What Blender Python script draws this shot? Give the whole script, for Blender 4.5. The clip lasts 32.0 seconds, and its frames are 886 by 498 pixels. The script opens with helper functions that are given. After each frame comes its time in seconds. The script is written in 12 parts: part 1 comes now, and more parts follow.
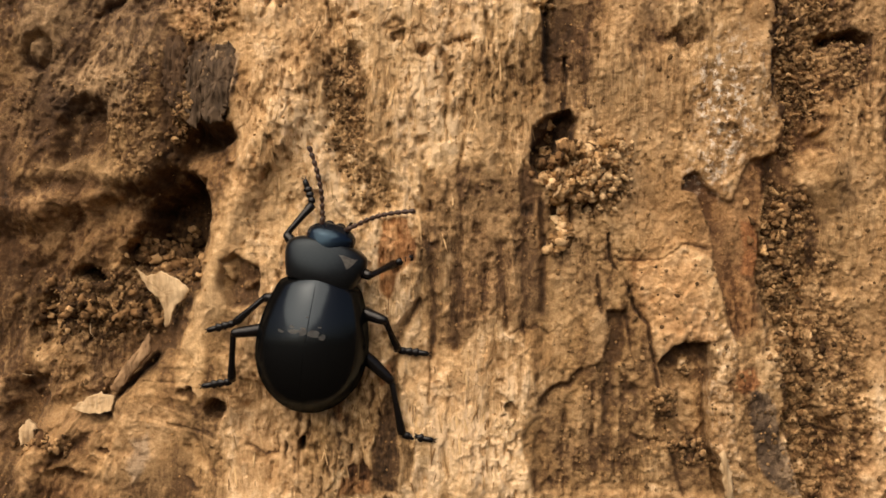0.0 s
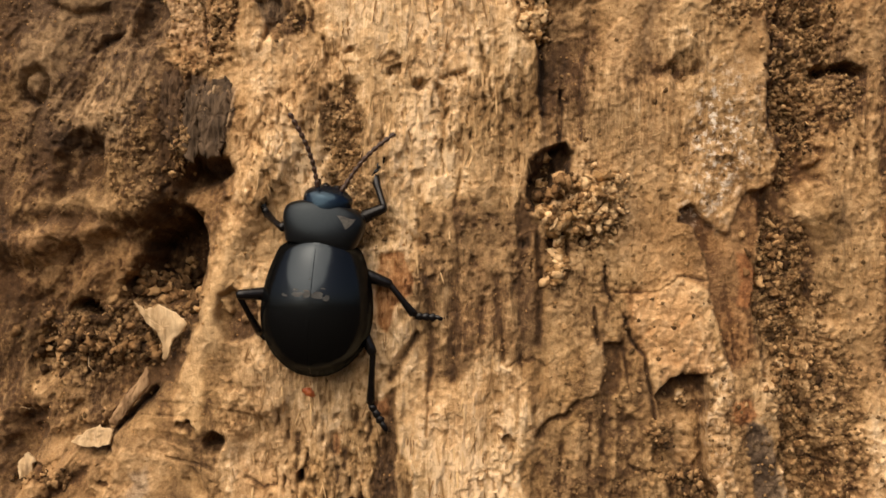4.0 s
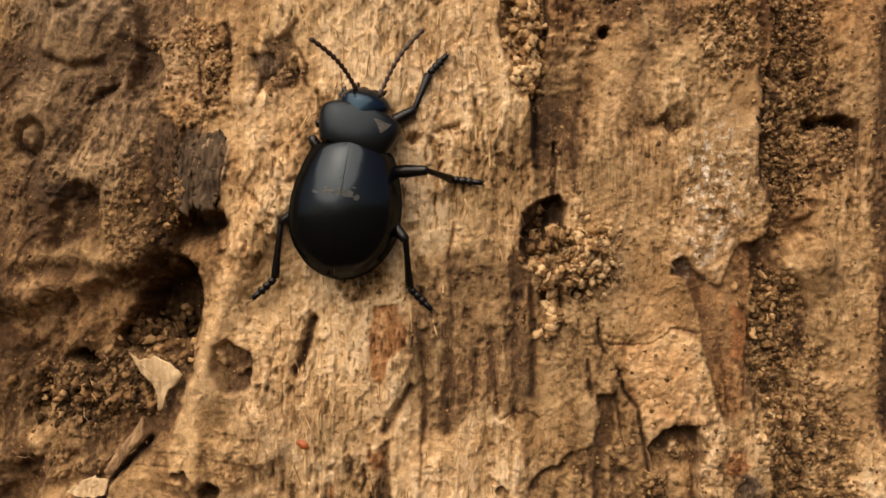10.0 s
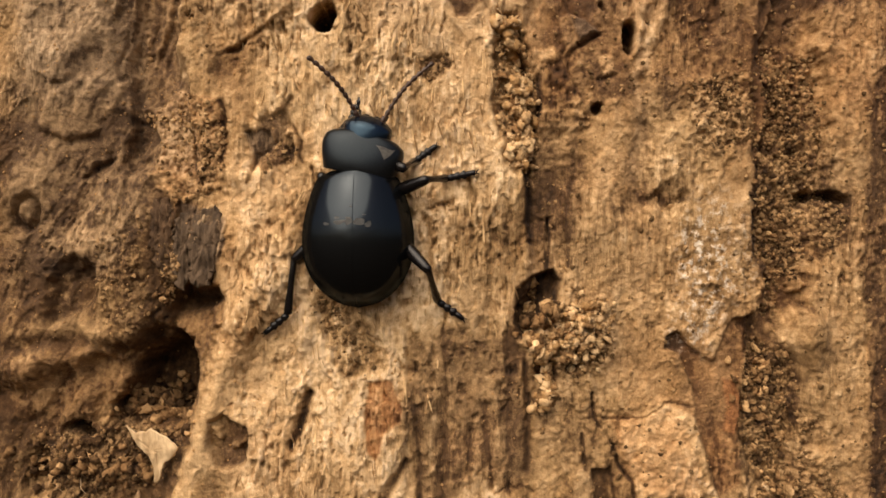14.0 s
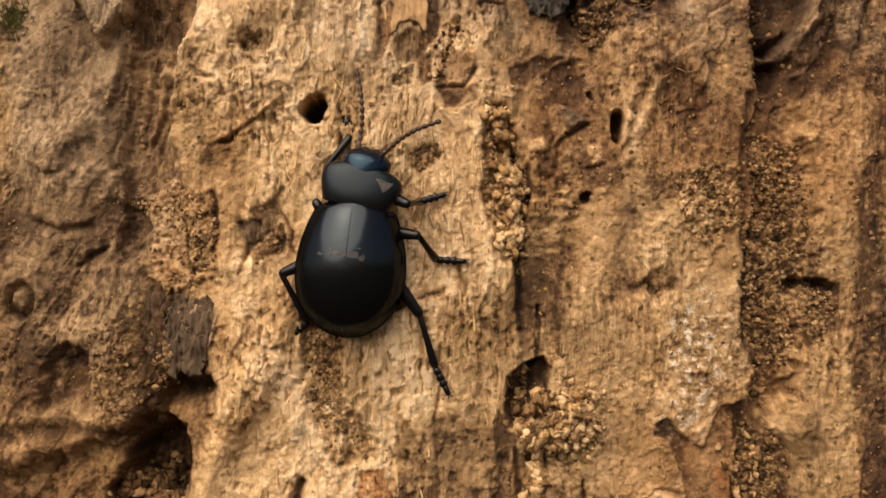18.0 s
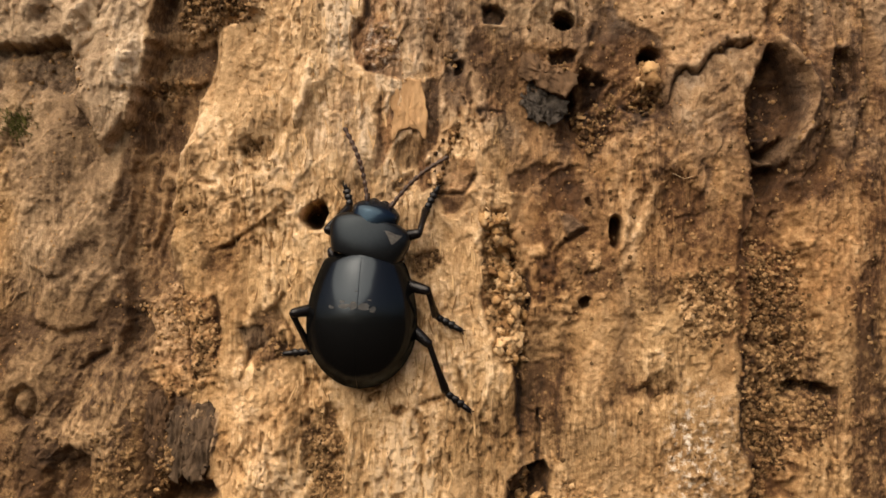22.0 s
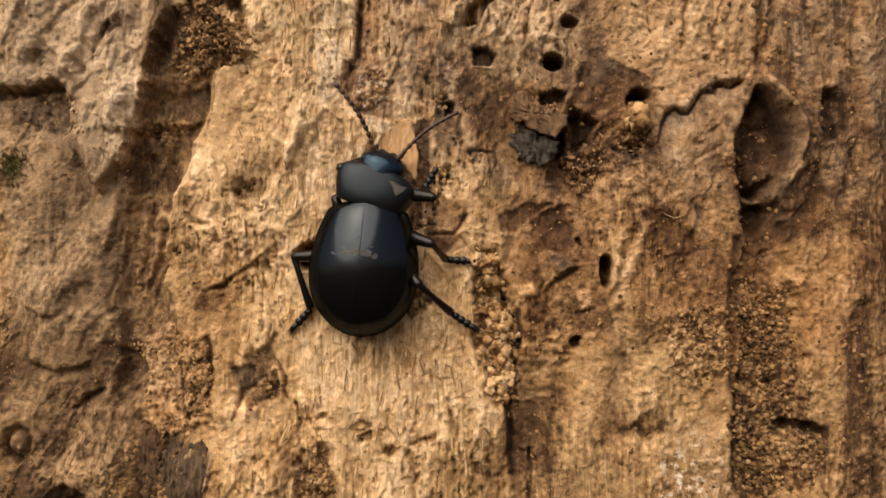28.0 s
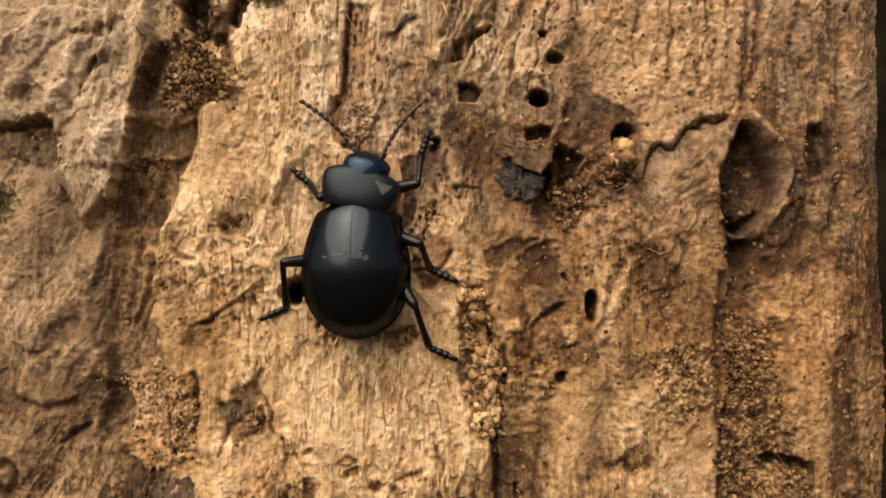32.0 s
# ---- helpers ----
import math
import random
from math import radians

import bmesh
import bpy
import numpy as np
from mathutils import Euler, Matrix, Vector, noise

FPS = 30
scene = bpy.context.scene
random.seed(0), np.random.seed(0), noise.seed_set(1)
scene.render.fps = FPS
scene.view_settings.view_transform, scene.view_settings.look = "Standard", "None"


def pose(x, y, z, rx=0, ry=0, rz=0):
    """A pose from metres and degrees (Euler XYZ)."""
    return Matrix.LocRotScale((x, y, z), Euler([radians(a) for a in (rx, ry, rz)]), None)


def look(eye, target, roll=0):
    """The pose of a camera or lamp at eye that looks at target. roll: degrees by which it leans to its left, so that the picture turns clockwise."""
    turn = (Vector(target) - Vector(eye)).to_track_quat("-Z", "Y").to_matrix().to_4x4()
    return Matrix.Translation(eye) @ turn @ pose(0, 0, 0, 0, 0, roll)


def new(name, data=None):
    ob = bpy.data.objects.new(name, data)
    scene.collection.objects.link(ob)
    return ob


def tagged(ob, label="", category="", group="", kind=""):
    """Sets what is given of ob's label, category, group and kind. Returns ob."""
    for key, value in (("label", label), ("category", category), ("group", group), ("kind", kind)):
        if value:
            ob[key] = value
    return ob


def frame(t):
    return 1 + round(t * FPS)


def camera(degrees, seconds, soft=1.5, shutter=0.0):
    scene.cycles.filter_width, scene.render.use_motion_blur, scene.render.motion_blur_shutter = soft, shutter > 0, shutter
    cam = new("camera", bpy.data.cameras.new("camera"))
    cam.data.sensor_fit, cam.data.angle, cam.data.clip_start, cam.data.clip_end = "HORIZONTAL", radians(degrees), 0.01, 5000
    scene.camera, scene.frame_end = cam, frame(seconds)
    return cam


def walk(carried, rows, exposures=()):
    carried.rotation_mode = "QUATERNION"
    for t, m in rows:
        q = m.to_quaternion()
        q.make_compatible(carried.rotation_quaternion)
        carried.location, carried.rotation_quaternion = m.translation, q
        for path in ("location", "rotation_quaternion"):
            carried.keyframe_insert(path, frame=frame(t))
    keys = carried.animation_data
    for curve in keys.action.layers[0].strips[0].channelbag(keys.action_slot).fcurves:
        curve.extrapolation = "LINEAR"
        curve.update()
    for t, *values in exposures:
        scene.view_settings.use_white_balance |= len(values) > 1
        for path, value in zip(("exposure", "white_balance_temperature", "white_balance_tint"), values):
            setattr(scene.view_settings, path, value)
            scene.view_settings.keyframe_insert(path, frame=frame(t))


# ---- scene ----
cam = camera(50, 32.0, soft=1.6)
PATH = [
    (0, look((0.00493, -0.08859, 0.60481), (0.00249, 0, 0.60291), 0.97)),
    (0.5, look((0.00490, -0.08863, 0.60522), (0.00242, 0, 0.60338), 0.97)),
    (1, look((0.00555, -0.08867, 0.60512), (0.00307, 0, 0.60330), 0.72)),
    (1.5, look((0.00620, -0.08863, 0.60537), (0.00361, 0, 0.60319), 0.56)),
    (2, look((0.00589, -0.08864, 0.60544), (0.00350, 0, 0.60347), 0.56)),
    (2.5, look((0.00546, -0.08864, 0.60538), (0.00309, 0, 0.60354), 0.59)),
    (3, look((0.00539, -0.08867, 0.60558), (0.00288, 0, 0.60384), 0.68)),
    (3.5, look((0.00497, -0.08872, 0.60642), (0.00256, 0, 0.60496), 0.72)),
    (4, look((0.00515, -0.08877, 0.60784), (0.00273, 0, 0.60602), 0.71)),
    (4.5, look((0.00541, -0.08874, 0.60843), (0.00297, 0, 0.60677), 0.68)),
    (6.5, look((0.00540, -0.08881, 0.60880), (0.00271, 0, 0.60713), 0.71)),
    (7, look((0.00534, -0.08878, 0.60865), (0.00269, 0, 0.60707), 0.68)),
    (7.5, look((0.00544, -0.08878, 0.60895), (0.00285, 0, 0.60728), 0.71)),
    (8, look((0.00544, -0.08881, 0.61177), (0.00286, 0, 0.60993), 0.70)),
    (8.5, look((0.00537, -0.08895, 0.61231), (0.00287, 0, 0.61037), 0.72)),
    (9, look((0.00571, -0.08890, 0.61219), (0.00313, 0, 0.61062), 0.71)),
    (9.5, look((0.00580, -0.08894, 0.61289), (0.00328, 0, 0.61095), 0.68)),
    (10, look((0.00579, -0.08894, 0.61284), (0.00327, 0, 0.61096), 0.65)),
    (10.5, look((0.00575, -0.08896, 0.61236), (0.00317, 0, 0.61092), 0.68)),
    (11, look((0.00589, -0.08898, 0.61274), (0.00337, 0, 0.61111), 0.67)),
    (11.5, look((0.00637, -0.08899, 0.61447), (0.00379, 0, 0.61256), 0.56)),
    (12, look((0.00650, -0.08898, 0.61543), (0.00384, 0, 0.61330), 0.55)),
    (12.5, look((0.00647, -0.08909, 0.61803), (0.00396, 0, 0.61601), 0.48)),
    (13, look((0.00672, -0.08922, 0.61865), (0.00402, 0, 0.61680), 0.48)),
    (13.5, look((0.00641, -0.08917, 0.61914), (0.00387, 0, 0.61717), 0.49)),
    (14, look((0.00623, -0.08922, 0.61977), (0.00372, 0, 0.61803), 0.51)),
    (14.5, look((0.00674, -0.08927, 0.62052), (0.00409, 0, 0.61911), 0.46)),
    (16.5, look((0.00684, -0.08950, 0.62617), (0.00428, 0, 0.62478), 0.31)),
    (17, look((0.00679, -0.08966, 0.62746), (0.00444, 0, 0.62642), 0.26)),
    (17.5, look((0.00701, -0.08963, 0.62759), (0.00453, 0, 0.62656), 0.29)),
    (18, look((0.00719, -0.08965, 0.62720), (0.00456, 0, 0.62642), 0.25)),
    (18.5, look((0.00695, -0.08968, 0.62726), (0.00442, 0, 0.62640), 0.25)),
    (19, look((0.00709, -0.08981, 0.62936), (0.00460, 0, 0.62895), 0.21)),
    (19.5, look((0.00678, -0.08981, 0.63064), (0.00450, 0, 0.63006), 0.27)),
    (20, look((0.00667, -0.08996, 0.63017), (0.00440, 0, 0.63041), 0.27)),
    (20.5, look((0.00718, -0.09010, 0.63263), (0.00450, 0, 0.63307), 0.16)),
    (21, look((0.00742, -0.09012, 0.63372), (0.00457, 0, 0.63442), 0.16)),
    (21.5, look((0.00738, -0.09025, 0.63477), (0.00460, 0, 0.63588), 0.12)),
    (22, look((0.00722, -0.09026, 0.63555), (0.00451, 0, 0.63641), 0.09)),
    (22.5, look((0.00757, -0.09025, 0.63526), (0.00483, 0, 0.63609), 0.12)),
    (23, look((0.00777, -0.09027, 0.63529), (0.00493, 0, 0.63617), 0.06)),
    (23.5, look((0.00779, -0.09027, 0.63535), (0.00506, 0, 0.63620), 0.11)),
    (24, look((0.00773, -0.09026, 0.63540), (0.00503, 0, 0.63618), 0.11)),
    (24.5, look((0.00789, -0.09027, 0.63513), (0.00513, 0, 0.63613), 0.14)),
    (26.5, look((0.00864, -0.09047, 0.63549), (0.00510, 0, 0.63701), -0.01)),
    (27, look((0.00868, -0.09065, 0.63703), (0.00520, 0, 0.63891), -0.05)),
    (27.5, look((0.00897, -0.09071, 0.63772), (0.00539, 0, 0.63956), -0.01)),
    (28, look((0.00875, -0.09076, 0.63833), (0.00538, 0, 0.64022), -0.08)),
    (28.5, look((0.00922, -0.09081, 0.63851), (0.00544, 0, 0.64038), -0.06)),
    (29, look((0.00941, -0.09079, 0.63887), (0.00565, 0, 0.64064), -0.09)),
    (29.5, look((0.00978, -0.09086, 0.63963), (0.00601, 0, 0.64167), -0.08)),
    (30, look((0.00976, -0.09092, 0.64058), (0.00610, 0, 0.64291), -0.09)),
    (30.5, look((0.00978, -0.09099, 0.64062), (0.00605, 0, 0.64323), -0.10)),
    (31, look((0.01018, -0.09095, 0.64112), (0.00643, 0, 0.64316), -0.12)),
    (31.5, look((0.01025, -0.09093, 0.64098), (0.00668, 0, 0.64322), -0.12)),
    (32, look((0.01013, -0.09097, 0.64125), (0.00673, 0, 0.64362), -0.12)),
]
walk(cam, PATH, [(0, -0.40, 6900, 13), (4, -0.38, 6900, 13), (8, -0.46, 6900, 13), (12, -0.39, 6900, 13), (13, -0.30, 6900, 13), (17, -0.29, 6900, 13), (20, -0.34, 6880, 13), (24, -0.29, 6870, 13), (27, -0.33, 6860, 13), (30, -0.29, 6850, 13), (32, -0.26, 6850, 13)])

# ---- light ----
world = bpy.data.worlds.new("sky")
scene.world = world
world.use_nodes = True
wn = world.node_tree
sky = wn.nodes.new("ShaderNodeTexSky")
sky.sky_type, sky.sun_disc = "NISHITA", False
sky.sun_elevation, sky.sun_rotation = radians(50), radians(207)
sky.air_density, sky.dust_density, sky.ozone_density = 1.0, 6.0, 0.6
wn.links.new(sky.outputs["Color"], wn.nodes["Background"].inputs["Color"])
wn.nodes["Background"].inputs["Strength"].default_value = 0.15
sun = new("sun", bpy.data.lights.new("sun", "SUN"))
sun.data.energy, sun.data.angle, sun.data.color = 4.8, radians(80), (1.0, 0.90, 0.74)
sun.matrix_world = look((-0.36, -0.72, 0.95), (0, 0, 0))

# ---- materials ----
def material(name):
    m = bpy.data.materials.new(name)
    m.use_nodes = True
    nt = m.node_tree
    return m, nt, nt.nodes["Principled BSDF"]


def node(nt, kind, **inputs):
    n = nt.nodes.new("ShaderNode" + kind)
    for k, v in inputs.items():
        n.inputs[k.replace("_", " ")].default_value = v
    return n


def ramp(nt, fac, stops):
    n = nt.nodes.new("ShaderNodeValToRGB")
    el = n.color_ramp.elements
    while len(el) < len(stops):
        el.new(0.5)
    for e, (p, c) in zip(el, stops):
        e.position, e.color = p, (*c, 1)
    nt.links.new(fac, n.inputs[0])
    return n.outputs["Color"]


def maths(nt, op, a, b):
    n = nt.nodes.new("ShaderNodeMath")
    n.operation = op
    for i, x in enumerate((a, b)):
        if isinstance(x, (int, float)):
            n.inputs[i].default_value = x
        else:
            nt.links.new(x, n.inputs[i])
    return n.outputs[0]


def mixed(nt, fac, a, b):
    n = nt.nodes.new("ShaderNodeMix")
    n.data_type = "RGBA"
    for i, x in ((0, fac), (6, a), (7, b)):
        if isinstance(x, tuple):
            n.inputs[i].default_value = (*x, 1)
        elif isinstance(x, (int, float)):
            n.inputs[i].default_value = x
        else:
            nt.links.new(x, n.inputs[i])
    return n.outputs[2]


def stretched(nt, sx, sy, sz):
    co = nt.nodes.new("ShaderNodeTexCoord")
    mp = nt.nodes.new("ShaderNodeMapping")
    mp.inputs["Scale"].default_value = (sx, sy, sz)
    nt.links.new(co.outputs["Object"], mp.inputs["Vector"])
    return mp.outputs["Vector"]


def noisy(nt, vec, scale, detail=4.0, rough=0.6):
    n = node(nt, "TexNoise", Scale=scale, Detail=detail, Roughness=rough)
    nt.links.new(vec, n.inputs["Vector"])
    return n.outputs["Fac"]


def bumped(nt, bsdf, height, dist, strength=1.0):
    b = node(nt, "Bump", Strength=strength, Distance=dist)
    nt.links.new(height, b.inputs["Height"])
    nt.links.new(b.outputs["Normal"], bsdf.inputs["Normal"])


def rotten_wood():
    m, nt, bsdf = material("rotten_wood")
    at = {}
    for k in ("tone", "red", "grey", "gran", "pale", "fibre"):
        a = nt.nodes.new("ShaderNodeAttribute")
        a.attribute_name = k
        at[k] = a.outputs["Fac"]
    iso = stretched(nt, 1, 1, 1)
    fib = stretched(nt, 1, 1, 0.14)
    fine = noisy(nt, fib, 1900, 5, 0.65)
    wide = noisy(nt, fib, 520, 4, 0.6)
    spots = noisy(nt, iso, 1500, 5, 0.7)
    blot = noisy(nt, iso, 170, 4, 0.55)
    hair = noisy(nt, stretched(nt, 1, 1, 0.09), 5200, 4, 0.6)
    dots = noisy(nt, iso, 5200, 3, 0.6)
    t = maths(nt, "ADD", at["tone"], maths(nt, "MULTIPLY", maths(nt, "SUBTRACT", fine, 0.5), maths(nt, "MULTIPLY", at["fibre"], 0.8)))
    t = maths(nt, "ADD", t, maths(nt, "MULTIPLY", maths(nt, "SUBTRACT", wide, 0.5), maths(nt, "MULTIPLY", at["fibre"], 0.7)))
    t = maths(nt, "ADD", t, maths(nt, "MULTIPLY", maths(nt, "SUBTRACT", spots, 0.5), 0.52))
    t = maths(nt, "ADD", t, maths(nt, "MULTIPLY", maths(nt, "SUBTRACT", blot, 0.5), 0.45))
    t = maths(nt, "ADD", t, maths(nt, "MULTIPLY", maths(nt, "SUBTRACT", hair, 0.5), maths(nt, "MULTIPLY", at["fibre"], 0.5)))
    t = maths(nt, "ADD", t, maths(nt, "MULTIPLY", maths(nt, "SUBTRACT", dots, 0.5), 0.32))
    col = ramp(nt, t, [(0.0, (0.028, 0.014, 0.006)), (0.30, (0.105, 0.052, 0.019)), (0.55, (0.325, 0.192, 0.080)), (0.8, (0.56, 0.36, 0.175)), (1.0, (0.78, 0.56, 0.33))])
    red = ramp(nt, t, [(0.0, (0.040, 0.012, 0.004)), (0.30, (0.14, 0.050, 0.016)), (0.55, (0.37, 0.155, 0.052)), (0.8, (0.60, 0.31, 0.125)), (1.0, (0.80, 0.50, 0.26))])
    col = mixed(nt, at["red"], col, red)
    grey = ramp(nt, t, [(0.0, (0.024, 0.020, 0.016)), (0.30, (0.085, 0.064, 0.046)), (0.55, (0.25, 0.19, 0.135)), (0.8, (0.47, 0.375, 0.275)), (1.0, (0.70, 0.59, 0.46))])
    col = mixed(nt, at["grey"], col, grey)
    speck = ramp(nt, spots, [(0.52, (0, 0, 0)), (0.62, (1, 1, 1))])
    col = mixed(nt, maths(nt, "MULTIPLY", speck, at["pale"]), col, (0.72, 0.62, 0.50))
    nt.links.new(col, bsdf.inputs["Base Color"])
    bsdf.inputs["Roughness"].default_value = 0.82
    bsdf.inputs["Specular IOR Level"].default_value = 0.25
    vor = node(nt, "TexVoronoi", Scale=1900)
    nt.links.new(iso, vor.inputs["Vector"])
    grains = maths(nt, "MULTIPLY", vor.outputs["Distance"], maths(nt, "MULTIPLY", at["gran"], -1.2))
    h = maths(nt, "ADD", maths(nt, "MULTIPLY", fine, maths(nt, "MULTIPLY", at["fibre"], 0.9)), maths(nt, "MULTIPLY", spots, 0.6))
    h = maths(nt, "ADD", h, maths(nt, "ADD", maths(nt, "MULTIPLY", hair, maths(nt, "MULTIPLY", at["fibre"], 0.8)), maths(nt, "MULTIPLY", dots, 0.45)))
    h = maths(nt, "ADD", h, grains)
    bumped(nt, bsdf, h, 0.00030)
    return m


def simple(name, dark, light, scale, rough, relief=0.0, spec=0.5, stretch=(1, 1, 1), vary=0.0, island=0.0):
    m, nt, bsdf = material(name)
    vec = stretched(nt, *stretch)
    f = noisy(nt, vec, scale, 5, 0.65)
    if vary:
        info = nt.nodes.new("ShaderNodeObjectInfo")
        f = maths(nt, "ADD", f, maths(nt, "MULTIPLY", maths(nt, "SUBTRACT", info.outputs["Random"], 0.5), vary))
    if island:
        geo = nt.nodes.new("ShaderNodeNewGeometry")
        f = maths(nt, "ADD", f, maths(nt, "MULTIPLY", maths(nt, "SUBTRACT", geo.outputs["Random Per Island"], 0.5), island))
    col = ramp(nt, f, [(0.3, dark), (0.7, light)])
    nt.links.new(col, bsdf.inputs["Base Color"])
    bsdf.inputs["Roughness"].default_value = rough
    bsdf.inputs["Specular IOR Level"].default_value = spec
    if relief:
        bumped(nt, bsdf, noisy(nt, vec, scale * 2.2, 4, 0.6), relief)
    return m


def sheen(m, tint, dents):
    """A coloured gloss with faint dents."""
    nt = m.node_tree
    bsdf = nt.nodes["Principled BSDF"]
    bsdf.inputs["Specular Tint"].default_value = (*tint, 1)
    if dents:
        bumped(nt, bsdf, noisy(nt, stretched(nt, 1, 1, 1), 260, 2, 0.4), dents)


def lacquer(name, base, tint, share, rough):
    """A black shell under a thin satin coat, with faint dents."""
    m, nt, bsdf = material(name)
    bsdf.inputs["Base Color"].default_value = (*base, 1)
    bsdf.inputs["Roughness"].default_value = 0.6
    bsdf.inputs["Specular IOR Level"].default_value = 0.0
    bump = node(nt, "Bump", Distance=0.00010)
    nt.links.new(noisy(nt, stretched(nt, 1, 1, 1), 260, 2, 0.4), bump.inputs["Height"])
    coat = node(nt, "BsdfAnisotropic", Roughness=rough)
    coat.inputs["Color"].default_value = (*tint, 1)
    nt.links.new(bump.outputs["Normal"], coat.inputs["Normal"])
    blend = node(nt, "MixShader", Fac=share)
    nt.links.new(bsdf.outputs[0], blend.inputs[1])
    nt.links.new(coat.outputs[0], blend.inputs[2])
    nt.links.new(blend.outputs[0], nt.nodes["Material Output"].inputs["Surface"])
    return m


WOOD = rotten_wood()
CORE = simple("old_bark", (0.06, 0.04, 0.025), (0.22, 0.14, 0.08), 60, 0.9, 0.002, 0.2, (1, 1, 0.2))
LITTER = simple("leaf_litter", (0.012, 0.008, 0.005), (0.06, 0.04, 0.022), 40, 0.95, 0.004, 0.1)
NEAR_BLACK = simple("near_black_backdrop", (0.003, 0.003, 0.002), (0.02, 0.018, 0.01), 9, 1.0, 0.0, 0.0)
FRASS = simple("wood_frass", (0.20, 0.105, 0.043), (0.56, 0.345, 0.16), 2200, 0.9, 0.00025, 0.15, vary=0.7)
FRASS_PALE = simple("fresh_frass", (0.40, 0.23, 0.095), (0.76, 0.52, 0.28), 2200, 0.9, 0.00025, 0.15, vary=0.6)
FRASS_DARK = simple("damp_frass", (0.06, 0.032, 0.014), (0.26, 0.145, 0.062), 2200, 0.9, 0.00025, 0.15, vary=0.8)
SPLINTER = simple("pale_splinter_wood", (0.34, 0.22, 0.11), (0.68, 0.50, 0.30), 900, 0.8, 0.00012, 0.2, (1, 1, 0.2))
FLAKE = simple("dark_torn_wood", (0.033, 0.019, 0.010), (0.165, 0.094, 0.048), 1700, 0.75, 0.0004, 0.2, (1, 1, 0.16))
GREYED = simple("greyed_torn_wood", (0.030, 0.019, 0.011), (0.150, 0.098, 0.059), 1500, 0.8, 0.0002, 0.2, (1, 1, 0.3))
BARK = simple("dark_bark_flake", (0.016, 0.012, 0.009), (0.13, 0.105, 0.082), 1300, 0.6, 0.0007, 0.3)
SLIVER = simple("brown_splinter_wood", (0.16, 0.09, 0.045), (0.44, 0.28, 0.15), 1100, 0.8, 0.00015, 0.2, (1, 1, 0.25))
GRAINS = simple("mixed_wood_grains", (0.10, 0.057, 0.024), (0.33, 0.20, 0.092), 1800, 0.9, 0.0001, 0.15, island=0.9)
SHREDS = simple("torn_wood_shreds", (0.27, 0.155, 0.066), (0.68, 0.46, 0.235), 1500, 0.85, 0.00008, 0.2, (1, 1, 0.3), island=0.8)
PLATE = simple("dull_brown_plate", (0.060, 0.034, 0.018), (0.20, 0.118, 0.062), 900, 0.8, 0.0003, 0.2, (1, 1, 0.5))
SCRAP = simple("pale_bast_scrap", (0.28, 0.155, 0.068), (0.52, 0.32, 0.155), 900, 0.75, 0.0001, 0.25, (1, 1, 0.4))
MOSS = simple("moss", (0.05, 0.05, 0.014), (0.19, 0.17, 0.05), 1500, 0.95, 0.0001, 0.1, vary=0.5)
RESIN = simple("red_resin", (0.26, 0.050, 0.014), (0.48, 0.14, 0.04), 2500, 0.4, 0.00003)
SHELL = lacquer("black_shell", (0.0025, 0.0026, 0.0028), (0.74, 0.88, 1.0), 0.034, 0.17)
DULL = simple("dull_black_shell", (0.0035, 0.0036, 0.0040), (0.0070, 0.0072, 0.0078), 3500, 0.32, 0.000010, 0.25)
sheen(DULL, (0.70, 0.87, 1.0), 0.00004)
BLUE = simple("blue_black_shell", (0.0018, 0.0026, 0.005), (0.003, 0.005, 0.010), 3000, 0.20, 0.000012, 0.50)
sheen(BLUE, (0.42, 0.72, 1.0), 0.00004)
LEG = simple("glossy_black_leg", (0.003, 0.003, 0.0033), (0.008, 0.006, 0.0055), 3500, 0.20, 0.000015, 0.26)
FEELER = simple("brown_black_feeler", (0.022, 0.011, 0.007), (0.060, 0.027, 0.014), 3000, 0.4, 0.00001, 0.4)
DUST = simple("dried_dust", (0.035, 0.033, 0.030), (0.10, 0.093, 0.083), 2500, 0.7, 0.00001, 0.2)
GLINT = simple("painted_glint", (0.007, 0.007, 0.0065), (0.050, 0.049, 0.045), 1500, 0.40, 0.00010, 0.40)

# ---- the surface of the trunk, in millimetres: u across, v up, from the point at 0.6 m over the ground ----
STEP = 0.13
U0, U1, V0, V1 = -62.0, 60.0, -34.0, 80.0
us, vs = np.arange(U0, U1, STEP), np.arange(V0, V1, STEP)
U, V = np.meshgrid(us, vs)


def soft_noise(u, v, su, sv, seed):
    """Smooth noise of about -0.5 to 0.5, with patches su wide and sv high."""
    x, y = u / su, v / sv
    xi, yi = np.floor(x).astype(int), np.floor(y).astype(int)
    fx, fy = x - xi, y - yi
    dice = np.random.default_rng(seed)
    perm, ang = dice.permutation(1024), dice.random(1024) * 2 * np.pi
    gx, gy = np.cos(ang), np.sin(ang)
    sx, sy = fx * fx * fx * (fx * (fx * 6 - 15) + 10), fy * fy * fy * (fy * (fy * 6 - 15) + 10)

    def corner(a, b):
        k = perm[(perm[(xi + a) & 1023] + yi + b) & 1023]
        return gx[k] * (fx - a) + gy[k] * (fy - b)

    low = corner(0, 0) * (1 - sx) + corner(1, 0) * sx
    high = corner(0, 1) * (1 - sx) + corner(1, 1) * sx
    return 0.85 * (low * (1 - sy) + high * sy)


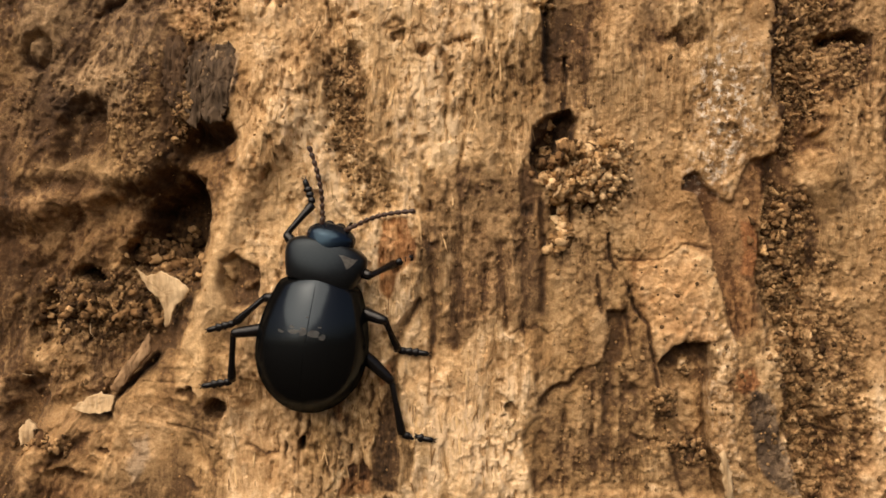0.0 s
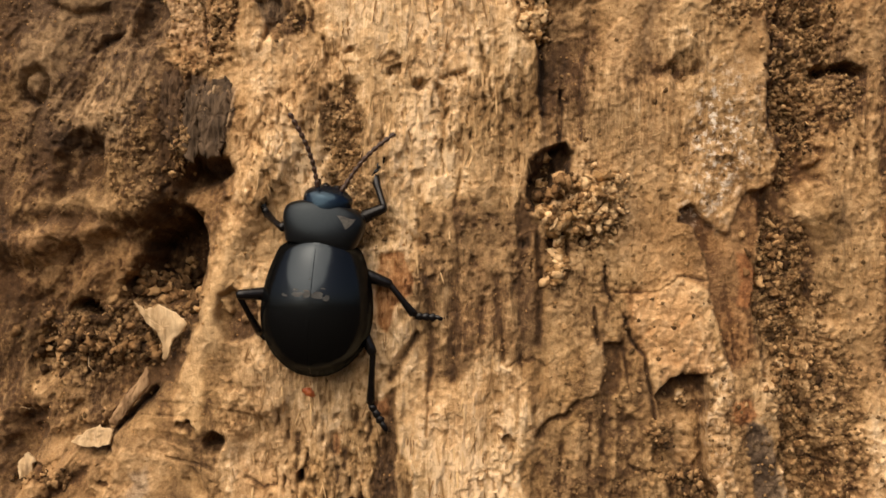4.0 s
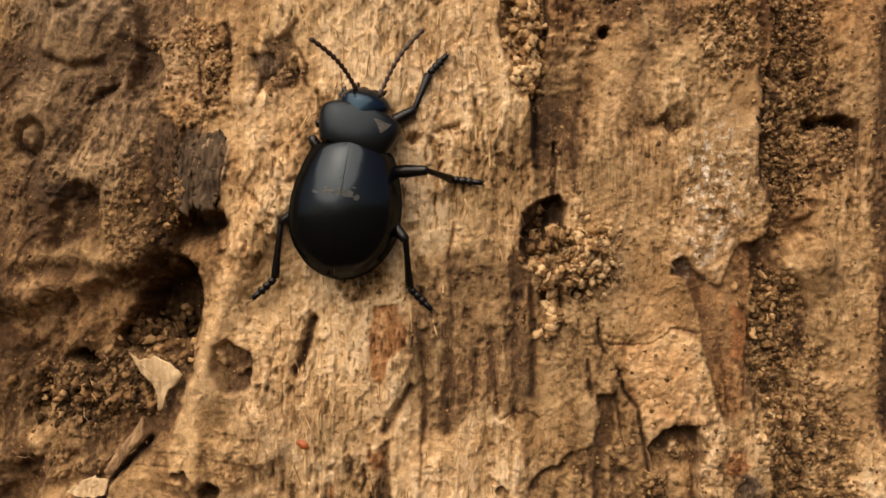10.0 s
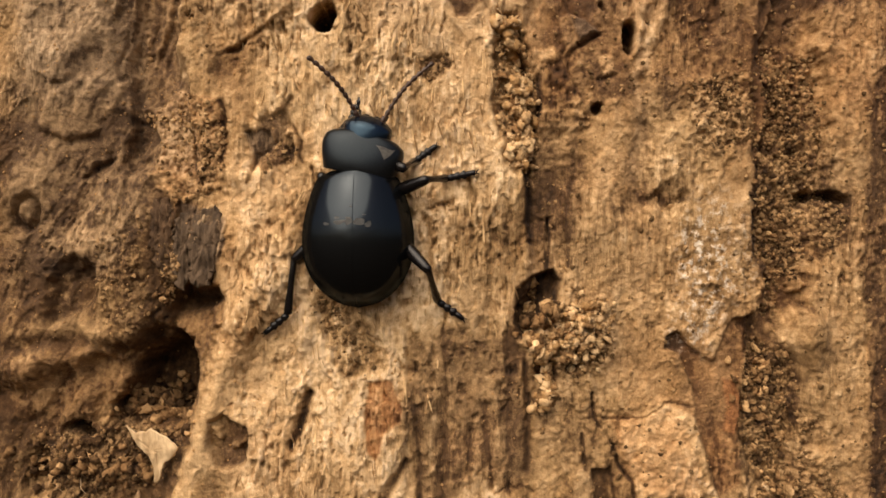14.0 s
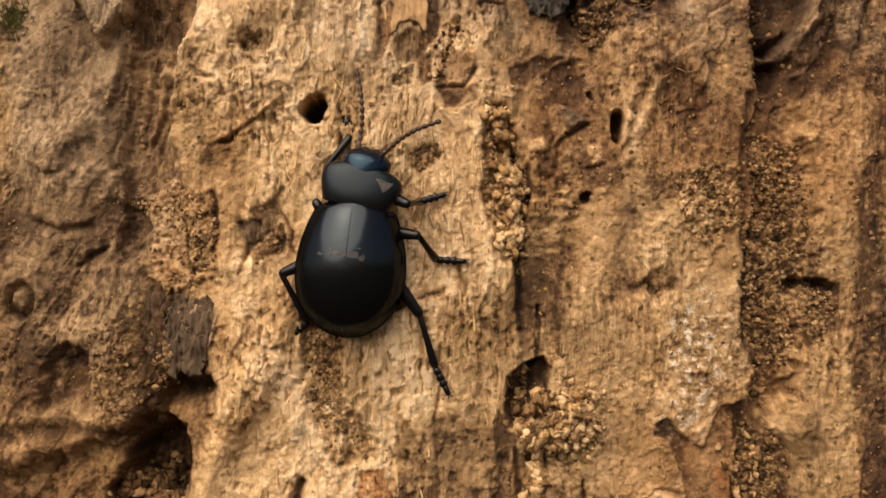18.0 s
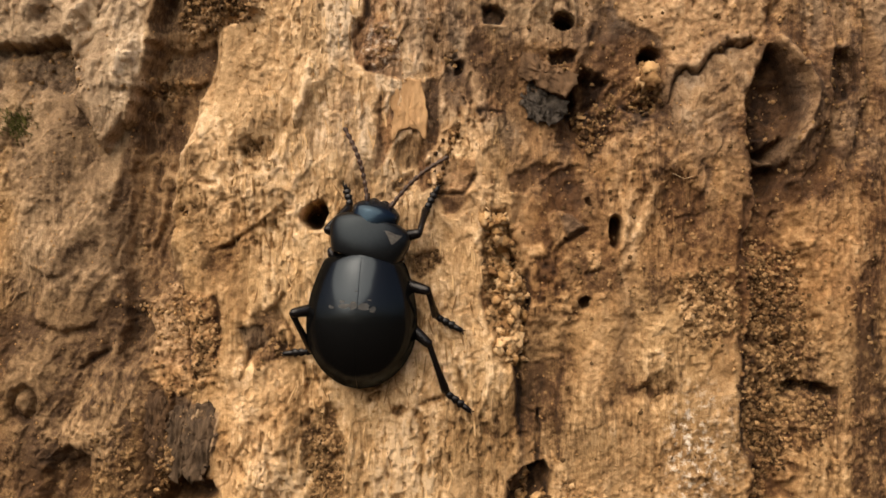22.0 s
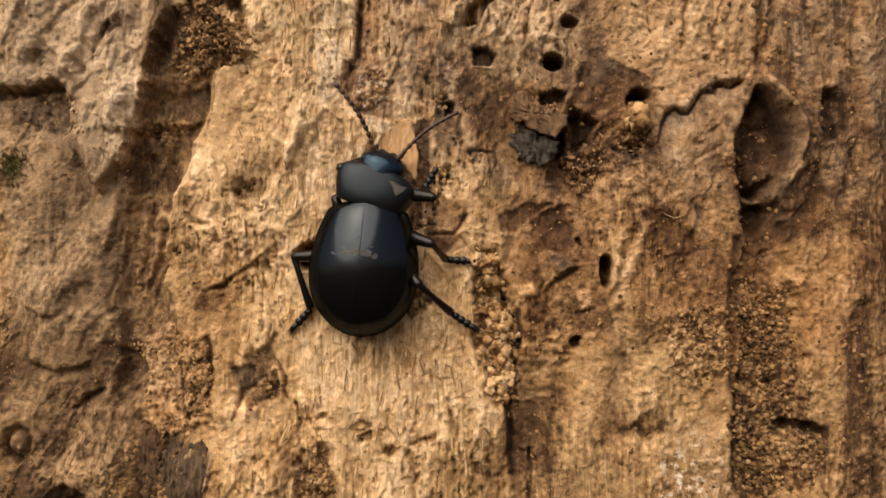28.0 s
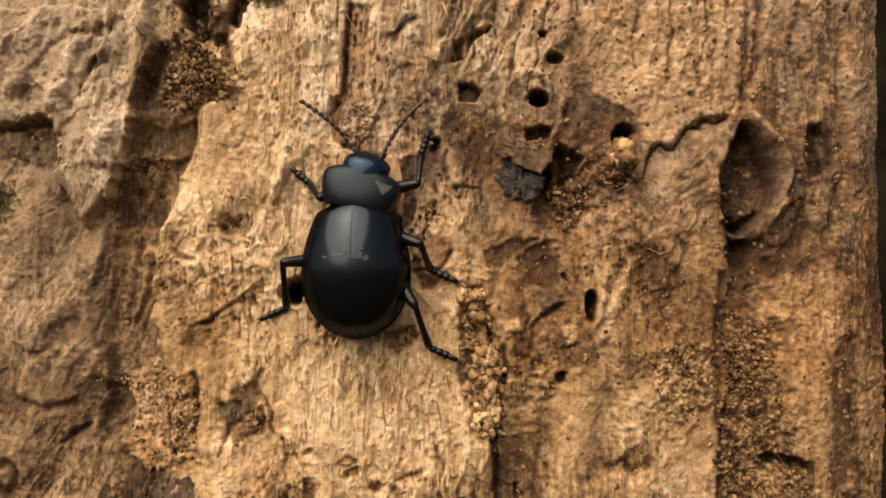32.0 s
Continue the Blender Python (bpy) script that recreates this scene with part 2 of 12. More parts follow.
def fbm(u, v, su, sv, octaves, seed, gain=0.5):
    out, amp = np.zeros_like(u), 1.0
    for k in range(octaves):
        # each octave leans a little more, so that no lattice shows
        c, t = 1.0, 0.18 * (-1) ** k * (k % 3)
        out += amp * soft_noise(u + t * v * min(1.0, su / sv) + 17.3 * k, v - t * u * min(1.0, sv / su) - 9.1 * k, su, sv, seed + k)
        su, sv, amp = su * 0.52, sv * 0.52, amp * gain
    return out


def ridged(u, v, su, sv, octaves, seed, gain=0.55):
    """Sharp crests and rounded valleys, as torn fibres have."""
    out, amp = np.zeros_like(u), 1.0
    for k in range(octaves):
        out += amp * (0.5 - 2.2 * np.abs(soft_noise(u + 31 * k, v + 7.7 * k, su, sv, seed + k)))
        su, sv, amp = su * 0.55, sv * 0.55, amp * gain
    return out


def cells(u, v, size, seed):
    """Rounded lumps: one minus the distance to the nearest scattered point."""
    x, y = u / size, v / size
    xi, yi = np.floor(x).astype(int), np.floor(y).astype(int)
    t1, t2 = np.random.default_rng(seed).random(4096), np.random.default_rng(seed + 1).random(4096)
    best = np.full(u.shape, 9.0)
    for a in (-1, 0, 1):
        for b in (-1, 0, 1):
            k = ((xi + a) * 73 + (yi + b) * 1531) & 4095
            best = np.minimum(best, (xi + a + t1[k] - x) ** 2 + (yi + b + t2[k] - y) ** 2)
    return 1 - np.sqrt(best)


def scales(u, v, su, sv, seed):
    """Overlapping flakes: each cell a tilted plane of its own level; its level is returned as well."""
    x, y = u / su, v / sv
    xi, yi = np.floor(x).astype(int), np.floor(y).astype(int)
    t = np.random.default_rng(seed).random((5, 4096))
    best, out, level = np.full(u.shape, 9.0), np.zeros_like(u), np.zeros_like(u)
    for a in (-1, 0, 1):
        for b in (-1, 0, 1):
            k = ((xi + a) * 73 + (yi + b) * 1531) & 4095
            dx, dy = x - xi - a - t[0][k], y - yi - b - t[1][k]
            d = dx * dx + dy * dy
            near_by = d < best
            best = np.where(near_by, d, best)
            level = np.where(near_by, t[2][k] - 0.5, level)
            out = np.where(near_by, t[2][k] - 0.5 + 1.5 * (t[3][k] - 0.5) * dx + (0.35 + 1.5 * (t[4][k] - 0.5)) * dy, out)
    return out, level


# outlines wander a little, and the grain leans as it does on an old stump
WU = U + 1.5 * fbm(U, V, 5, 6, 5, 11, 0.6)
WV = V + 1.7 * fbm(U, V, 4, 6, 5, 23, 0.6)
LEAN = np.clip((-14 - U) / 14, 0, 1) * 0.75
GU = U + LEAN * (-(V - 20)) * 0.6

H = np.zeros_like(U)
# TONE carries the wood's own colour and the painted shade of its hollows
TONE = np.full(U.shape, 0.66)
RED, GREY, GRAN, PALE = (np.zeros_like(U) for _ in range(4))
LAYERS = {"fibre": np.zeros_like(U), "H": H, "tone": TONE, "red": RED, "grey": GREY, "gran": GRAN, "pale": PALE}


def smooth(x):
    x = np.clip(x, 0, 1)
    return x * x * (3 - 2 * x)


def window(cu, cv, ru, rv):
    a = np.searchsorted(us, [cu - ru, cu + ru])
    b = np.searchsorted(vs, [cv - rv, cv + rv])
    return slice(b[0], b[1]), slice(a[0], a[1])


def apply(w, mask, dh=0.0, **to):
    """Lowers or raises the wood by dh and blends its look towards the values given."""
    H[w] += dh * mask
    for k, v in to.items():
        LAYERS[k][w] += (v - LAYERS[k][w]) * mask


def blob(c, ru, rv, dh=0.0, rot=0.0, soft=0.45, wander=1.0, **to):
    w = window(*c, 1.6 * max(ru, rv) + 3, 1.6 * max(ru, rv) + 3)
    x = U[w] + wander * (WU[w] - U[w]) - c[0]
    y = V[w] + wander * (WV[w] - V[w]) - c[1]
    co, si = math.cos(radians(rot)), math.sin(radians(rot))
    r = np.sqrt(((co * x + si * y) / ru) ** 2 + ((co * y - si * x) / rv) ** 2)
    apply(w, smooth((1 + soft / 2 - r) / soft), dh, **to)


def near(points, x, y):
    d = np.full(x.shape, 99.0)
    for (a, b), (c, e) in zip(points, points[1:]):
        dx, dy = c - a, e - b
        k = np.clip(((x - a) * dx + (y - b) * dy) / (dx * dx + dy * dy + 1e-9), 0, 1)
        d = np.minimum(d, np.hypot(x - a - k * dx, y - b - k * dy))
    return d


def reach(points, more):
    p = np.array(points)
    lo, hi = p.min(0) - more, p.max(0) + more
    return window((lo[0] + hi[0]) / 2, (lo[1] + hi[1]) / 2, (hi[0] - lo[0]) / 2, (hi[1] - lo[1]) / 2)


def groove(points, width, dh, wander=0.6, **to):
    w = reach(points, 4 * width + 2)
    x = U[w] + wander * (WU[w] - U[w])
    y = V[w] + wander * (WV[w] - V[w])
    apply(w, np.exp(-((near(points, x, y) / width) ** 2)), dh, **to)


def area(points, dh=0.0, soft=0.8, wander=1.0, **to):
    """A patch with a wandering outline; soft: how wide its edge slopes, in millimetres."""
    w = reach(points, soft + 3)
    x = U[w] + wander * (WU[w] - U[w])
    y = V[w] + wander * (WV[w] - V[w])
    ring = list(points) + [points[0]]
    inside = np.zeros(x.shape, bool)
    for (a, b), (c, e) in zip(ring, ring[1:]):
        inside ^= ((b > y) != (e > y)) & (x < (c - a) * (y - b) / (e - b + 1e-9) + a)
    d = near(ring, x, y)
    m = smooth(0.5 + np.where(inside, d, -d) / soft)
    apply(w, m, dh, **to)


def toned(points, by):
    """A broad, soft patch of lighter or darker wood."""
    w = reach(points, 4)
    x, y = WU[w], WV[w]
    ring = list(points) + [points[0]]
    inside = np.zeros(x.shape, bool)
    for (a, b), (c, e) in zip(ring, ring[1:]):
        inside ^= ((b > y) != (e > y)) & (x < (c - a) * (y - b) / (e - b + 1e-9) + a)
    TONE[w] += by * smooth(0.5 + np.where(inside, 1, -1) * near(ring, x, y) / 3.0)


# broad shape: a proud middle, the weathered left flank, a flatter right face and the crumbling channel
MIDDLE = smooth((WU + 19) / 6) * smooth((11.5 - WU) / 2.0)
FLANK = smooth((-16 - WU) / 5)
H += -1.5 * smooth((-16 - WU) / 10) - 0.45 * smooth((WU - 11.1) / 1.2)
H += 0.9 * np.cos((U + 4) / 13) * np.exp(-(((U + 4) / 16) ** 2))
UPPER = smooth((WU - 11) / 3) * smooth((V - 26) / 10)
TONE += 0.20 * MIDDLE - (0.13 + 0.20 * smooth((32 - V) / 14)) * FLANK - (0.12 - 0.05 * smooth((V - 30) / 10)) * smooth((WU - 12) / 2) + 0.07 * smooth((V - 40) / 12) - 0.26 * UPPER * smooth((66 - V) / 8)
DETAIL = 0.34 * fbm(U, V, 8, 13, 3, 31)
RED += np.clip(0.05 + 0.34 * fbm(U, V, 10, 14, 3, 35) + 0.06 * smooth((WU - 30) / 10) + 0.24 * UPPER - 0.05 * smooth((V - 40) / 12), 0, 0.34)
RED *= 1 - 0.7 * FLANK
GRAN += 0.26 * smooth((WU - 12) / 2)
GREY += (0.3 + 0.7 * smooth((V - 36) / 14)) * np.clip(0.02 + 0.5 * fbm(U, V, 10, 16, 3, 37) + 0.18 * smooth((V - 42) / 12), 0, 0.38)
ROUGH = np.clip(0.42 + 0.28 * MIDDLE + 1.3 * fbm(U, V, 9, 12, 3, 45), 0.15, 1.0)
CALM = 1 - 0.55 * smooth((WU - 11) / 3)
H += CALM * (0.8 * fbm(GU, V, 6, 16, 3, 41) + 0.55 * fbm(U, V, 6, 7, 2, 51)) + 0.25 * ROUGH * fbm(U, V, 2.6, 3.2, 3, 53)
# worn layers: thin steps with ragged rims
for layers, su, sv, seed, thick, tint in ((3.0, 6.0, 14, 55, 0.42, 0.17), (2.2, 2.6, 5.5, 155, 0.16, 0.09)):
    layer = layers * fbm(GU, V, su, sv, 4, seed, 0.45)
    base = np.floor(layer)
    edge = smooth((layer - base - 0.46) / 0.08)
    H += CALM * thick * (0.3 + 0.6 * ROUGH) * (base + edge)
    shade = np.random.default_rng(seed).random(64) - 0.5
    low, high = shade[(base.astype(int)) & 63], shade[(base.astype(int) + 1) & 63]
    DETAIL += 2 * tint * (low + (high - low) * edge)
    GREY += (0.3 + 0.7 * smooth((V - 36) / 14)) * np.clip(0.5 * shade[(base.astype(int) + 7) & 63], 0, 0.2)
# fibres, stronger on the proud middle
FIBRE = np.clip(0.30 + 0.45 * MIDDLE + 1.5 * fbm(U, V, 10, 13, 3, 61), 0.08, 1.0)
LAYERS["fibre"] += FIBRE
grain = ridged(GU + 0.25 * fbm(U, V, 2, 5, 2, 65), V, 0.95, 11, 3, 71)
strand = ridged(GU, V, 0.42, 3.2, 2, 81)
H += FIBRE * (0.15 * grain + 0.07 * strand)
DETAIL += FIBRE * (0.09 * grain + 0.06 * strand)
H += ROUGH * 0.15 * fbm(U, V, 1.5, 1.9, 4, 91, 0.6)
# flakes lifting from the surface, large and small
for su, sv, seed, high, tint in ((2.3, 3.4, 211, 0.30, 0.13), (0.85, 1.25, 221, 0.17, 0.10), (0.45, 0.6, 231, 0.09, 0.08)):
    bent_u, bent_v = U + 0.5 * su * fbm(U, V, su, su, 3, seed + 2), V + 0.5 * su * fbm(U, V, su, su, 3, seed + 5)
    flake, level = scales(bent_u, bent_v, su, sv, seed)
    H += high * (0.35 + 0.65 * ROUGH) * flake
    DETAIL += tint * level

# the left hollow with its dark holes, whose depth is painted dark as well
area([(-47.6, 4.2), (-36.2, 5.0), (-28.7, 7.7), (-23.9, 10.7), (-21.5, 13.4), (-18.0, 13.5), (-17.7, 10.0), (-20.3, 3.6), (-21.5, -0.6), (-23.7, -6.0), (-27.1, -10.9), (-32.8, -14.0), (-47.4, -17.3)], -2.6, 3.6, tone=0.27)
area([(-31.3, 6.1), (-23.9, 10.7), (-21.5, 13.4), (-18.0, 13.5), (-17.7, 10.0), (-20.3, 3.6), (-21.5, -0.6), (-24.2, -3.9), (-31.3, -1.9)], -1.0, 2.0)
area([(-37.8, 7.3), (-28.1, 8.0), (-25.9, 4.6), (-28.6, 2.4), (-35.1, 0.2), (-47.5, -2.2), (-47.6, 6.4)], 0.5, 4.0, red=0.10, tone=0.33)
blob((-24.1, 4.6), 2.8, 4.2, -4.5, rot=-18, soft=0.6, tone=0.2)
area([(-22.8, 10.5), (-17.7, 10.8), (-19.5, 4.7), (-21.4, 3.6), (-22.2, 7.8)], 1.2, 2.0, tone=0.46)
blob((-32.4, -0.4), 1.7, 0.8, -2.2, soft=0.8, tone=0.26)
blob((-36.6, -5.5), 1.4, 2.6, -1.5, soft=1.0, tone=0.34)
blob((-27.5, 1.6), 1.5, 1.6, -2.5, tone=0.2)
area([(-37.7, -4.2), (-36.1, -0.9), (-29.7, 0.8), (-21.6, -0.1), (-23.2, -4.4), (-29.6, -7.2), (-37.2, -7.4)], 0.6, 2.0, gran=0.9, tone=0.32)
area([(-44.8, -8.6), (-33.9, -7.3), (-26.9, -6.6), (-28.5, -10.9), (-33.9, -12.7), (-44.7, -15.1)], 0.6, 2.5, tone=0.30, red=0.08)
blob((-30.1, -11.0), 4.0, 1.6, 0.8, rot=20, tone=0.48)
blob((-39.0, -14.4), 1.5, 3.0, -1.5, soft=1.0, tone=0.34)
area([(-37.1, -16.5), (-27.4, -10.9), (-21.5, -6.0), (-21.5, -13.5), (-25.2, -18.4), (-32.7, -20.2)], 0.3, 3.0, tone=0.56)
# upper left flank: knot hole, dimples, dark torn shards over the hollow
blob((-27.1, 17.8), 3.0, 6.0, 0.8, soft=1.2)
area([(-20.3, 25.8), (-17.7, 29.5), (-17.1, 23.7), (-19.7, 21.9), (-20.8, 23.2)], -0.3, 1.0, gran=0.8, tone=0.52)
# crumbly band beside the proud middle
area([(-7.6, 21.2), (-5.1, 20.5), (-4.6, 12.9), (-2.0, 6.3), (-5.7, 6.0), (-7.9, 10.2), (-9.5, 13.8), (-8.0, 17.5)], -0.5, 1.0, gran=0.65, tone=0.54)
groove([(-4.6, 18.1), (-3.8, 10.8)], 0.5, 0.5, tone=0.72)
groove([(-8.7, 13.6), (-8.9, 9.6)], 0.6, 0.4, tone=0.72)
groove([(-16.4, 10.0), (-9.6, 17.5)], 2.2, 0.7, tone=0.78)
groove([(-8.9, 25.9), (-8.6, 21.2)], 0.2, -0.3, tone=0.46)
# pits and dark slits of the lower middle
blob((-18.9, -13.0), 1.1, 1.0, -1.6, tone=0.32)
area([(-36.0, -19.7), (-29.5, -19.6), (-28.9, -23.9), (-37.0, -24.1)], -0.6, 1.0, tone=0.35, red=0.25)
blob((-13.8, -6.9), 3.0, 2.5, 0.9, soft=0.9, tone=0.72)
blob((-14.3, -13.4), 2.0, 3.0, -1.0, soft=1.0, tone=0.45)
# the long seam above the boring with its stuffed mouth
area([(11.7, 29.2), (15.2, 29.3), (15.1, 16.3), (11.8, 16.2)], -0.6, 0.9, 0.4, tone=0.44, grey=0.25)
blob((16.1, 9.8), 4.0, 3.4, 0.9, soft=1.1, gran=0.9, tone=0.58)
# right face: pale mould, brown tongue, plates and cracks
blob((28.4, 17.2), 2.7, 5.6, 0.25, soft=1.2, pale=1.0, rot=-8)
blob((27.7, 12.3), 2.2, 3.4, 0.2, soft=1.2, pale=0.8, tone=0.70)
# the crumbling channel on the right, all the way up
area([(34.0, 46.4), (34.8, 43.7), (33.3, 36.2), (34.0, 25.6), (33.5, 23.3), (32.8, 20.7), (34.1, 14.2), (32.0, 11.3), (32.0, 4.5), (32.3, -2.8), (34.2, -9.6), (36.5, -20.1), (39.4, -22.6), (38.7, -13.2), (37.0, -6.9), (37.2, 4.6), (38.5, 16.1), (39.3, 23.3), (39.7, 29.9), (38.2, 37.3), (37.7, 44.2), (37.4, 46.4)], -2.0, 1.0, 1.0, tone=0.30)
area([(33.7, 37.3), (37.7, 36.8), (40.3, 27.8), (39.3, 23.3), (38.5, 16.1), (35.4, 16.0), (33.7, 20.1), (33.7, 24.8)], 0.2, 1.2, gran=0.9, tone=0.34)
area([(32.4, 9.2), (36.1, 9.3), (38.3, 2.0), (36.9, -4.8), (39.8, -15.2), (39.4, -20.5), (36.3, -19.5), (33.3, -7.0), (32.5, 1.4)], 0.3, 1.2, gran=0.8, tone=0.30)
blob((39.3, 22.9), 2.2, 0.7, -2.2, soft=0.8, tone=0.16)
blob((38.4, 9.8), 1.7, 2.4, 0.9, soft=0.9, tone=0.66)
blob((37.2, 15.3), 0.8, 0.8, 0.8, soft=0.9, tone=0.68)
area([(38.2, 5.7), (43.3, 8.4), (45.1, -0.5), (40.0, -2.7)], 0.4, 1.4, tone=0.62)
area([(40.5, -4.7), (45.2, -4.6), (45.6, -20.4), (42.0, -20.5)], 0.4, 1.5, tone=0.68)
# above: plates, holes and the pale streaks of the column
blob((-7.8, 39.6), 1.3, 1.0, -3.6, rot=28, soft=0.5, wander=0.5, tone=0.14)
groove([(-8.3, 54.1), (-9.1, 48.7)], 0.8, 0.4, 0.4, tone=0.86)
groove([(-5.0, 54.6), (-4.5, 48.6)], 0.6, 0.3, 0.4, tone=0.80)
# column of packed dust in the seam
area([(8.2, 40.3), (10.6, 40.3), (12.5, 34.1), (12.5, 24.5), (10.1, 25.5), (8.5, 31.9)], -0.7, 1.0, 0.8, tone=0.46, gran=0.7)
# right face above
groove([(23.4, 41.6), (22.6, 37.3), (22.9, 29.8), (21.8, 22.4)], 1.0, -0.6, 0.4, tone=0.50, grey=0.15)
groove([(24.5, 43.7), (22.1, 41.0), (21.8, 36.8)], 0.6, 0.5, 0.4, tone=0.64)
area([(19.7, 51.8), (26.1, 49.6), (32.4, 52.8), (32.9, 45.8), (24.5, 43.2), (20.8, 46.4)], 0.2, 1.5, tone=0.57)
# grey knotted wood with flight holes
area([(5.5, 64.4), (10.9, 68.7), (19.0, 66.4), (20.1, 58.8), (19.0, 53.4), (21.6, 51.2), (19.5, 47.4), (16.3, 49.6), (12.0, 53.4), (6.5, 54.0)], 0.0, 2.0, tone=0.50, grey=0.42)
area([(4.7, 72.1), (20.2, 71.9), (20.4, 61.0), (13.1, 60.5), (6.0, 60.0)], 0.0, 2.0, tone=0.62, grey=0.35)
area([(7.6, 56.4), (19.0, 56.6), (22.7, 53.3), (22.1, 45.8), (13.0, 46.9), (9.2, 49.6)], 0.0, 2.0, tone=0.47, grey=0.2)
blob((15.3, 59.6), 2.4, 1.6, 0.7, soft=0.8, grey=0.4)
groove([(5.5, 61.7), (10.4, 66.5), (11.5, 69.8)], 0.8, 0.7, grey=0.3)
groove([(11.4, 61.0), (14.2, 65.4), (16.4, 69.2)], 0.5, -0.6, grey=0.3, tone=0.4)
groove([(13.1, 59.4), (18.5, 64.2), (19.1, 69.7)], 0.6, 0.5, grey=0.3)
groove([(19.6, 64.8), (19.8, 58.2), (17.9, 53.4)], 0.5, -0.7, 0.5, tone=0.35)
blob((36.6, 51.6), 3.4, 5.6, 0.7, rot=10, soft=0.8)
groove([(36.3, 55.4), (38.5, 53.5), (39.5, 50.9), (38.5, 47.2), (37.0, 45.1)], 0.8, 1.3, 0.5, tone=0.60, grey=0.4)
groove([(40.9, 57.5), (41.3, 49.5), (39.2, 44.6)], 0.7, 0.8, 0.5, grey=0.3, tone=0.5)
blob((35.3, 43.6), 1.2, 1.8, -1.6, soft=0.8, tone=0.2)
groove([(41.8, 49.4), (40.7, 44.6)], 1.0, -1.0, tone=0.34)
groove([(36.8, 70.5), (36.9, 60.8), (34.5, 56.8)], 0.4, -0.8, 0.5, tone=0.38)
groove([(41.0, 70.5), (40.7, 61.8), (41.9, 56.4)], 0.5, -0.7, 0.5, tone=0.4)
groove([(43.7, 70.4), (45.2, 60.7), (45.6, 53.2), (43.9, 44.6)], 0.8, -0.9, 0.5, tone=0.42)
# left flank above: plates with ragged lower edges and the brown channel
area([(-13.2, 61.2), (-16.7, 56.8), (-18.1, 51.9), (-19.4, 47.1), (-21.5, 45.7), (-22.0, 41.1), (-21.3, 36.8), (-19.6, 25.4), (-26.8, 25.4), (-27.4, 37.3), (-24.7, 49.3), (-23.0, 56.3), (-22.0, 63.4), (-14.9, 65.0)], -1.6, 1.0, 0.9, tone=0.36, grey=0.28, red=0.03)
area([(-24.6, 25.4), (-21.3, 35.7), (-22.5, 44.9), (-26.8, 43.8), (-34.5, 29.7), (-32.3, 24.2)], -0.5, 2.0, tone=0.40, red=0.05)
area([(-45.4, 75.1), (-22.8, 74.7), (-21.6, 64.7), (-23.5, 57.0), (-25.7, 48.7), (-28.1, 46.0), (-31.5, 51.5), (-31.3, 56.2), (-45.1, 56.0)], 1.4, 0.7, 0.9, tone=0.68, grey=0.55, red=0.02)
groove([(-31.1, 65.4), (-29.4, 59.8), (-30.4, 54.3)], 0.6, -0.6, tone=0.42, grey=0.2)
# dark under the ledge, painted into the tone
groove([(-37.8, 55.7), (-31.7, 55.8)], 0.9, -0.6, tone=0.38)
blob((-32.1, 53.7), 1.8, 1.8, -0.6, gran=0.7, tone=0.34)
blob((-26.9, 64.8), 1.5, 0.8, -0.8, tone=0.36)
# two holes, their inner dark painted in with the depth
blob((-17.4, 66.6), 1.4, 2.2, -3.0, tone=0.12)
blob((-12.8, 66.8), 0.9, 1.2, -2.0, tone=0.16)
area([(-14.2, 29.7), (-10.9, 31.9), (-11.5, 26.5), (-14.2, 25.4)], -0.6, 1.0, tone=0.40, grey=0.2)
area([(10.0, 55.1), (15.8, 55.1), (20.6, 50.8), (19.1, 43.3), (13.8, 41.2), (9.5, 44.9)], -0.5, 2.0, tone=0.46)
area([(25.4, 55.6), (33.3, 55.6), (32.8, 41.7), (26.5, 45.5)], 0.0, 2.0, tone=0.46)
blob((29.2, 38.0), 5.0, 7.0, -0.3, soft=1.2, tone=0.44)

# swirling grey grain round the flight holes
for k in range(13):
    a, b = (8.0, 60.3), (11.6, 68.7)
    groove([(a[0] + 0.78 * k, a[1] - 0.10 * k), (a[0] + 0.82 * k + 1.3, a[1] + 3.4), (b[0] + 0.72 * k, b[1])], 0.15 + 0.05 * (k % 3), (-0.24, 0.18, -0.15)[k % 3], 0.7, tone=(0.40, 0.72, 0.48)[k % 3])
for k in range(8):
    a = (31.0, 68.5)
    groove([(a[0] + 0.75 * k, a[1]), (a[0] + 0.75 * k + 0.3, a[1] - 5), (a[0] + 0.68 * k, a[1] - 10)], 0.17, (-0.22, 0.15)[k % 2], 0.8, tone=(0.38, 0.6)[k % 2])
for k in range(6):
    groove([(35.6 + (2.9 + 0.6 * k) * math.cos(radians(a)), (35.6, 51.5)[1] + (5.2 + 0.9 * k) * math.sin(radians(a))) for a in range(-70, 80, 15)], 0.16, -0.14, 0.8, tone=0.42)
# the flank is browner; its turning from the light is painted in as darkness
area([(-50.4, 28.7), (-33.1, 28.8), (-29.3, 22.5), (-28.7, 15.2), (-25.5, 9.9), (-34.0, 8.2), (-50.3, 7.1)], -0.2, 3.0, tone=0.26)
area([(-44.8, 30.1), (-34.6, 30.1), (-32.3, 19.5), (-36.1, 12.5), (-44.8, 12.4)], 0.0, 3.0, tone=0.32)

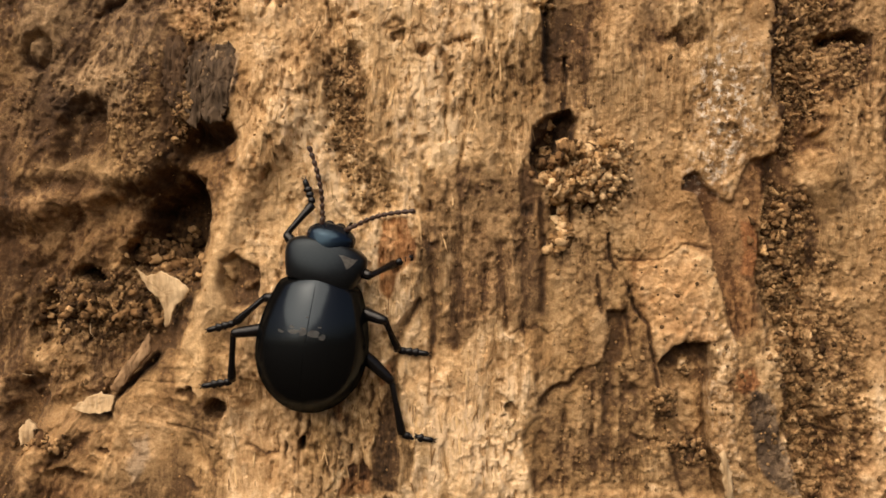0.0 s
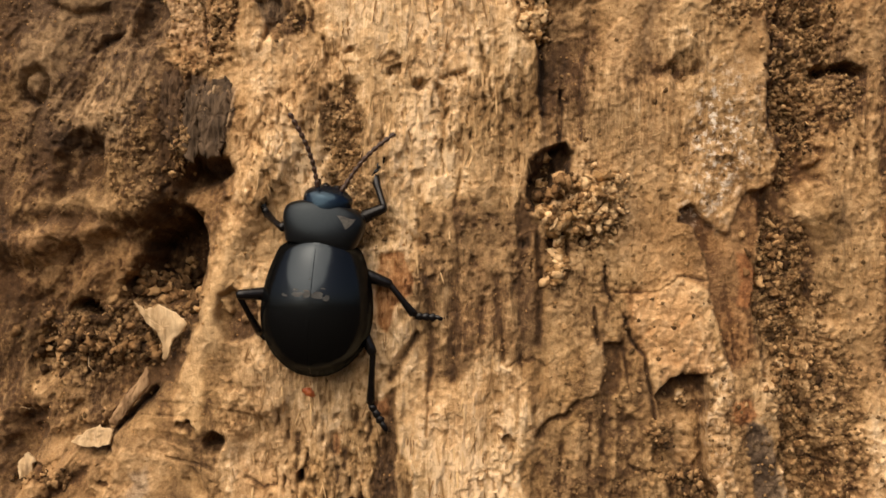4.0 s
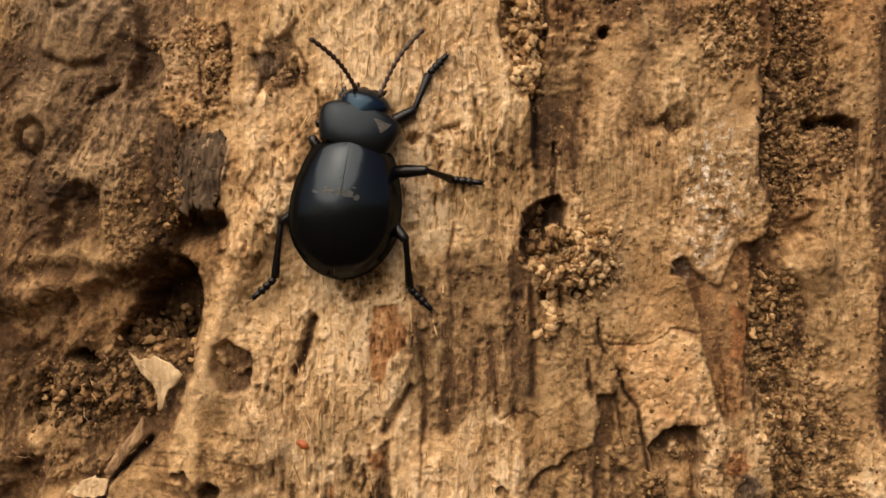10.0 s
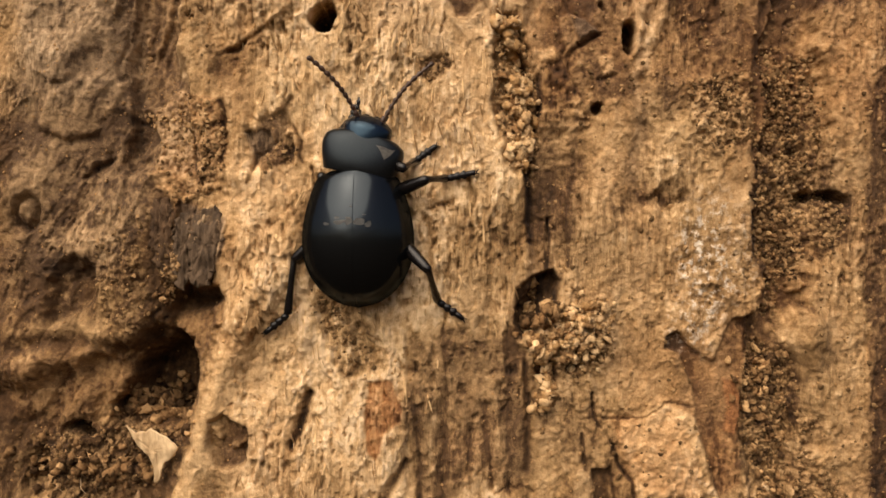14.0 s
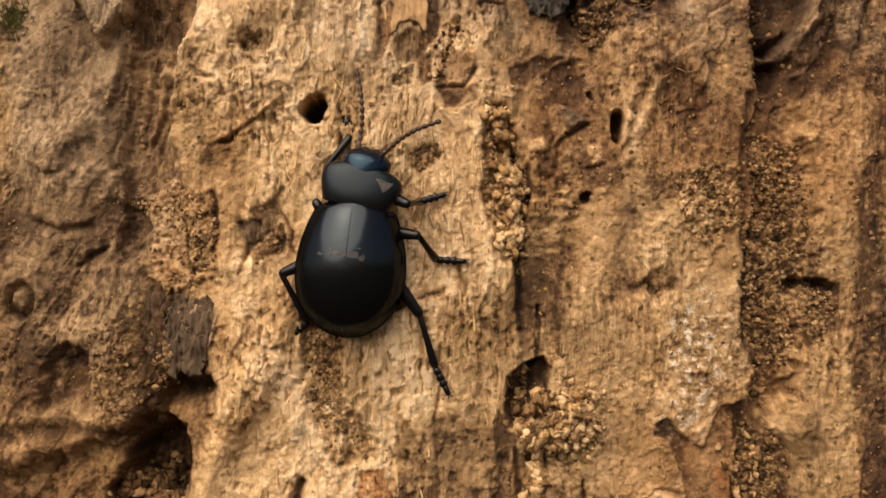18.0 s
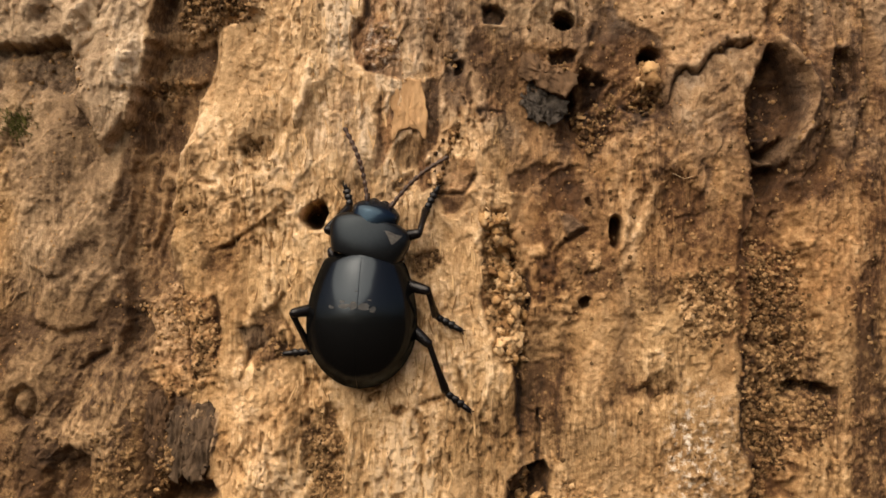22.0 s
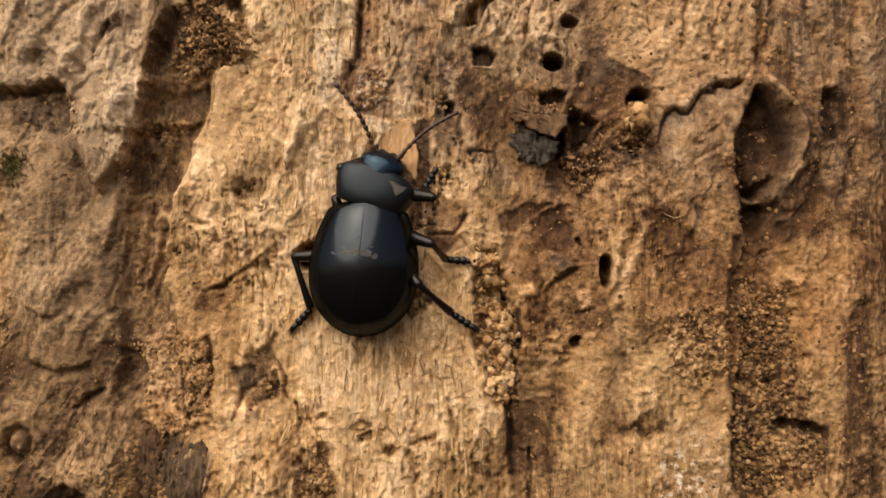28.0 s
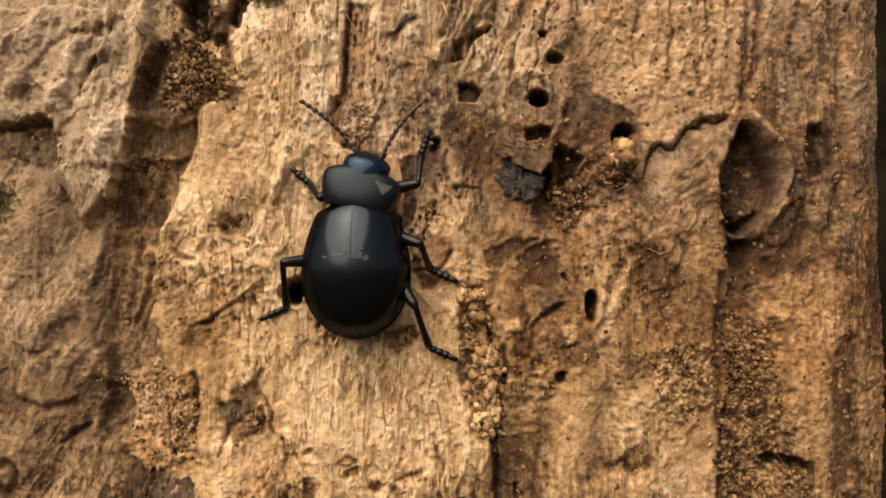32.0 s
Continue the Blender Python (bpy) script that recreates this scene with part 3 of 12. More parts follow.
# broad differences of tint
area([(38.5, 67.0), (51.1, 66.9), (50.9, 46.0), (40.4, 46.1)], 0.0, 3.0, tone=0.44)
area([(16.0, 56.5), (26.7, 56.4), (27.2, 47.7), (14.9, 47.8)], 0.0, 3.0, tone=0.46)
area([(-17.6, -4.8), (-4.8, -4.6), (-4.6, -20.1), (-17.5, -20.4)], 0.0, 3.0, tone=0.78)
area([(-17.8, 65.0), (-6.1, 64.9), (-6.1, 50.6), (-10.5, 38.6), (-18.8, 39.7), (-20.5, 50.7)], 0.0, 3.0, tone=0.76, grey=0.16, red=0.05)
area([(1.0, 68.1), (5.4, 68.1), (6.4, 50.6), (1.5, 50.6)], 0.0, 2.0, tone=0.80)
area([(-22.0, 65.3), (-20.4, 61.4), (-17.4, 56.9), (-17.9, 51.4), (-19.8, 43.8), (-25.3, 43.8), (-24.5, 49.8), (-23.5, 55.3)], -0.4, 1.2, 1.0, tone=0.32, grey=0.2, red=0.05)
# the streaked, darker plate below the crack
area([(41.2, -1.6), (47.1, -1.5), (47.7, -21.4), (42.3, -21.5)], 0.2, 2.0, tone=0.80)


# grey and tan flank beside the hollow: a ringed knot, a slanting ridge and a dark dimple
groove([(-37.9, 20.9), (-37.3, 22.2), (-36.3, 22.7), (-35.8, 22.0), (-36.0, 20.4), (-36.8, 19.6), (-37.6, 20.0), (-37.9, 20.9)], 0.34, -1.19, 0.3, tone=0.04)
blob((-36.8, 21.2), 0.7, 0.9, 0.1, tone=0.49)
groove([(-28.5, 26.5), (-30.3, 23.6), (-31.5, 21.2), (-33.0, 19.0)], 0.7, -0.45, 0.4, tone=0.37)
area([(-28.2, 26.5), (-22.9, 26.5), (-23.9, 23.9), (-26.3, 21.8), (-28.7, 20.7), (-30.9, 20.7)], 0.26, 1.2, 0.6, tone=0.42, red=0.1)
area([(-35.7, 20.7), (-33.0, 18.6), (-28.7, 20.2), (-25.0, 22.8), (-24.4, 19.7), (-27.6, 17.5), (-31.9, 17.0), (-35.2, 17.0)], 0.20, 2.0, tone=0.54)
area([(-33.0, 16.2), (-31.7, 16.9), (-30.3, 15.9), (-30.2, 13.3), (-31.9, 11.1), (-34.4, 10.3), (-34.7, 13.8)], -1.5, 1.3, 0.5, tone=0.30)
blob((-31.7, 15.1), 0.9, 0.7, -0.8, tone=0.18)
area([(-30.3, 19.6), (-25.0, 20.7), (-24.7, 11.7), (-25.5, 10.1), (-29.8, 10.6), (-30.1, 15.9)], 0.00, 1.6, gran=0.55, tone=0.49)
groove([(-31.9, 19.6), (-29.8, 18.6), (-27.1, 19.1)], 0.7, 0.20, tone=0.60)
# the overhang: sharp lip, gap beneath with painted shade, smooth brown back wall
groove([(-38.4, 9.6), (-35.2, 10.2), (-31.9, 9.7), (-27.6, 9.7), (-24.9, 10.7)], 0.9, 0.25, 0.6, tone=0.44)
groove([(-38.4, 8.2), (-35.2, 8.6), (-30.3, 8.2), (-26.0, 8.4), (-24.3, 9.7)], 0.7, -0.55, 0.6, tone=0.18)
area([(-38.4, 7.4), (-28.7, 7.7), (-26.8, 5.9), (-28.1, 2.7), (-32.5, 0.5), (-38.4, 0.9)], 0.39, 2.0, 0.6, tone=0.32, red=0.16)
# hollow and holes carry their darkness in the tone, not by depth alone
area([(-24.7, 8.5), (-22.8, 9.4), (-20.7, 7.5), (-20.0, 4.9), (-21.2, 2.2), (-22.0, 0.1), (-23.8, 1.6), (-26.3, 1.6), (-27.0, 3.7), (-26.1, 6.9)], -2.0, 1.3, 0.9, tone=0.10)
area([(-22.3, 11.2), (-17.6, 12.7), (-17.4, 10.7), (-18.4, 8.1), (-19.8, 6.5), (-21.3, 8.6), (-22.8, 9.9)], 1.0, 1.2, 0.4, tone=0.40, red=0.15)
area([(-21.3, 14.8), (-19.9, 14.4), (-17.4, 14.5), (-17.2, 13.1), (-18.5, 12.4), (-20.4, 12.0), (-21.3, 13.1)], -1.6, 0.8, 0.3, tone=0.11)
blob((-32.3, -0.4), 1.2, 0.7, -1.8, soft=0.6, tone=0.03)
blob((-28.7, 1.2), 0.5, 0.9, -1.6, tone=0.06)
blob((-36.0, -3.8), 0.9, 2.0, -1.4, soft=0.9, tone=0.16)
area([(-30.8, -5.9), (-27.6, -5.6), (-26.8, -7.5), (-29.2, -10.2), (-30.8, -9.1)], -0.45, 1.2, tone=0.30, red=0.12)
# shade under the sliver and the chip, painted as near-black grooves
groove([(-25.4, -8.1), (-26.8, -9.9), (-28.7, -11.9)], 0.28, -1.12, 0.2, tone=0.03)
groove([(-32.7, -13.6), (-29.5, -13.6)], 0.25, -0.60, 0.2, tone=0.04)
area([(-37.9, -7.6), (-31.4, -6.7), (-29.5, -10.2), (-32.4, -12.9), (-37.3, -11.9)], 0.33, 1.5, gran=0.35, tone=0.42)
blob((-37.6, -11.9), 1.4, 1.2, -1.0, soft=0.9, tone=0.20)
area([(-38.4, -15.2), (-35.2, -13.5), (-29.2, -14.2), (-24.3, -10.6), (-22.7, -7.4), (-22.2, -13.8), (-23.8, -18.2), (-30.3, -20.5), (-38.4, -20.7)], 0.20, 2.2, 0.7, tone=0.52, red=0.14)
groove([(-35.2, -14.0), (-33.0, -12.9), (-31.9, -14.3)], 0.6, 0.20, tone=0.58)
groove([(-36.2, -18.9), (-33.5, -17.5), (-31.9, -16.1)], 0.5, -0.35, 0.5, tone=0.25)
blob((-33.0, -19.9), 1.6, 0.8, -0.7, tone=0.32)
blob((-36.5, -15.9), 1.2, 0.8, -0.9, tone=0.25)
area([(-27.3, -16.1), (-25.5, -15.5), (-25.4, -18.7), (-26.5, -20.4), (-27.6, -18.8)], 0.07, 0.8, grey=0.55, tone=0.49)
blob((-30.0, -16.9), 0.4, 0.3, -0.4, tone=0.20)
# pale scaly rim of the proud middle
area([(-22.2, -5.3), (-19.8, -3.9), (-19.5, -7.9), (-19.8, -11.4), (-22.2, -12.5), (-23.0, -10.1)], 0.33, 0.8, 0.7, tone=0.80)
area([(-21.2, 0.1), (-18.8, 1.7), (-18.5, -3.1), (-20.6, -5.3), (-22.2, -4.7)], 0.13, 1.0, 0.7, tone=0.72)
area([(-18.2, 1.2), (-16.9, 2.0), (-14.7, 0.7), (-14.7, -2.0), (-16.1, -3.1), (-17.7, -2.8), (-18.4, -1.0)], -1.3, 0.5, 0.4, tone=0.25)
blob((-17.5, 0.1), 0.5, 0.7, 0.9, tone=0.62)
blob((-15.7, -0.4), 0.4, 0.5, 0.8, tone=0.49)
blob((-18.7, -12.5), 1.1, 0.8, -1.2, soft=0.5, wander=0.4, tone=0.30)
blob((-10.2, -15.4), 0.45, 0.6, -1.8, soft=0.5, wander=0.3, tone=0.04)
blob((-21.7, -11.4), 1.1, 0.6, -0.8, tone=0.35)
area([(-21.6, -15.4), (-19.8, -15.9), (-19.5, -18.6), (-21.1, -19.2)], -0.39, 0.9, tone=0.52)
groove([(-15.7, -15.9), (-14.1, -16.7), (-12.8, -16.3)], 0.14, -0.25, 0.3, tone=0.30)
for x in range(11):
    groove([(-12.6 + 0.95 * x, -9.0 - 1.3 * (x % 4)), (-12.7 + 0.95 * x, -10.6 - 1.3 * (x % 4))], 0.16 + 0.05 * (x % 3), -0.28, 0.5, tone=0.32)
    groove([(-13.0 + 1.05 * x, -14.6 - 1.1 * (x % 3)), (-13.0 + 1.05 * x, -15.9 - 1.1 * (x % 3))], 0.15 + 0.05 * (x % 2), -0.25, 0.5, tone=0.35)
groove([(-6.8, -11.5), (-6.7, -13.1)], 0.3, -0.20, 0.3, tone=0.40, red=0.7)
area([(-1.4, -7.1), (-1.7, -10.3), (-1.2, -12.7), (-1.4, -15.6), (-1.1, -20.0), (-3.9, -20.1), (-3.7, -15.7), (-3.2, -12.7), (-2.5, -10.3), (-2.3, -7.7)], -0.39, 0.6, 0.4, tone=0.32, grey=0.15)
area([(-1.3, -13.0), (-0.2, -13.5), (0.0, -18.3), (-1.0, -19.4)], -0.20, 0.5, 0.4, tone=0.44)
area([(-3.5, -8.5), (-2.0, -7.9), (-2.2, -9.8), (-3.1, -10.3)], 0.00, 0.4, 0.4, tone=0.44, red=0.8)
area([(-6.1, -17.4), (-4.4, -17.1), (-3.8, -18.1), (-4.3, -19.2), (-5.8, -18.8)], -0.20, 0.3, 0.3, tone=0.18, red=0.4)
area([(-6.6, -18.4), (-3.9, -18.9), (-3.9, -20.1), (-7.1, -20.1)], 0.00, 0.4, 0.4, tone=0.47, red=0.55)
# scaly wood above, with small pits
for x, y in ((-6.4, 24.2), (-1.6, 22.1), (1.0, 21.6), (-8.5, 20.3)):
    blob((x, y), 0.7, 0.5, -0.5, rot=25, tone=0.47)
groove([(-3.0, 23.4), (-2.2, 24.0), (-1.4, 23.5), (-2.2, 23.0), (-3.0, 23.3)], 0.22, -0.25, 0.4, tone=0.40)
groove([(-6.4, 21.1), (-5.6, 18.7), (-5.2, 16.1)], 0.35, -0.25, 0.5, tone=0.37)
area([(-8.5, 19.7), (-5.7, 20.6), (-4.8, 17.1), (-4.8, 12.4), (-6.3, 9.2), (-7.6, 10.3), (-8.4, 15.5)], -0.20, 0.9, 0.6, gran=0.85, tone=0.49)
groove([(2.1, 21.6), (2.5, 18.8), (2.4, 16.1)], 0.25, -0.25, 0.8, tone=0.49)
groove([(6.2, 25.6), (6.8, 23.5), (6.0, 20.9)], 0.25, -0.25, 0.8, tone=0.52)
groove([(2.6, 22.2), (4.4, 22.4)], 0.2, -0.25, 0.6, tone=0.40)
area([(4.2, 20.9), (11.2, 21.4), (11.1, 9.4), (5.3, 9.3)], 0.00, 2.5, 0.9, tone=0.66)
# dark streaked fibres, a long strip left of the frass
area([(0.6, 9.3), (5.3, 10.9), (10.1, 9.4), (11.4, 4.7), (12.3, -2.7), (9.7, -4.9), (7.6, -2.8), (4.4, -6.0), (1.3, -5.5), (0.4, 1.4)], 0.00, 1.6, 0.6, tone=0.49, grey=0.15)
groove([(4.2, 13.5), (4.0, 10.4), (4.2, 3.5)], 0.18, -0.25, 0.3, tone=0.32)
groove([(3.7, 3.5), (4.0, -1.2), (3.7, -6.0)], 0.5, -0.40, 0.3, tone=0.25)
groove([(1.4, 3.5), (1.6, -1.8), (1.5, -7.1)], 0.25, -0.35, 0.3, tone=0.23)
groove([(7.8, 3.6), (8.1, -0.6), (8.4, -4.3)], 0.35, -0.35, 0.3, tone=0.25)
groove([(9.8, 6.7), (10.3, 2.0), (10.0, -4.6)], 0.5, -0.25, 0.3, tone=0.35)
groove([(11.6, 8.3), (12.0, 3.1), (11.8, -2.7)], 0.35, -0.30, 0.3, tone=0.25)
groove([(5.9, 5.7), (6.2, 1.4), (6.4, -2.8)], 0.2, -0.20, 0.3, tone=0.37)
groove([(2.8, 1.9), (2.7, -2.8)], 0.45, 0.25, 0.3, tone=0.66)
groove([(6.9, 2.0), (7.0, -2.8)], 0.3, 0.20, 0.3, tone=0.62)
groove([(8.8, 4.6), (9.2, -1.7)], 0.25, 0.20, 0.3, tone=0.58)
area([(0.2, -7.1), (3.9, -6.5), (8.7, -4.9), (11.3, -6.4), (10.8, -11.2), (8.8, -15.5), (9.9, -19.8), (-0.5, -20.0), (0.0, -13.5)], 0.13, 1.2, 0.9, tone=0.86)
groove([(1.4, -7.1), (1.4, -11.3)], 0.14, -0.20, 0.2, tone=0.40)
groove([(2.9, -15.6), (3.4, -18.2)], 0.14, -0.20, 0.2, tone=0.40)
blob((8.8, -11.7), 0.8, 0.5, -0.9, tone=0.37)
groove([(8.7, -4.9), (11.3, -4.3), (12.3, -4.8)], 0.16, -0.20, 0.6, tone=0.37)
# the strip under the long seam and the bored mouth
area([(11.7, 26.6), (16.9, 26.7), (17.0, 20.4), (15.8, 15.7), (12.4, 15.7), (11.9, 18.8)], -0.33, 0.7, 0.2, tone=0.42, grey=0.12)
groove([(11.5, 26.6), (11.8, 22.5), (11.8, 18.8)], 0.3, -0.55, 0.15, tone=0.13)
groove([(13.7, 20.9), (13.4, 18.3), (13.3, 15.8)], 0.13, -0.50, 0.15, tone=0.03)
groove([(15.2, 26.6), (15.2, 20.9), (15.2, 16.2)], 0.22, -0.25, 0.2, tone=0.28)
groove([(12.5, 26.6), (12.8, 22.0)], 0.2, 0.15, 0.2, tone=0.54)
# the mouth's inner dark and the shadow at its lower left, painted in
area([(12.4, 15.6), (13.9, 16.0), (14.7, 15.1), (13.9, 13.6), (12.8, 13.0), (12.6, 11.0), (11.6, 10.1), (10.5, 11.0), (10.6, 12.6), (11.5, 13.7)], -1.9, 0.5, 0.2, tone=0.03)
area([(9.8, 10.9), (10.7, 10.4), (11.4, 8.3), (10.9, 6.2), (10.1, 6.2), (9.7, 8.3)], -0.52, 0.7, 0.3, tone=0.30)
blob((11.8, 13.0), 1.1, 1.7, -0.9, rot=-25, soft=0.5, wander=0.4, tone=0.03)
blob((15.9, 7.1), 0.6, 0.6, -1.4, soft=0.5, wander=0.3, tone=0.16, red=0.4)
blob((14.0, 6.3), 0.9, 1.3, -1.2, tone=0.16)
area([(15.9, 5.8), (17.7, 6.0), (18.1, 3.7), (17.0, 2.6), (15.1, 4.2)], 0.26, 0.4, 0.4, tone=0.58, gran=0.3)
# the right face: smooth tan, a dimple, white mould, a ragged lip over the brown tongue
area([(17.2, 25.6), (32.2, 26.7), (31.8, 20.5), (25.0, 21.0), (20.5, 14.7), (20.5, 9.5), (25.2, 11.1), (24.8, 3.2), (19.0, 3.7), (20.2, 11.0), (17.8, 16.2)], 0.00, 2.0, 0.9, tone=0.60, gran=0.12)
area([(20.4, 19.9), (26.1, 20.5), (28.3, 14.7), (29.9, 11.6), (29.4, 8.8), (25.7, 11.1), (21.0, 12.6)], 0.13, 2.0, 0.9, tone=0.68, red=0.10)
groove([(22.4, 22.3), (23.7, 22.9), (25.0, 22.3), (25.9, 23.1)], 0.35, -0.35, 0.4, tone=0.28)
blob((25.0, 23.0), 1.6, 1.1, -0.5, soft=1.0, tone=0.47)
blob((28.7, 17.4), 2.2, 3.4, 0.1, soft=1.1, pale=1.0, rot=-12)
area([(29.7, 21.5), (32.3, 21.5), (32.9, 16.3), (30.3, 14.8)], 0.07, 1.0, 0.8, gran=0.4, tone=0.54, pale=0.3)
area([(25.0, 9.9), (25.8, 10.5), (26.7, 9.5), (27.6, 8.5), (29.4, 7.8), (29.9, 9.5), (31.0, 11.7), (32.2, 11.9), (32.4, 9.6), (31.6, 5.9), (32.2, 3.8), (31.9, -0.4), (32.0, -4.0), (30.6, -4.7), (29.9, -4.6), (28.8, -1.5), (27.7, 1.7), (27.4, 5.3), (26.0, 8.5), (24.8, 8.9)], -0.59, 0.4, 0.25, tone=0.35, red=0.30, gran=0.0)
area([(24.9, 10.0), (25.9, 10.3), (26.8, 9.0), (26.0, 8.5), (24.8, 8.9)], -0.33, 0.3, 0.2, tone=0.20, grey=0.3)
area([(31.3, 11.6), (32.7, 12.1), (33.0, 9.6), (32.2, 8.5)], -0.39, 0.5, 0.3, tone=0.23)
area([(27.3, 8.0), (30.4, 7.5), (31.3, 4.9), (28.9, 4.3)], 0.13, 0.8, 0.4, tone=0.44, red=0.3)
area([(30.1, 5.9), (31.1, 5.8), (32.3, 3.6), (31.7, 0.7), (30.3, 1.2), (30.5, 3.3)], 0.07, 0.4, 0.3, tone=0.42, red=1.0, gran=0.0)
area([(28.7, 0.6), (30.0, 1.2), (31.3, 0.1), (31.6, -3.8), (30.1, -4.1), (29.1, -2.0)], 0.07, 0.5, 0.3, tone=0.47, red=0.4, gran=0.0)
groove([(32.1, 5.9), (32.6, 3.3), (32.5, -0.4)], 0.2, 0.25, 0.2, tone=0.70)
groove([(29.2, 3.8), (29.8, -0.4), (30.4, -4.1)], 0.18, -0.20, 0.2, tone=0.28)
# the bright plate, the cracks beside it and the hollow under its lower lip, shadows painted in
area([(20.7, 2.1), (24.3, 3.6), (27.8, 2.2), (28.8, -2.5), (29.3, -4.6), (27.5, -5.3), (25.4, -5.3), (22.9, -7.2), (22.3, -4.7), (21.5, -1.5), (20.1, 0.3)], 0.26, 0.45, 0.35, tone=0.78, red=0.06)
groove([(18.8, 2.1), (21.7, 2.4), (24.8, 3.5), (27.4, 3.1)], 0.12, -0.20, 0.5, tone=0.25)
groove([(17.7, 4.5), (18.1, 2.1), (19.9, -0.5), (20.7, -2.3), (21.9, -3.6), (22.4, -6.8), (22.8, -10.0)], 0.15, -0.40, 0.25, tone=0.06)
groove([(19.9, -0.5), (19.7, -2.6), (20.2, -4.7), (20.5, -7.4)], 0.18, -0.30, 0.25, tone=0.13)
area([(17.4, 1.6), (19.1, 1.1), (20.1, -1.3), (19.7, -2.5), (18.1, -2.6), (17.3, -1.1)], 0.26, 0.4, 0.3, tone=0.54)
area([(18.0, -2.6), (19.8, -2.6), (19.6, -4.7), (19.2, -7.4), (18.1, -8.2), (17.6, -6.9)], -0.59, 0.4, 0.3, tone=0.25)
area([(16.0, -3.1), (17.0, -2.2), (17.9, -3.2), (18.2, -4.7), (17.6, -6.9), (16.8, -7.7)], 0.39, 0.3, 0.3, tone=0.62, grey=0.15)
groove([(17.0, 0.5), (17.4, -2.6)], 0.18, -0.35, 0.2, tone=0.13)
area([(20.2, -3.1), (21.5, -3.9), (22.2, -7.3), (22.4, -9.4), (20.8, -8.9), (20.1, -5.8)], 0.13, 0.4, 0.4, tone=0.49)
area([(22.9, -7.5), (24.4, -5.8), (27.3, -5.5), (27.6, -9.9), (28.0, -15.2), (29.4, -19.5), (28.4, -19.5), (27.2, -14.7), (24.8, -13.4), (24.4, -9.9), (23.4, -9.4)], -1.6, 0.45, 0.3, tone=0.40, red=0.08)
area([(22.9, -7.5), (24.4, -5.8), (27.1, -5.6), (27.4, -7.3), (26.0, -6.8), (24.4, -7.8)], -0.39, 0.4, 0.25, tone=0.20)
area([(24.6, -9.4), (27.1, -9.4), (27.4, -13.1), (26.6, -14.1), (24.8, -13.1)], 0.45, 0.5, 0.3, tone=0.58)
blob((25.7, -8.1), 0.35, 0.9, 0.6, gran=1.0, tone=0.66)
area([(27.5, -2.5), (29.9, -4.1), (30.2, -6.7), (29.3, -9.3), (30.0, -14.1), (31.4, -17.8), (32.5, -19.4), (29.6, -19.5), (27.9, -14.6), (27.4, -7.3)], 0.20, 0.6, 0.5, gran=0.45, tone=0.74, pale=0.2)
area([(30.2, -7.7), (31.7, -7.6), (32.2, -9.3), (30.7, -10.2), (29.7, -9.9)], 0.00, 0.4, 0.3, tone=0.42, red=0.95)
area([(31.1, -9.8), (32.8, -10.1), (33.8, -11.9), (34.5, -14.0), (35.6, -16.6), (36.2, -19.4), (35.0, -19.4), (32.9, -17.7), (32.1, -14.6), (31.3, -12.5)], 0.13, 0.4, 0.4, grey=0.6, tone=0.32)
groove([(34.4, -13.5), (35.6, -16.6), (36.1, -19.4)], 0.2, 0.25, 0.2, tone=0.66)
area([(32.2, -4.6), (35.8, -4.5), (35.7, -9.2), (32.8, -9.3)], 0.26, 1.0, 0.8, tone=0.60)
# the streaked olive plate below
area([(10.1, -14.3), (11.4, -12.7), (12.1, -10.8), (13.2, -9.9), (14.5, -9.6), (15.6, -8.2), (17.6, -7.4), (20.8, -9.5), (24.0, -13.1), (27.4, -15.2), (28.8, -19.5), (11.2, -19.8), (10.6, -16.5)], -0.33, 0.4, 0.3, tone=0.42, red=0.0)
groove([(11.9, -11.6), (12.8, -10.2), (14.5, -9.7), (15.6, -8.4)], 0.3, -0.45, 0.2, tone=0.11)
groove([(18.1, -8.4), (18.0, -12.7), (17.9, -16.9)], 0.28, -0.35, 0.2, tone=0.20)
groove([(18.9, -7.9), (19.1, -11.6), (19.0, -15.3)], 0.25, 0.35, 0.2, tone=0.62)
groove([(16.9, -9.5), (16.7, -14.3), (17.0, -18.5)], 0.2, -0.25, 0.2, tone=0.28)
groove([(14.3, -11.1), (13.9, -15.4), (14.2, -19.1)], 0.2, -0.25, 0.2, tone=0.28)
groove([(15.6, -10.6), (15.5, -15.4)], 0.3, 0.20, 0.2, tone=0.54)
area([(20.0, -10.0), (22.4, -10.5), (23.0, -14.7), (20.9, -14.2), (19.7, -12.1)], 0.33, 0.4, 0.4, tone=0.54)
groove([(20.6, -14.2), (22.2, -15.0), (23.0, -14.7)], 0.2, -0.35, 0.3, tone=0.16)
area([(21.4, -15.3), (23.8, -15.2), (24.1, -19.6), (21.7, -19.6)], 0.26, 0.5, 0.5, tone=0.56, gran=0.3)
groove([(24.1, -15.2), (24.8, -17.9), (25.4, -19.6)], 0.2, -0.40, 0.2, tone=0.11)
blob((23.4, -11.3), 1.2, 2.0, 0.1, gran=1.0, tone=0.37)
blob((26.2, -15.7), 1.6, 1.6, 0.0, gran=1.0, tone=0.32)
blob((18.3, -18.5), 1.4, 1.0, 0.1, gran=0.8, tone=0.49)
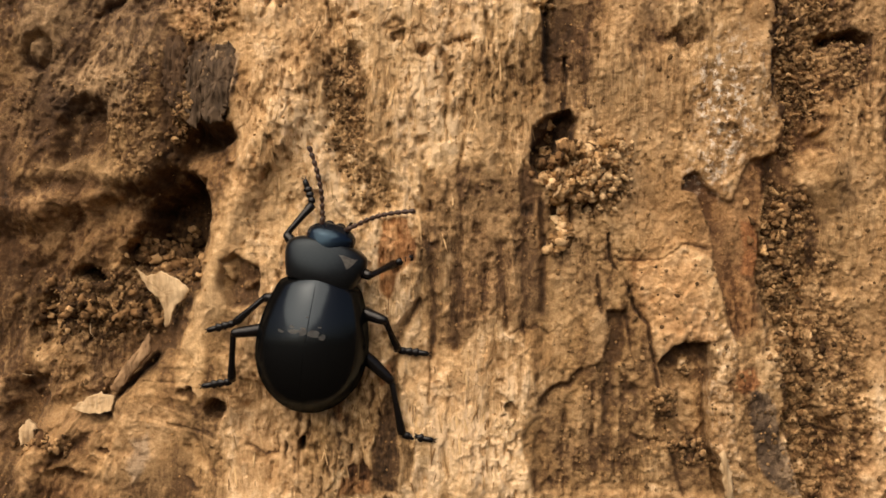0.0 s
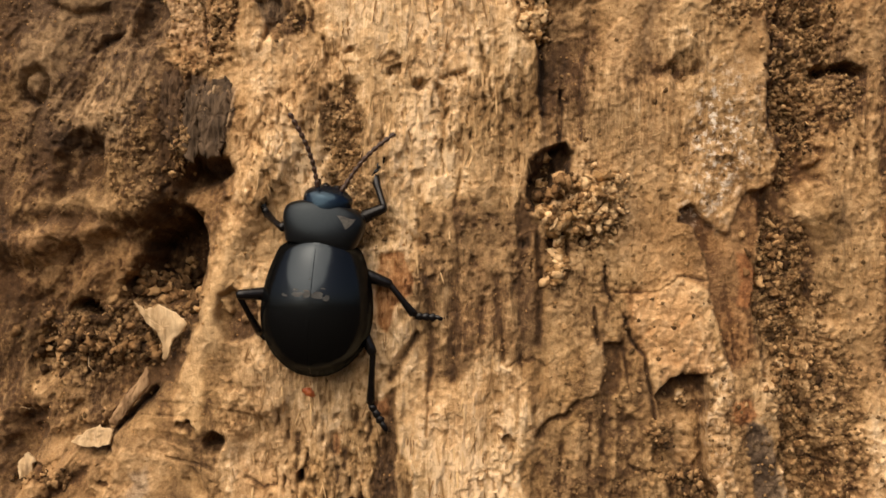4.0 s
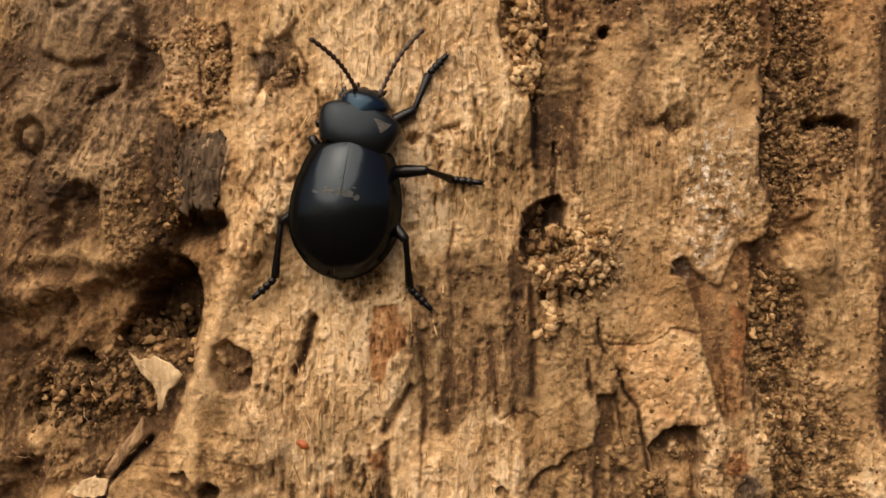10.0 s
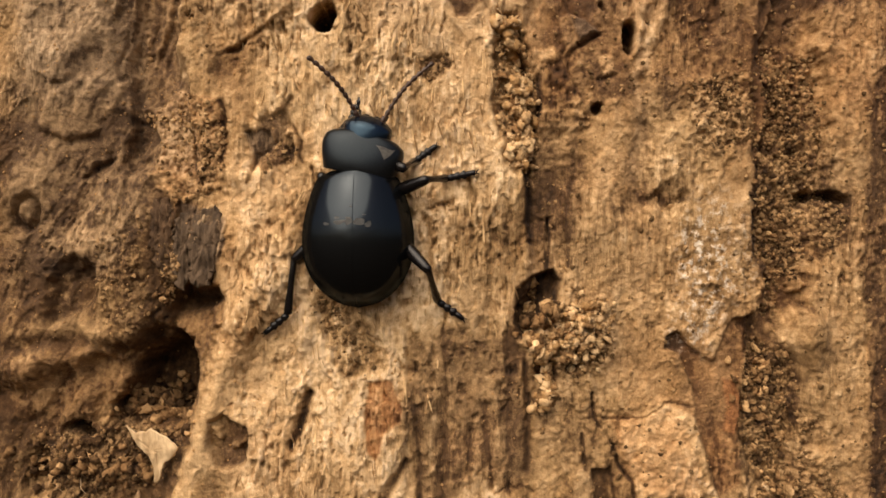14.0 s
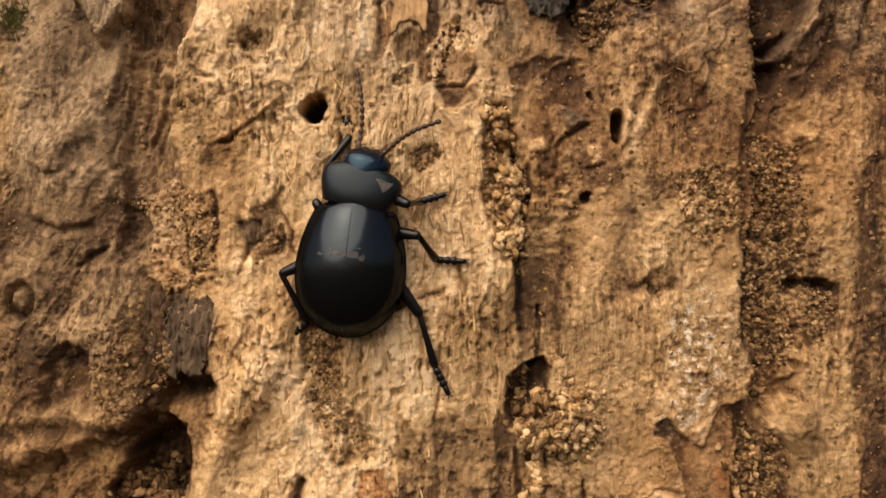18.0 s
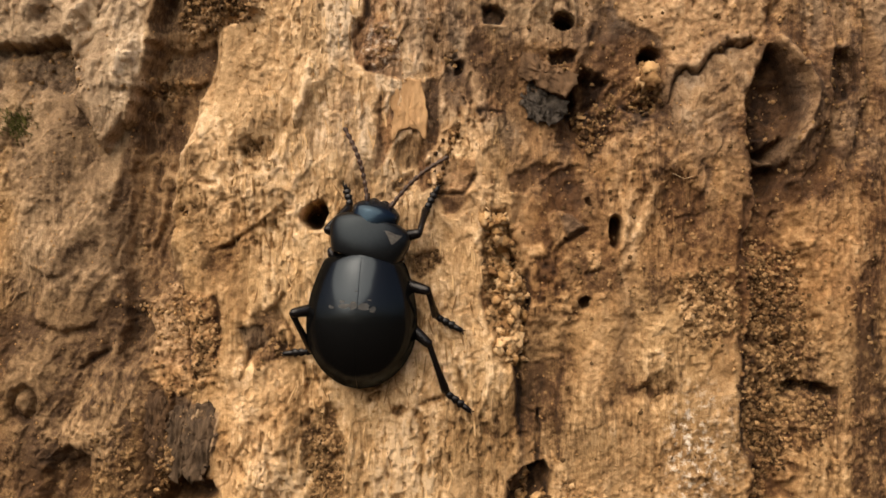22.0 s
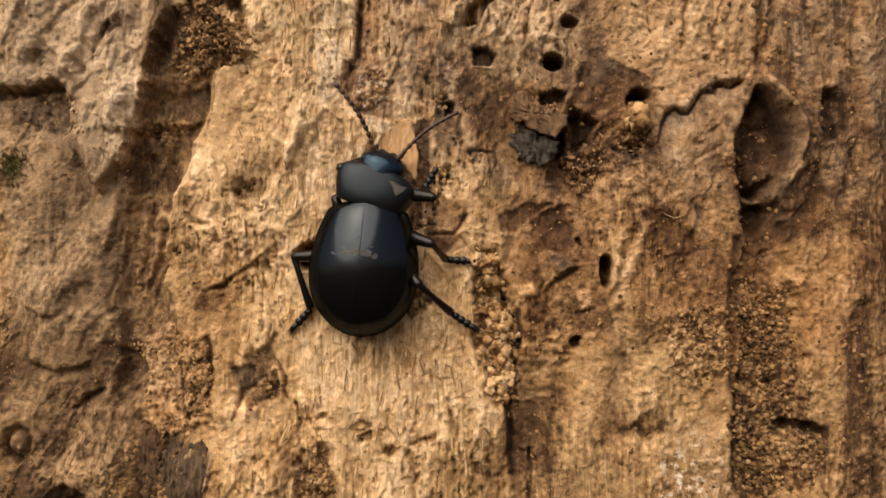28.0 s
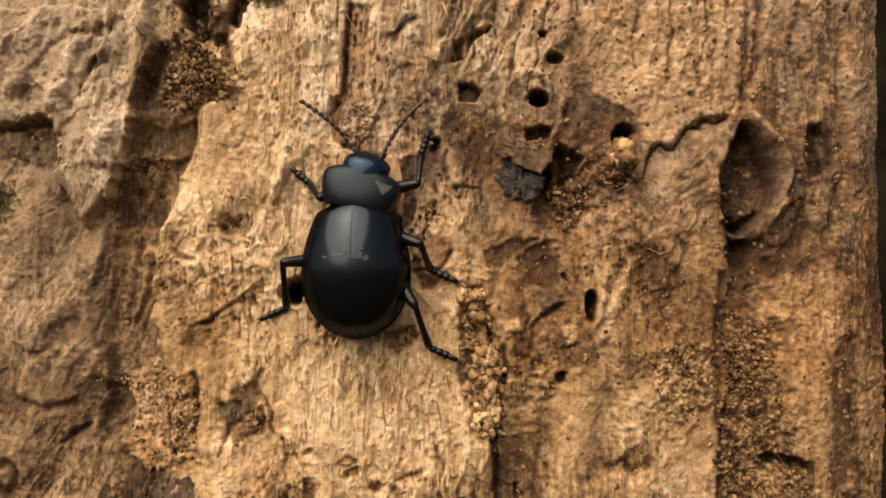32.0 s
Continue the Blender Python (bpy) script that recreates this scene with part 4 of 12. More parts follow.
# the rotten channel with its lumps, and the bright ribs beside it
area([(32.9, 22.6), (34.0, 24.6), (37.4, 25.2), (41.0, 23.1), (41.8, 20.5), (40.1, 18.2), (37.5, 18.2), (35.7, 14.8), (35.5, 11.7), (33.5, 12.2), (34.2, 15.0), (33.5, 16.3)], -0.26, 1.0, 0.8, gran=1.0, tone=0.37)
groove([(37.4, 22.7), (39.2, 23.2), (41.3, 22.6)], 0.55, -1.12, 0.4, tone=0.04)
# shadow along the plate's edge, painted into the tone
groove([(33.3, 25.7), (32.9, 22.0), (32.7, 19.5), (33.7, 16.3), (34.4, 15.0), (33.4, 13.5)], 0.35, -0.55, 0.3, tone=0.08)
# lumps painted pale where the light catches them
blob((37.5, 15.1), 0.6, 0.6, 0.8, soft=0.7, tone=0.74)
blob((37.0, 10.5), 1.8, 1.9, 1.0, soft=0.9, wander=0.8, tone=0.74)
area([(38.0, 17.4), (42.6, 18.5), (43.0, 11.2), (39.8, 6.0), (37.7, 7.0), (38.1, 13.3)], 0.20, 1.6, 0.9, tone=0.64, gran=0.2)
area([(32.0, 9.6), (34.0, 9.6), (36.7, 6.5), (37.3, 2.3), (36.3, -2.4), (32.7, -2.5), (32.2, 3.3)], -0.13, 0.9, 0.7, gran=1.0, tone=0.35)
area([(35.7, 1.8), (38.8, 2.3), (37.9, -2.4), (39.6, -9.7), (41.2, -15.0), (41.3, -19.3), (36.6, -19.4), (36.0, -12.9), (34.8, -7.2), (35.5, -2.4)], -0.07, 1.0, 0.8, gran=0.95, tone=0.42)
area([(38.4, -1.3), (43.0, 1.8), (44.1, -4.4), (41.0, -6.5)], 0.26, 1.4, 0.9, tone=0.72)
area([(41.1, -7.6), (44.6, -6.5), (44.8, -19.2), (41.8, -19.3)], 0.26, 1.4, 0.9, tone=0.80)
# bast tongue and the pale flake beside the streaks
area([(-3.1, 5.5), (-0.9, 5.7), (0.3, 3.5), (0.1, 2.0), (-1.4, 1.0), (-2.3, -1.9), (-3.3, -1.1), (-3.6, 2.9)], -0.26, 0.35, 0.3, tone=0.44, red=0.85)
area([(-1.3, 1.3), (0.5, 0.9), (0.1, -1.9), (-1.8, -4.6), (-2.3, -3.3)], 0.26, 0.35, 0.3, tone=0.74)
groove([(0.3, -2.1), (-0.8, -4.0), (-2.0, -6.2)], 0.35, -0.45, 0.2, tone=0.13)
groove([(-8.9, 4.3), (-9.5, 1.7), (-10.3, -0.7)], 0.42, -0.98, 0.2, tone=0.08)
blob((-7.9, 24.2), 0.4, 0.6, 0.1, tone=0.66)
# upper flank: tongue of a pale plate, brown channel, plate rims
area([(-37.9, 52.6), (-30.2, 52.6), (-29.7, 49.4), (-28.0, 44.0), (-29.1, 39.1), (-32.4, 36.4), (-36.8, 36.4), (-37.9, 41.8)], 0.20, 2.2, 0.9, tone=0.54, grey=0.28)
area([(-30.0, 55.0), (-25.2, 55.0), (-24.9, 51.1), (-26.4, 48.6), (-27.6, 46.6), (-29.1, 46.9), (-29.7, 49.4)], 0.45, 0.5, 0.4, tone=0.66, grey=0.35)
area([(-24.6, 52.6), (-19.0, 52.6), (-19.6, 49.3), (-20.9, 46.4), (-21.7, 44.0), (-21.8, 39.1), (-21.6, 34.3), (-22.5, 31.5), (-26.7, 31.5), (-27.9, 33.7), (-28.7, 37.5), (-27.5, 42.9), (-26.4, 46.7), (-25.2, 49.9)], -0.45, 0.5, 0.4, tone=0.37, grey=0.25, red=0.10)
area([(-24.6, 52.6), (-19.0, 52.6), (-19.9, 48.5), (-21.5, 46.1), (-24.8, 45.6), (-26.3, 47.2), (-25.1, 49.9)], -0.39, 0.8, 0.5, tone=0.23, grey=0.25)
area([(-28.6, 38.1), (-27.5, 42.9), (-26.7, 44.0), (-26.1, 40.7), (-27.2, 36.4)], -0.33, 0.6, 0.6, tone=0.28)
for x in range(7):
    groove([(-26.2 + 0.85 * x, 45.5 - 0.4 * (x % 3)), (-26.9 + 0.85 * x, 40.6), (-28.2 + 0.85 * x, 35.5 + 0.7 * (x % 2))], 0.2 + 0.06 * (x % 3), (-0.35, 0.3, -0.25)[x % 3], 0.6, tone=(0.34, 0.50, 0.38)[x % 3])
# pale plate rim, its highlight painted as lighter tone
groove([(-19.0, 50.4), (-20.5, 46.8), (-21.5, 44.5), (-21.6, 40.2), (-21.5, 34.3)], 0.35, 0.25, 0.3, tone=0.72)
groove([(-24.5, 43.2), (-24.8, 41.8), (-24.0, 41.8)], 0.3, 0.15, 0.4, tone=0.55)
area([(-21.5, 44.0), (-18.8, 44.5), (-18.0, 37.5), (-19.9, 33.2), (-21.2, 33.8)], -0.13, 1.0, 0.6, tone=0.60, gran=0.25)
area([(-17.7, 42.4), (-13.4, 44.0), (-9.6, 41.8), (-12.3, 38.9), (-16.1, 36.7), (-17.2, 36.6), (-17.8, 39.7)], 0.39, 0.4, 0.5, tone=0.72)
# shadow beneath the plate's lower edge, painted in
area([(-18.1, 36.4), (-16.0, 36.6), (-15.4, 37.0), (-15.8, 34.8), (-17.4, 34.0), (-18.7, 34.6)], -0.33, 0.7, 0.5, tone=0.49)
groove([(-17.7, 36.4), (-16.1, 36.5), (-13.4, 38.5)], 0.2, -0.20, 0.3, tone=0.37)
groove([(-19.1, 43.0), (-17.6, 42.9)], 0.3, -0.35, 0.3, tone=0.25)
groove([(-18.3, 41.8), (-18.1, 40.2)], 0.16, -0.25, 0.3, tone=0.30)
for x, y in ((-20.5, 40.1), (-19.1, 40.6), (-19.9, 39.4), (-14.0, 45.6), (-13.1, 46.1)):
    blob((x, y), 0.4, 0.3, -0.5, tone=0.32)
area([(-14.5, 46.7), (-12.3, 47.2), (-12.9, 44.5), (-14.5, 44.5)], -0.13, 0.8, gran=0.5, tone=0.52)
area([(-36.9, 36.4), (-34.6, 38.9), (-32.4, 36.4), (-32.7, 34.0), (-34.6, 33.6), (-36.2, 34.8)], 0.33, 0.5, 0.5, tone=0.64)
area([(-32.1, 36.4), (-29.7, 37.0), (-28.6, 35.4), (-29.7, 34.0), (-32.1, 34.0)], -0.26, 0.8, 0.5, tone=0.35, grey=0.35)
area([(-35.4, 29.4), (-34.6, 32.6), (-29.7, 34.8), (-27.8, 33.2), (-29.7, 29.4), (-31.3, 28.4), (-33.5, 28.2)], 0.33, 0.5, 0.6, tone=0.60)
# shadow under the plate's rim, painted as a dark groove
groove([(-35.1, 28.9), (-32.9, 27.9), (-29.9, 28.5)], 0.45, -0.45, 0.3, tone=0.30)
area([(-25.3, 31.0), (-21.5, 32.7), (-17.4, 31.9), (-16.6, 30.0), (-16.9, 25.7), (-17.7, 23.5), (-21.5, 22.4), (-24.2, 23.5), (-23.7, 28.4)], 0.33, 0.5, 0.5, gran=0.6, tone=0.62, red=0.22)
groove([(-20.3, 28.9), (-20.5, 26.8), (-19.8, 24.3)], 0.2, -0.40, 0.4, tone=0.20)
groove([(-17.3, 31.7), (-16.7, 30.0), (-16.9, 27.8), (-17.2, 26.0)], 0.25, -0.45, 0.3, tone=0.13)
groove([(-18.7, 29.5), (-17.0, 29.7)], 0.25, -0.40, 0.3, tone=0.18)
groove([(-20.9, 32.9), (-20.1, 32.2), (-20.4, 31.5)], 0.16, -0.30, 0.3, tone=0.25)
area([(-28.6, 31.0), (-25.0, 31.0), (-24.7, 27.3), (-26.9, 26.2), (-28.6, 28.3)], -0.33, 1.0, 0.5, tone=0.35)
groove([(-25.6, 38.6), (-25.4, 36.4), (-26.1, 34.8)], 0.3, 0.15, 0.5, gran=0.8, tone=0.49)
area([(-31.3, 24.5), (-28.8, 26.2), (-27.7, 25.1), (-29.6, 22.4), (-31.3, 20.2), (-32.4, 21.3)], -0.26, 0.6, 0.5, tone=0.42, red=0.12)
groove([(-31.3, 24.5), (-29.6, 25.8), (-28.4, 26.2)], 0.25, -0.40, 0.3, tone=0.20)
area([(-15.0, 28.9), (-13.1, 28.9), (-12.0, 27.3), (-13.9, 26.2), (-14.7, 27.3)], -0.33, 0.4, 0.5, grey=0.5, tone=0.40)
area([(-13.6, 26.5), (-10.7, 28.4), (-9.7, 27.3), (-10.4, 25.7), (-13.3, 25.2)], -0.26, 0.5, 0.5, gran=0.6, tone=0.42)
groove([(-14.7, 28.9), (-13.9, 26.2), (-14.4, 24.4)], 0.2, -0.25, 0.4, tone=0.32)
groove([(-10.7, 29.5), (-9.6, 28.1), (-9.6, 26.3)], 0.2, -0.25, 0.4, tone=0.28)
# dark torn shards over the hollow
area([(-23.9, 22.4), (-22.6, 22.8), (-21.7, 20.3), (-21.5, 17.6), (-23.1, 17.0), (-24.2, 15.4), (-24.2, 19.7)], -0.20, 0.4, 0.4, tone=0.20, grey=0.15)
area([(-21.5, 22.4), (-19.3, 21.4), (-16.9, 20.9), (-17.0, 18.2), (-18.1, 15.5), (-18.7, 14.3), (-20.9, 14.6), (-21.6, 18.1)], 0.13, 0.4, 0.4, tone=0.30, grey=0.45)
groove([(-21.7, 22.4), (-21.5, 18.1), (-21.0, 14.9)], 0.22, -0.40, 0.2, tone=0.11)
groove([(-23.0, 22.4), (-22.7, 17.6)], 0.2, -0.30, 0.2, tone=0.11)
groove([(-20.5, 20.3), (-20.8, 15.4)], 0.2, -0.35, 0.2, tone=0.11)
groove([(-19.6, 20.3), (-19.7, 16.5)], 0.3, 0.25, 0.2, tone=0.49, grey=0.5)
groove([(-17.6, 19.2), (-18.1, 17.1), (-18.3, 14.9)], 0.25, -0.45, 0.2, tone=0.06)
groove([(-19.0, 20.3), (-19.0, 21.4), (-18.1, 21.8)], 0.14, 0.25, 0.2, tone=0.80)
groove([(-16.8, 20.3), (-17.5, 17.6), (-18.1, 16.8)], 0.14, 0.20, 0.2, tone=0.74)
blob((-22.3, 16.5), 1.3, 1.5, 0.3, gran=1.0, tone=0.44)
# brown bast frame, tan scrap and the orange plate above the packed column
area([(-1.7, 45.0), (-1.5, 47.2), (-0.5, 49.8), (0.3, 50.9), (-0.2, 48.2), (-0.5, 46.1), (-1.1, 44.4)], -0.26, 0.35, 0.25, tone=0.42, red=0.5)
area([(2.8, 52.5), (4.2, 52.5), (3.9, 46.6), (3.1, 45.7), (2.3, 43.7), (2.0, 44.5), (2.7, 47.4)], -0.26, 0.35, 0.25, tone=0.42, red=0.4)
area([(0.1, 46.5), (0.9, 47.0), (2.0, 47.1), (2.6, 46.5), (2.3, 44.5), (0.7, 43.7), (0.0, 45.0)], -0.20, 0.4, 0.3, tone=0.60)
area([(2.3, 44.5), (3.2, 45.0), (3.5, 42.4), (2.6, 41.6), (2.1, 42.6)], -0.26, 0.4, 0.3, tone=0.30, grey=0.2, red=0.3)
area([(3.7, 45.1), (7.5, 45.0), (7.2, 43.7), (6.3, 41.9), (4.1, 41.8), (3.6, 43.4)], 0.20, 0.35, 0.3, tone=0.66, red=0.32)
groove([(4.1, 41.6), (6.4, 41.7), (7.4, 43.5)], 0.2, -0.30, 0.2, tone=0.25)
area([(4.3, 41.3), (7.0, 41.8), (5.9, 39.7), (4.9, 39.7)], -0.20, 0.5, 0.5, tone=0.42, red=0.25)
area([(8.0, 49.8), (9.9, 51.4), (10.2, 49.3), (8.7, 48.5)], 0.07, 0.5, 0.4, tone=0.58, red=0.5)
groove([(7.9, 49.5), (10.2, 49.5)], 0.16, -0.25, 0.3, tone=0.23)
groove([(9.0, 48.2), (8.9, 45.0), (9.0, 41.8)], 0.55, 0.25, 0.3, tone=0.84)
area([(0.9, 36.2), (3.8, 36.5), (4.1, 35.4), (2.8, 34.1), (1.2, 34.3)], -0.33, 0.6, 0.6, gran=0.7, tone=0.40)
groove([(-5.3, 50.9), (-5.9, 48.2), (-5.3, 46.1)], 0.3, 0.15, 0.6, tone=0.78)
groove([(-3.2, 43.4), (-3.7, 40.2)], 0.3, 0.15, 0.6, tone=0.78)
area([(-0.5, 42.9), (1.7, 43.2), (1.4, 41.9), (-0.5, 41.9)], -0.20, 0.5, 0.5, gran=0.6, tone=0.52)
# packed column and the plates beside it
area([(8.2, 39.7), (10.2, 40.1), (11.4, 37.0), (12.4, 34.4), (12.5, 30.1), (11.1, 26.9), (8.7, 29.6), (8.0, 34.9)], -0.33, 0.6, 0.4, tone=0.54, gran=0.8)
# cavity whose inner dark is painted near-black
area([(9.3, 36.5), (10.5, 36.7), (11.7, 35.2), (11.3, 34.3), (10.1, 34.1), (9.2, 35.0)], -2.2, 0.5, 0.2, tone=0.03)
area([(9.0, 40.3), (10.3, 40.6), (10.6, 39.2), (9.3, 38.5)], 0.33, 0.5, 0.3, gran=0.6, tone=0.44)
groove([(12.5, 34.4), (12.7, 32.2), (12.4, 30.6)], 0.25, -0.50, 0.2, tone=0.06)
groove([(11.4, 25.8), (11.8, 22.6), (11.6, 20.5)], 0.28, -0.60, 0.15, tone=0.08)
area([(12.1, 29.6), (16.1, 30.6), (16.1, 25.9), (12.4, 25.8)], -0.07, 0.6, 0.4, tone=0.49, grey=0.15)
area([(12.4, 25.6), (16.1, 26.0), (16.4, 20.5), (15.6, 15.7), (14.0, 15.7), (13.2, 18.4), (12.2, 19.4)], -0.20, 0.4, 0.25, tone=0.40, grey=0.15)
groove([(13.6, 21.0), (13.8, 19.4), (13.5, 15.7)], 0.13, -0.45, 0.15, tone=0.03)
groove([(15.7, 24.8), (15.3, 21.1), (15.5, 16.3)], 0.2, -0.25, 0.2, tone=0.25)
# shaded ledge, its shade laid on as dark tone
area([(11.0, 41.8), (10.7, 43.4), (13.4, 44.4), (16.0, 44.4), (13.9, 43.1), (12.3, 41.8)], -0.45, 0.4, 0.4, tone=0.32)
area([(14.7, 43.4), (17.1, 44.5), (17.6, 41.8), (16.9, 39.4), (15.3, 40.3), (14.5, 41.8)], -0.59, 0.5, 0.4, tone=0.30)
area([(14.4, 39.6), (15.6, 40.2), (17.9, 38.5), (16.9, 37.8), (15.4, 36.5), (14.7, 38.1)], 0.33, 0.3, 0.25, tone=0.49, grey=0.15)
groove([(17.9, 38.4), (16.7, 37.6), (15.5, 36.2), (15.3, 34.9)], 0.22, -0.40, 0.2, tone=0.23)
area([(17.9, 36.0), (19.4, 36.5), (19.5, 34.9), (18.2, 34.1)], 0.26, 0.3, 0.4, tone=0.60, gran=0.5)
groove([(18.1, 34.1), (19.8, 34.6)], 0.18, -0.35, 0.2, tone=0.16)
area([(15.3, 33.3), (17.1, 33.6), (17.3, 29.6), (15.6, 29.6)], 0.07, 0.5, 0.6, gran=0.6, tone=0.52)
# holes painted dark inside, beyond what their depth gives
blob((18.0, 31.4), 0.55, 0.55, -1.8, soft=0.5, wander=0.3, tone=0.06)
blob((18.2, 41.3), 0.3, 0.4, -0.8, tone=0.16)
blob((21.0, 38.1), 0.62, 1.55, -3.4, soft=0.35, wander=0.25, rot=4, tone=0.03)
groove([(20.4, 39.6), (21.1, 39.8), (21.6, 39.3)], 0.16, 0.25, 0.2, tone=0.78)
groove([(22.0, 39.2), (22.0, 37.0)], 0.2, 0.20, 0.2, tone=0.72)
# the smooth face: bright slanting ridge with a dark hollow beside it, dark upper part, grains
groove([(24.8, 42.3), (23.4, 39.4), (22.2, 34.9)], 0.55, 0.35, 0.4, tone=0.74)
area([(19.7, 47.1), (25.5, 47.1), (24.0, 41.8), (22.4, 40.0), (20.3, 40.2)], 0.13, 1.0, 0.8, tone=0.60)
area([(24.5, 40.8), (26.1, 43.4), (29.3, 41.8), (28.2, 34.9), (25.6, 33.9), (23.5, 34.9), (23.0, 37.0)], -0.59, 1.2, 0.6, tone=0.44, grey=0.08)
groove([(22.3, 36.5), (21.7, 33.3), (21.9, 30.1), (21.4, 24.8)], 0.6, -0.20, 0.5, tone=0.52, grey=0.25)
area([(26.1, 49.2), (32.4, 49.7), (32.7, 41.8), (28.7, 42.3), (26.1, 44.5)], 0.07, 1.4, 0.9, tone=0.52)
area([(28.7, 41.3), (32.5, 41.6), (32.6, 34.9), (28.8, 34.9)], -0.07, 1.2, 0.9, tone=0.44)
groove([(31.3, 49.5), (30.0, 49.0), (29.2, 48.4)], 0.2, -0.30, 0.5, tone=0.28)
groove([(29.2, 44.5), (30.0, 43.9), (29.9, 42.9), (29.3, 42.1)], 0.3, -0.30, 0.5, tone=0.37, grey=0.4)
groove([(26.6, 39.4), (28.5, 39.7), (29.8, 40.5)], 0.16, -0.20, 0.4, tone=0.30)
area([(27.2, 33.9), (31.9, 34.4), (32.6, 30.2), (31.4, 27.5), (28.3, 27.5), (26.9, 31.2)], -0.20, 1.0, 0.8, gran=0.95, tone=0.42)
area([(17.7, 30.1), (26.7, 29.6), (27.8, 22.7), (25.7, 15.3), (18.8, 15.2), (16.7, 22.7)], 0.07, 2.0, 0.9, tone=0.64, gran=0.12)
groove([(22.5, 22.7), (23.8, 23.2), (25.1, 22.7), (26.4, 23.5)], 0.35, -0.30, 0.4, tone=0.32)
area([(23.5, 23.2), (24.1, 24.6), (26.4, 25.4), (26.7, 23.2)], -0.20, 0.8, 0.5, tone=0.47)
# the channel's edge and the ribs of the far side, their shadow painted in
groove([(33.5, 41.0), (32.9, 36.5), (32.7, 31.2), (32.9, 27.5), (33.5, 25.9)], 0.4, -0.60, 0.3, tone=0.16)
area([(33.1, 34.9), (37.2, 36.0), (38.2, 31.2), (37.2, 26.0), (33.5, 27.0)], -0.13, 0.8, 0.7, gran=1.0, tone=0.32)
area([(37.1, 40.2), (43.4, 42.9), (44.7, 36.5), (42.4, 28.1), (38.3, 28.1), (37.7, 34.9)], 0.20, 1.8, 0.9, tone=0.60)
area([(33.0, 51.3), (34.2, 52.4), (37.3, 52.4), (37.4, 49.7), (36.1, 47.4), (34.5, 47.1), (33.3, 47.6)], -0.52, 0.6, 0.4, tone=0.18, grey=0.2)
area([(34.5, 46.6), (36.6, 47.4), (37.1, 46.0), (35.3, 44.5), (34.4, 45.0)], 0.20, 0.5, 0.4, tone=0.47, grey=0.5)
area([(34.6, 43.9), (36.3, 44.5), (36.9, 43.7), (35.8, 41.6), (34.6, 41.0), (34.2, 42.3)], -1.6, 0.6, 0.4, tone=0.16)
groove([(36.3, 43.1), (38.2, 46.0), (39.7, 47.6)], 0.35, -0.30, 0.3, tone=0.32, red=0.2)
area([(39.2, 47.6), (41.3, 48.7), (41.6, 45.5), (39.7, 41.8), (38.2, 40.5), (38.7, 44.5)], -0.59, 0.6, 0.4, tone=0.35)
groove([(36.1, 39.7), (35.6, 37.6), (35.5, 35.5)], 0.14, -0.30, 0.3, tone=0.20)
groove([(35.8, 39.4), (37.1, 40.2)], 0.14, -0.25, 0.3, tone=0.23)
# top: grey plates of the flank, slots, and the crumb-filled channel
area([(-37.5, 67.5), (-23.1, 67.3), (-22.1, 62.1), (-22.9, 57.1), (-24.3, 55.8), (-25.6, 51.3), (-26.7, 48.4), (-28.0, 46.8), (-29.1, 47.9), (-29.4, 50.1), (-31.4, 52.9), (-32.0, 56.0), (-34.0, 56.5), (-37.3, 55.6)], 0.26, 0.4, 0.5, tone=0.70, grey=0.42)
for x, y in ((-34.0, 65.3), (-35.1, 60.2), (-31.2, 58.5), (-26.1, 63.5), (-24.7, 60.1), (-29.5, 62.4), (-26.1, 54.1)):
    blob((x, y), 1.9, 0.8, 0.5, rot=58, soft=0.9, tone=0.74)
for x, y in ((-29.0, 64.6), (-27.0, 61.3), (-30.6, 60.5), (-34.0, 59.1), (-32.3, 63.0), (-25.3, 65.4)):
    blob((x, y), 1.5, 0.42, -0.4, rot=64, soft=0.9, tone=0.54)
# shade under the plate's ledge and in the gap beside it, painted in
area([(-37.3, 55.5), (-33.9, 56.2), (-31.8, 55.8), (-32.1, 53.6), (-31.1, 52.6), (-33.9, 52.2), (-37.3, 52.5)], -0.39, 0.9, 0.6, tone=0.41, grey=0.3, gran=0.3)
groove([(-37.3, 55.5), (-34.5, 56.0), (-31.7, 55.9)], 0.3, -0.25, 0.4, tone=0.23)
area([(-23.1, 64.6), (-21.7, 64.0), (-20.5, 62.3), (-21.1, 59.0), (-22.2, 58.5), (-22.7, 60.7)], -0.52, 0.7, 0.4, tone=0.29, grey=0.2)
area([(-22.9, 66.2), (-21.8, 65.7), (-21.7, 62.3), (-22.7, 63.4)], 0.39, 0.4, 0.3, tone=0.49, grey=0.4)
area([(-23.9, 56.0), (-18.0, 56.2), (-17.8, 53.7), (-19.4, 50.7), (-20.5, 49.1), (-24.6, 49.1), (-25.8, 49.7), (-24.5, 53.0)], -0.52, 0.5, 0.4, tone=0.28, grey=0.2, red=0.06)
area([(-24.7, 53.5), (-19.9, 53.2), (-20.5, 51.5), (-24.7, 51.3)], 0.13, 0.8, 0.5, gran=0.9, tone=0.37)
groove([(-16.5, 58.4), (-17.6, 55.4), (-18.3, 52.4), (-19.5, 49.1), (-20.2, 46.3)], 0.3, 0.25, 0.3, tone=0.68)
area([(-18.1, 67.3), (-13.3, 67.2), (-13.6, 65.0), (-15.5, 63.6), (-17.2, 65.0)], -0.59, 0.9, 0.5, tone=0.22)
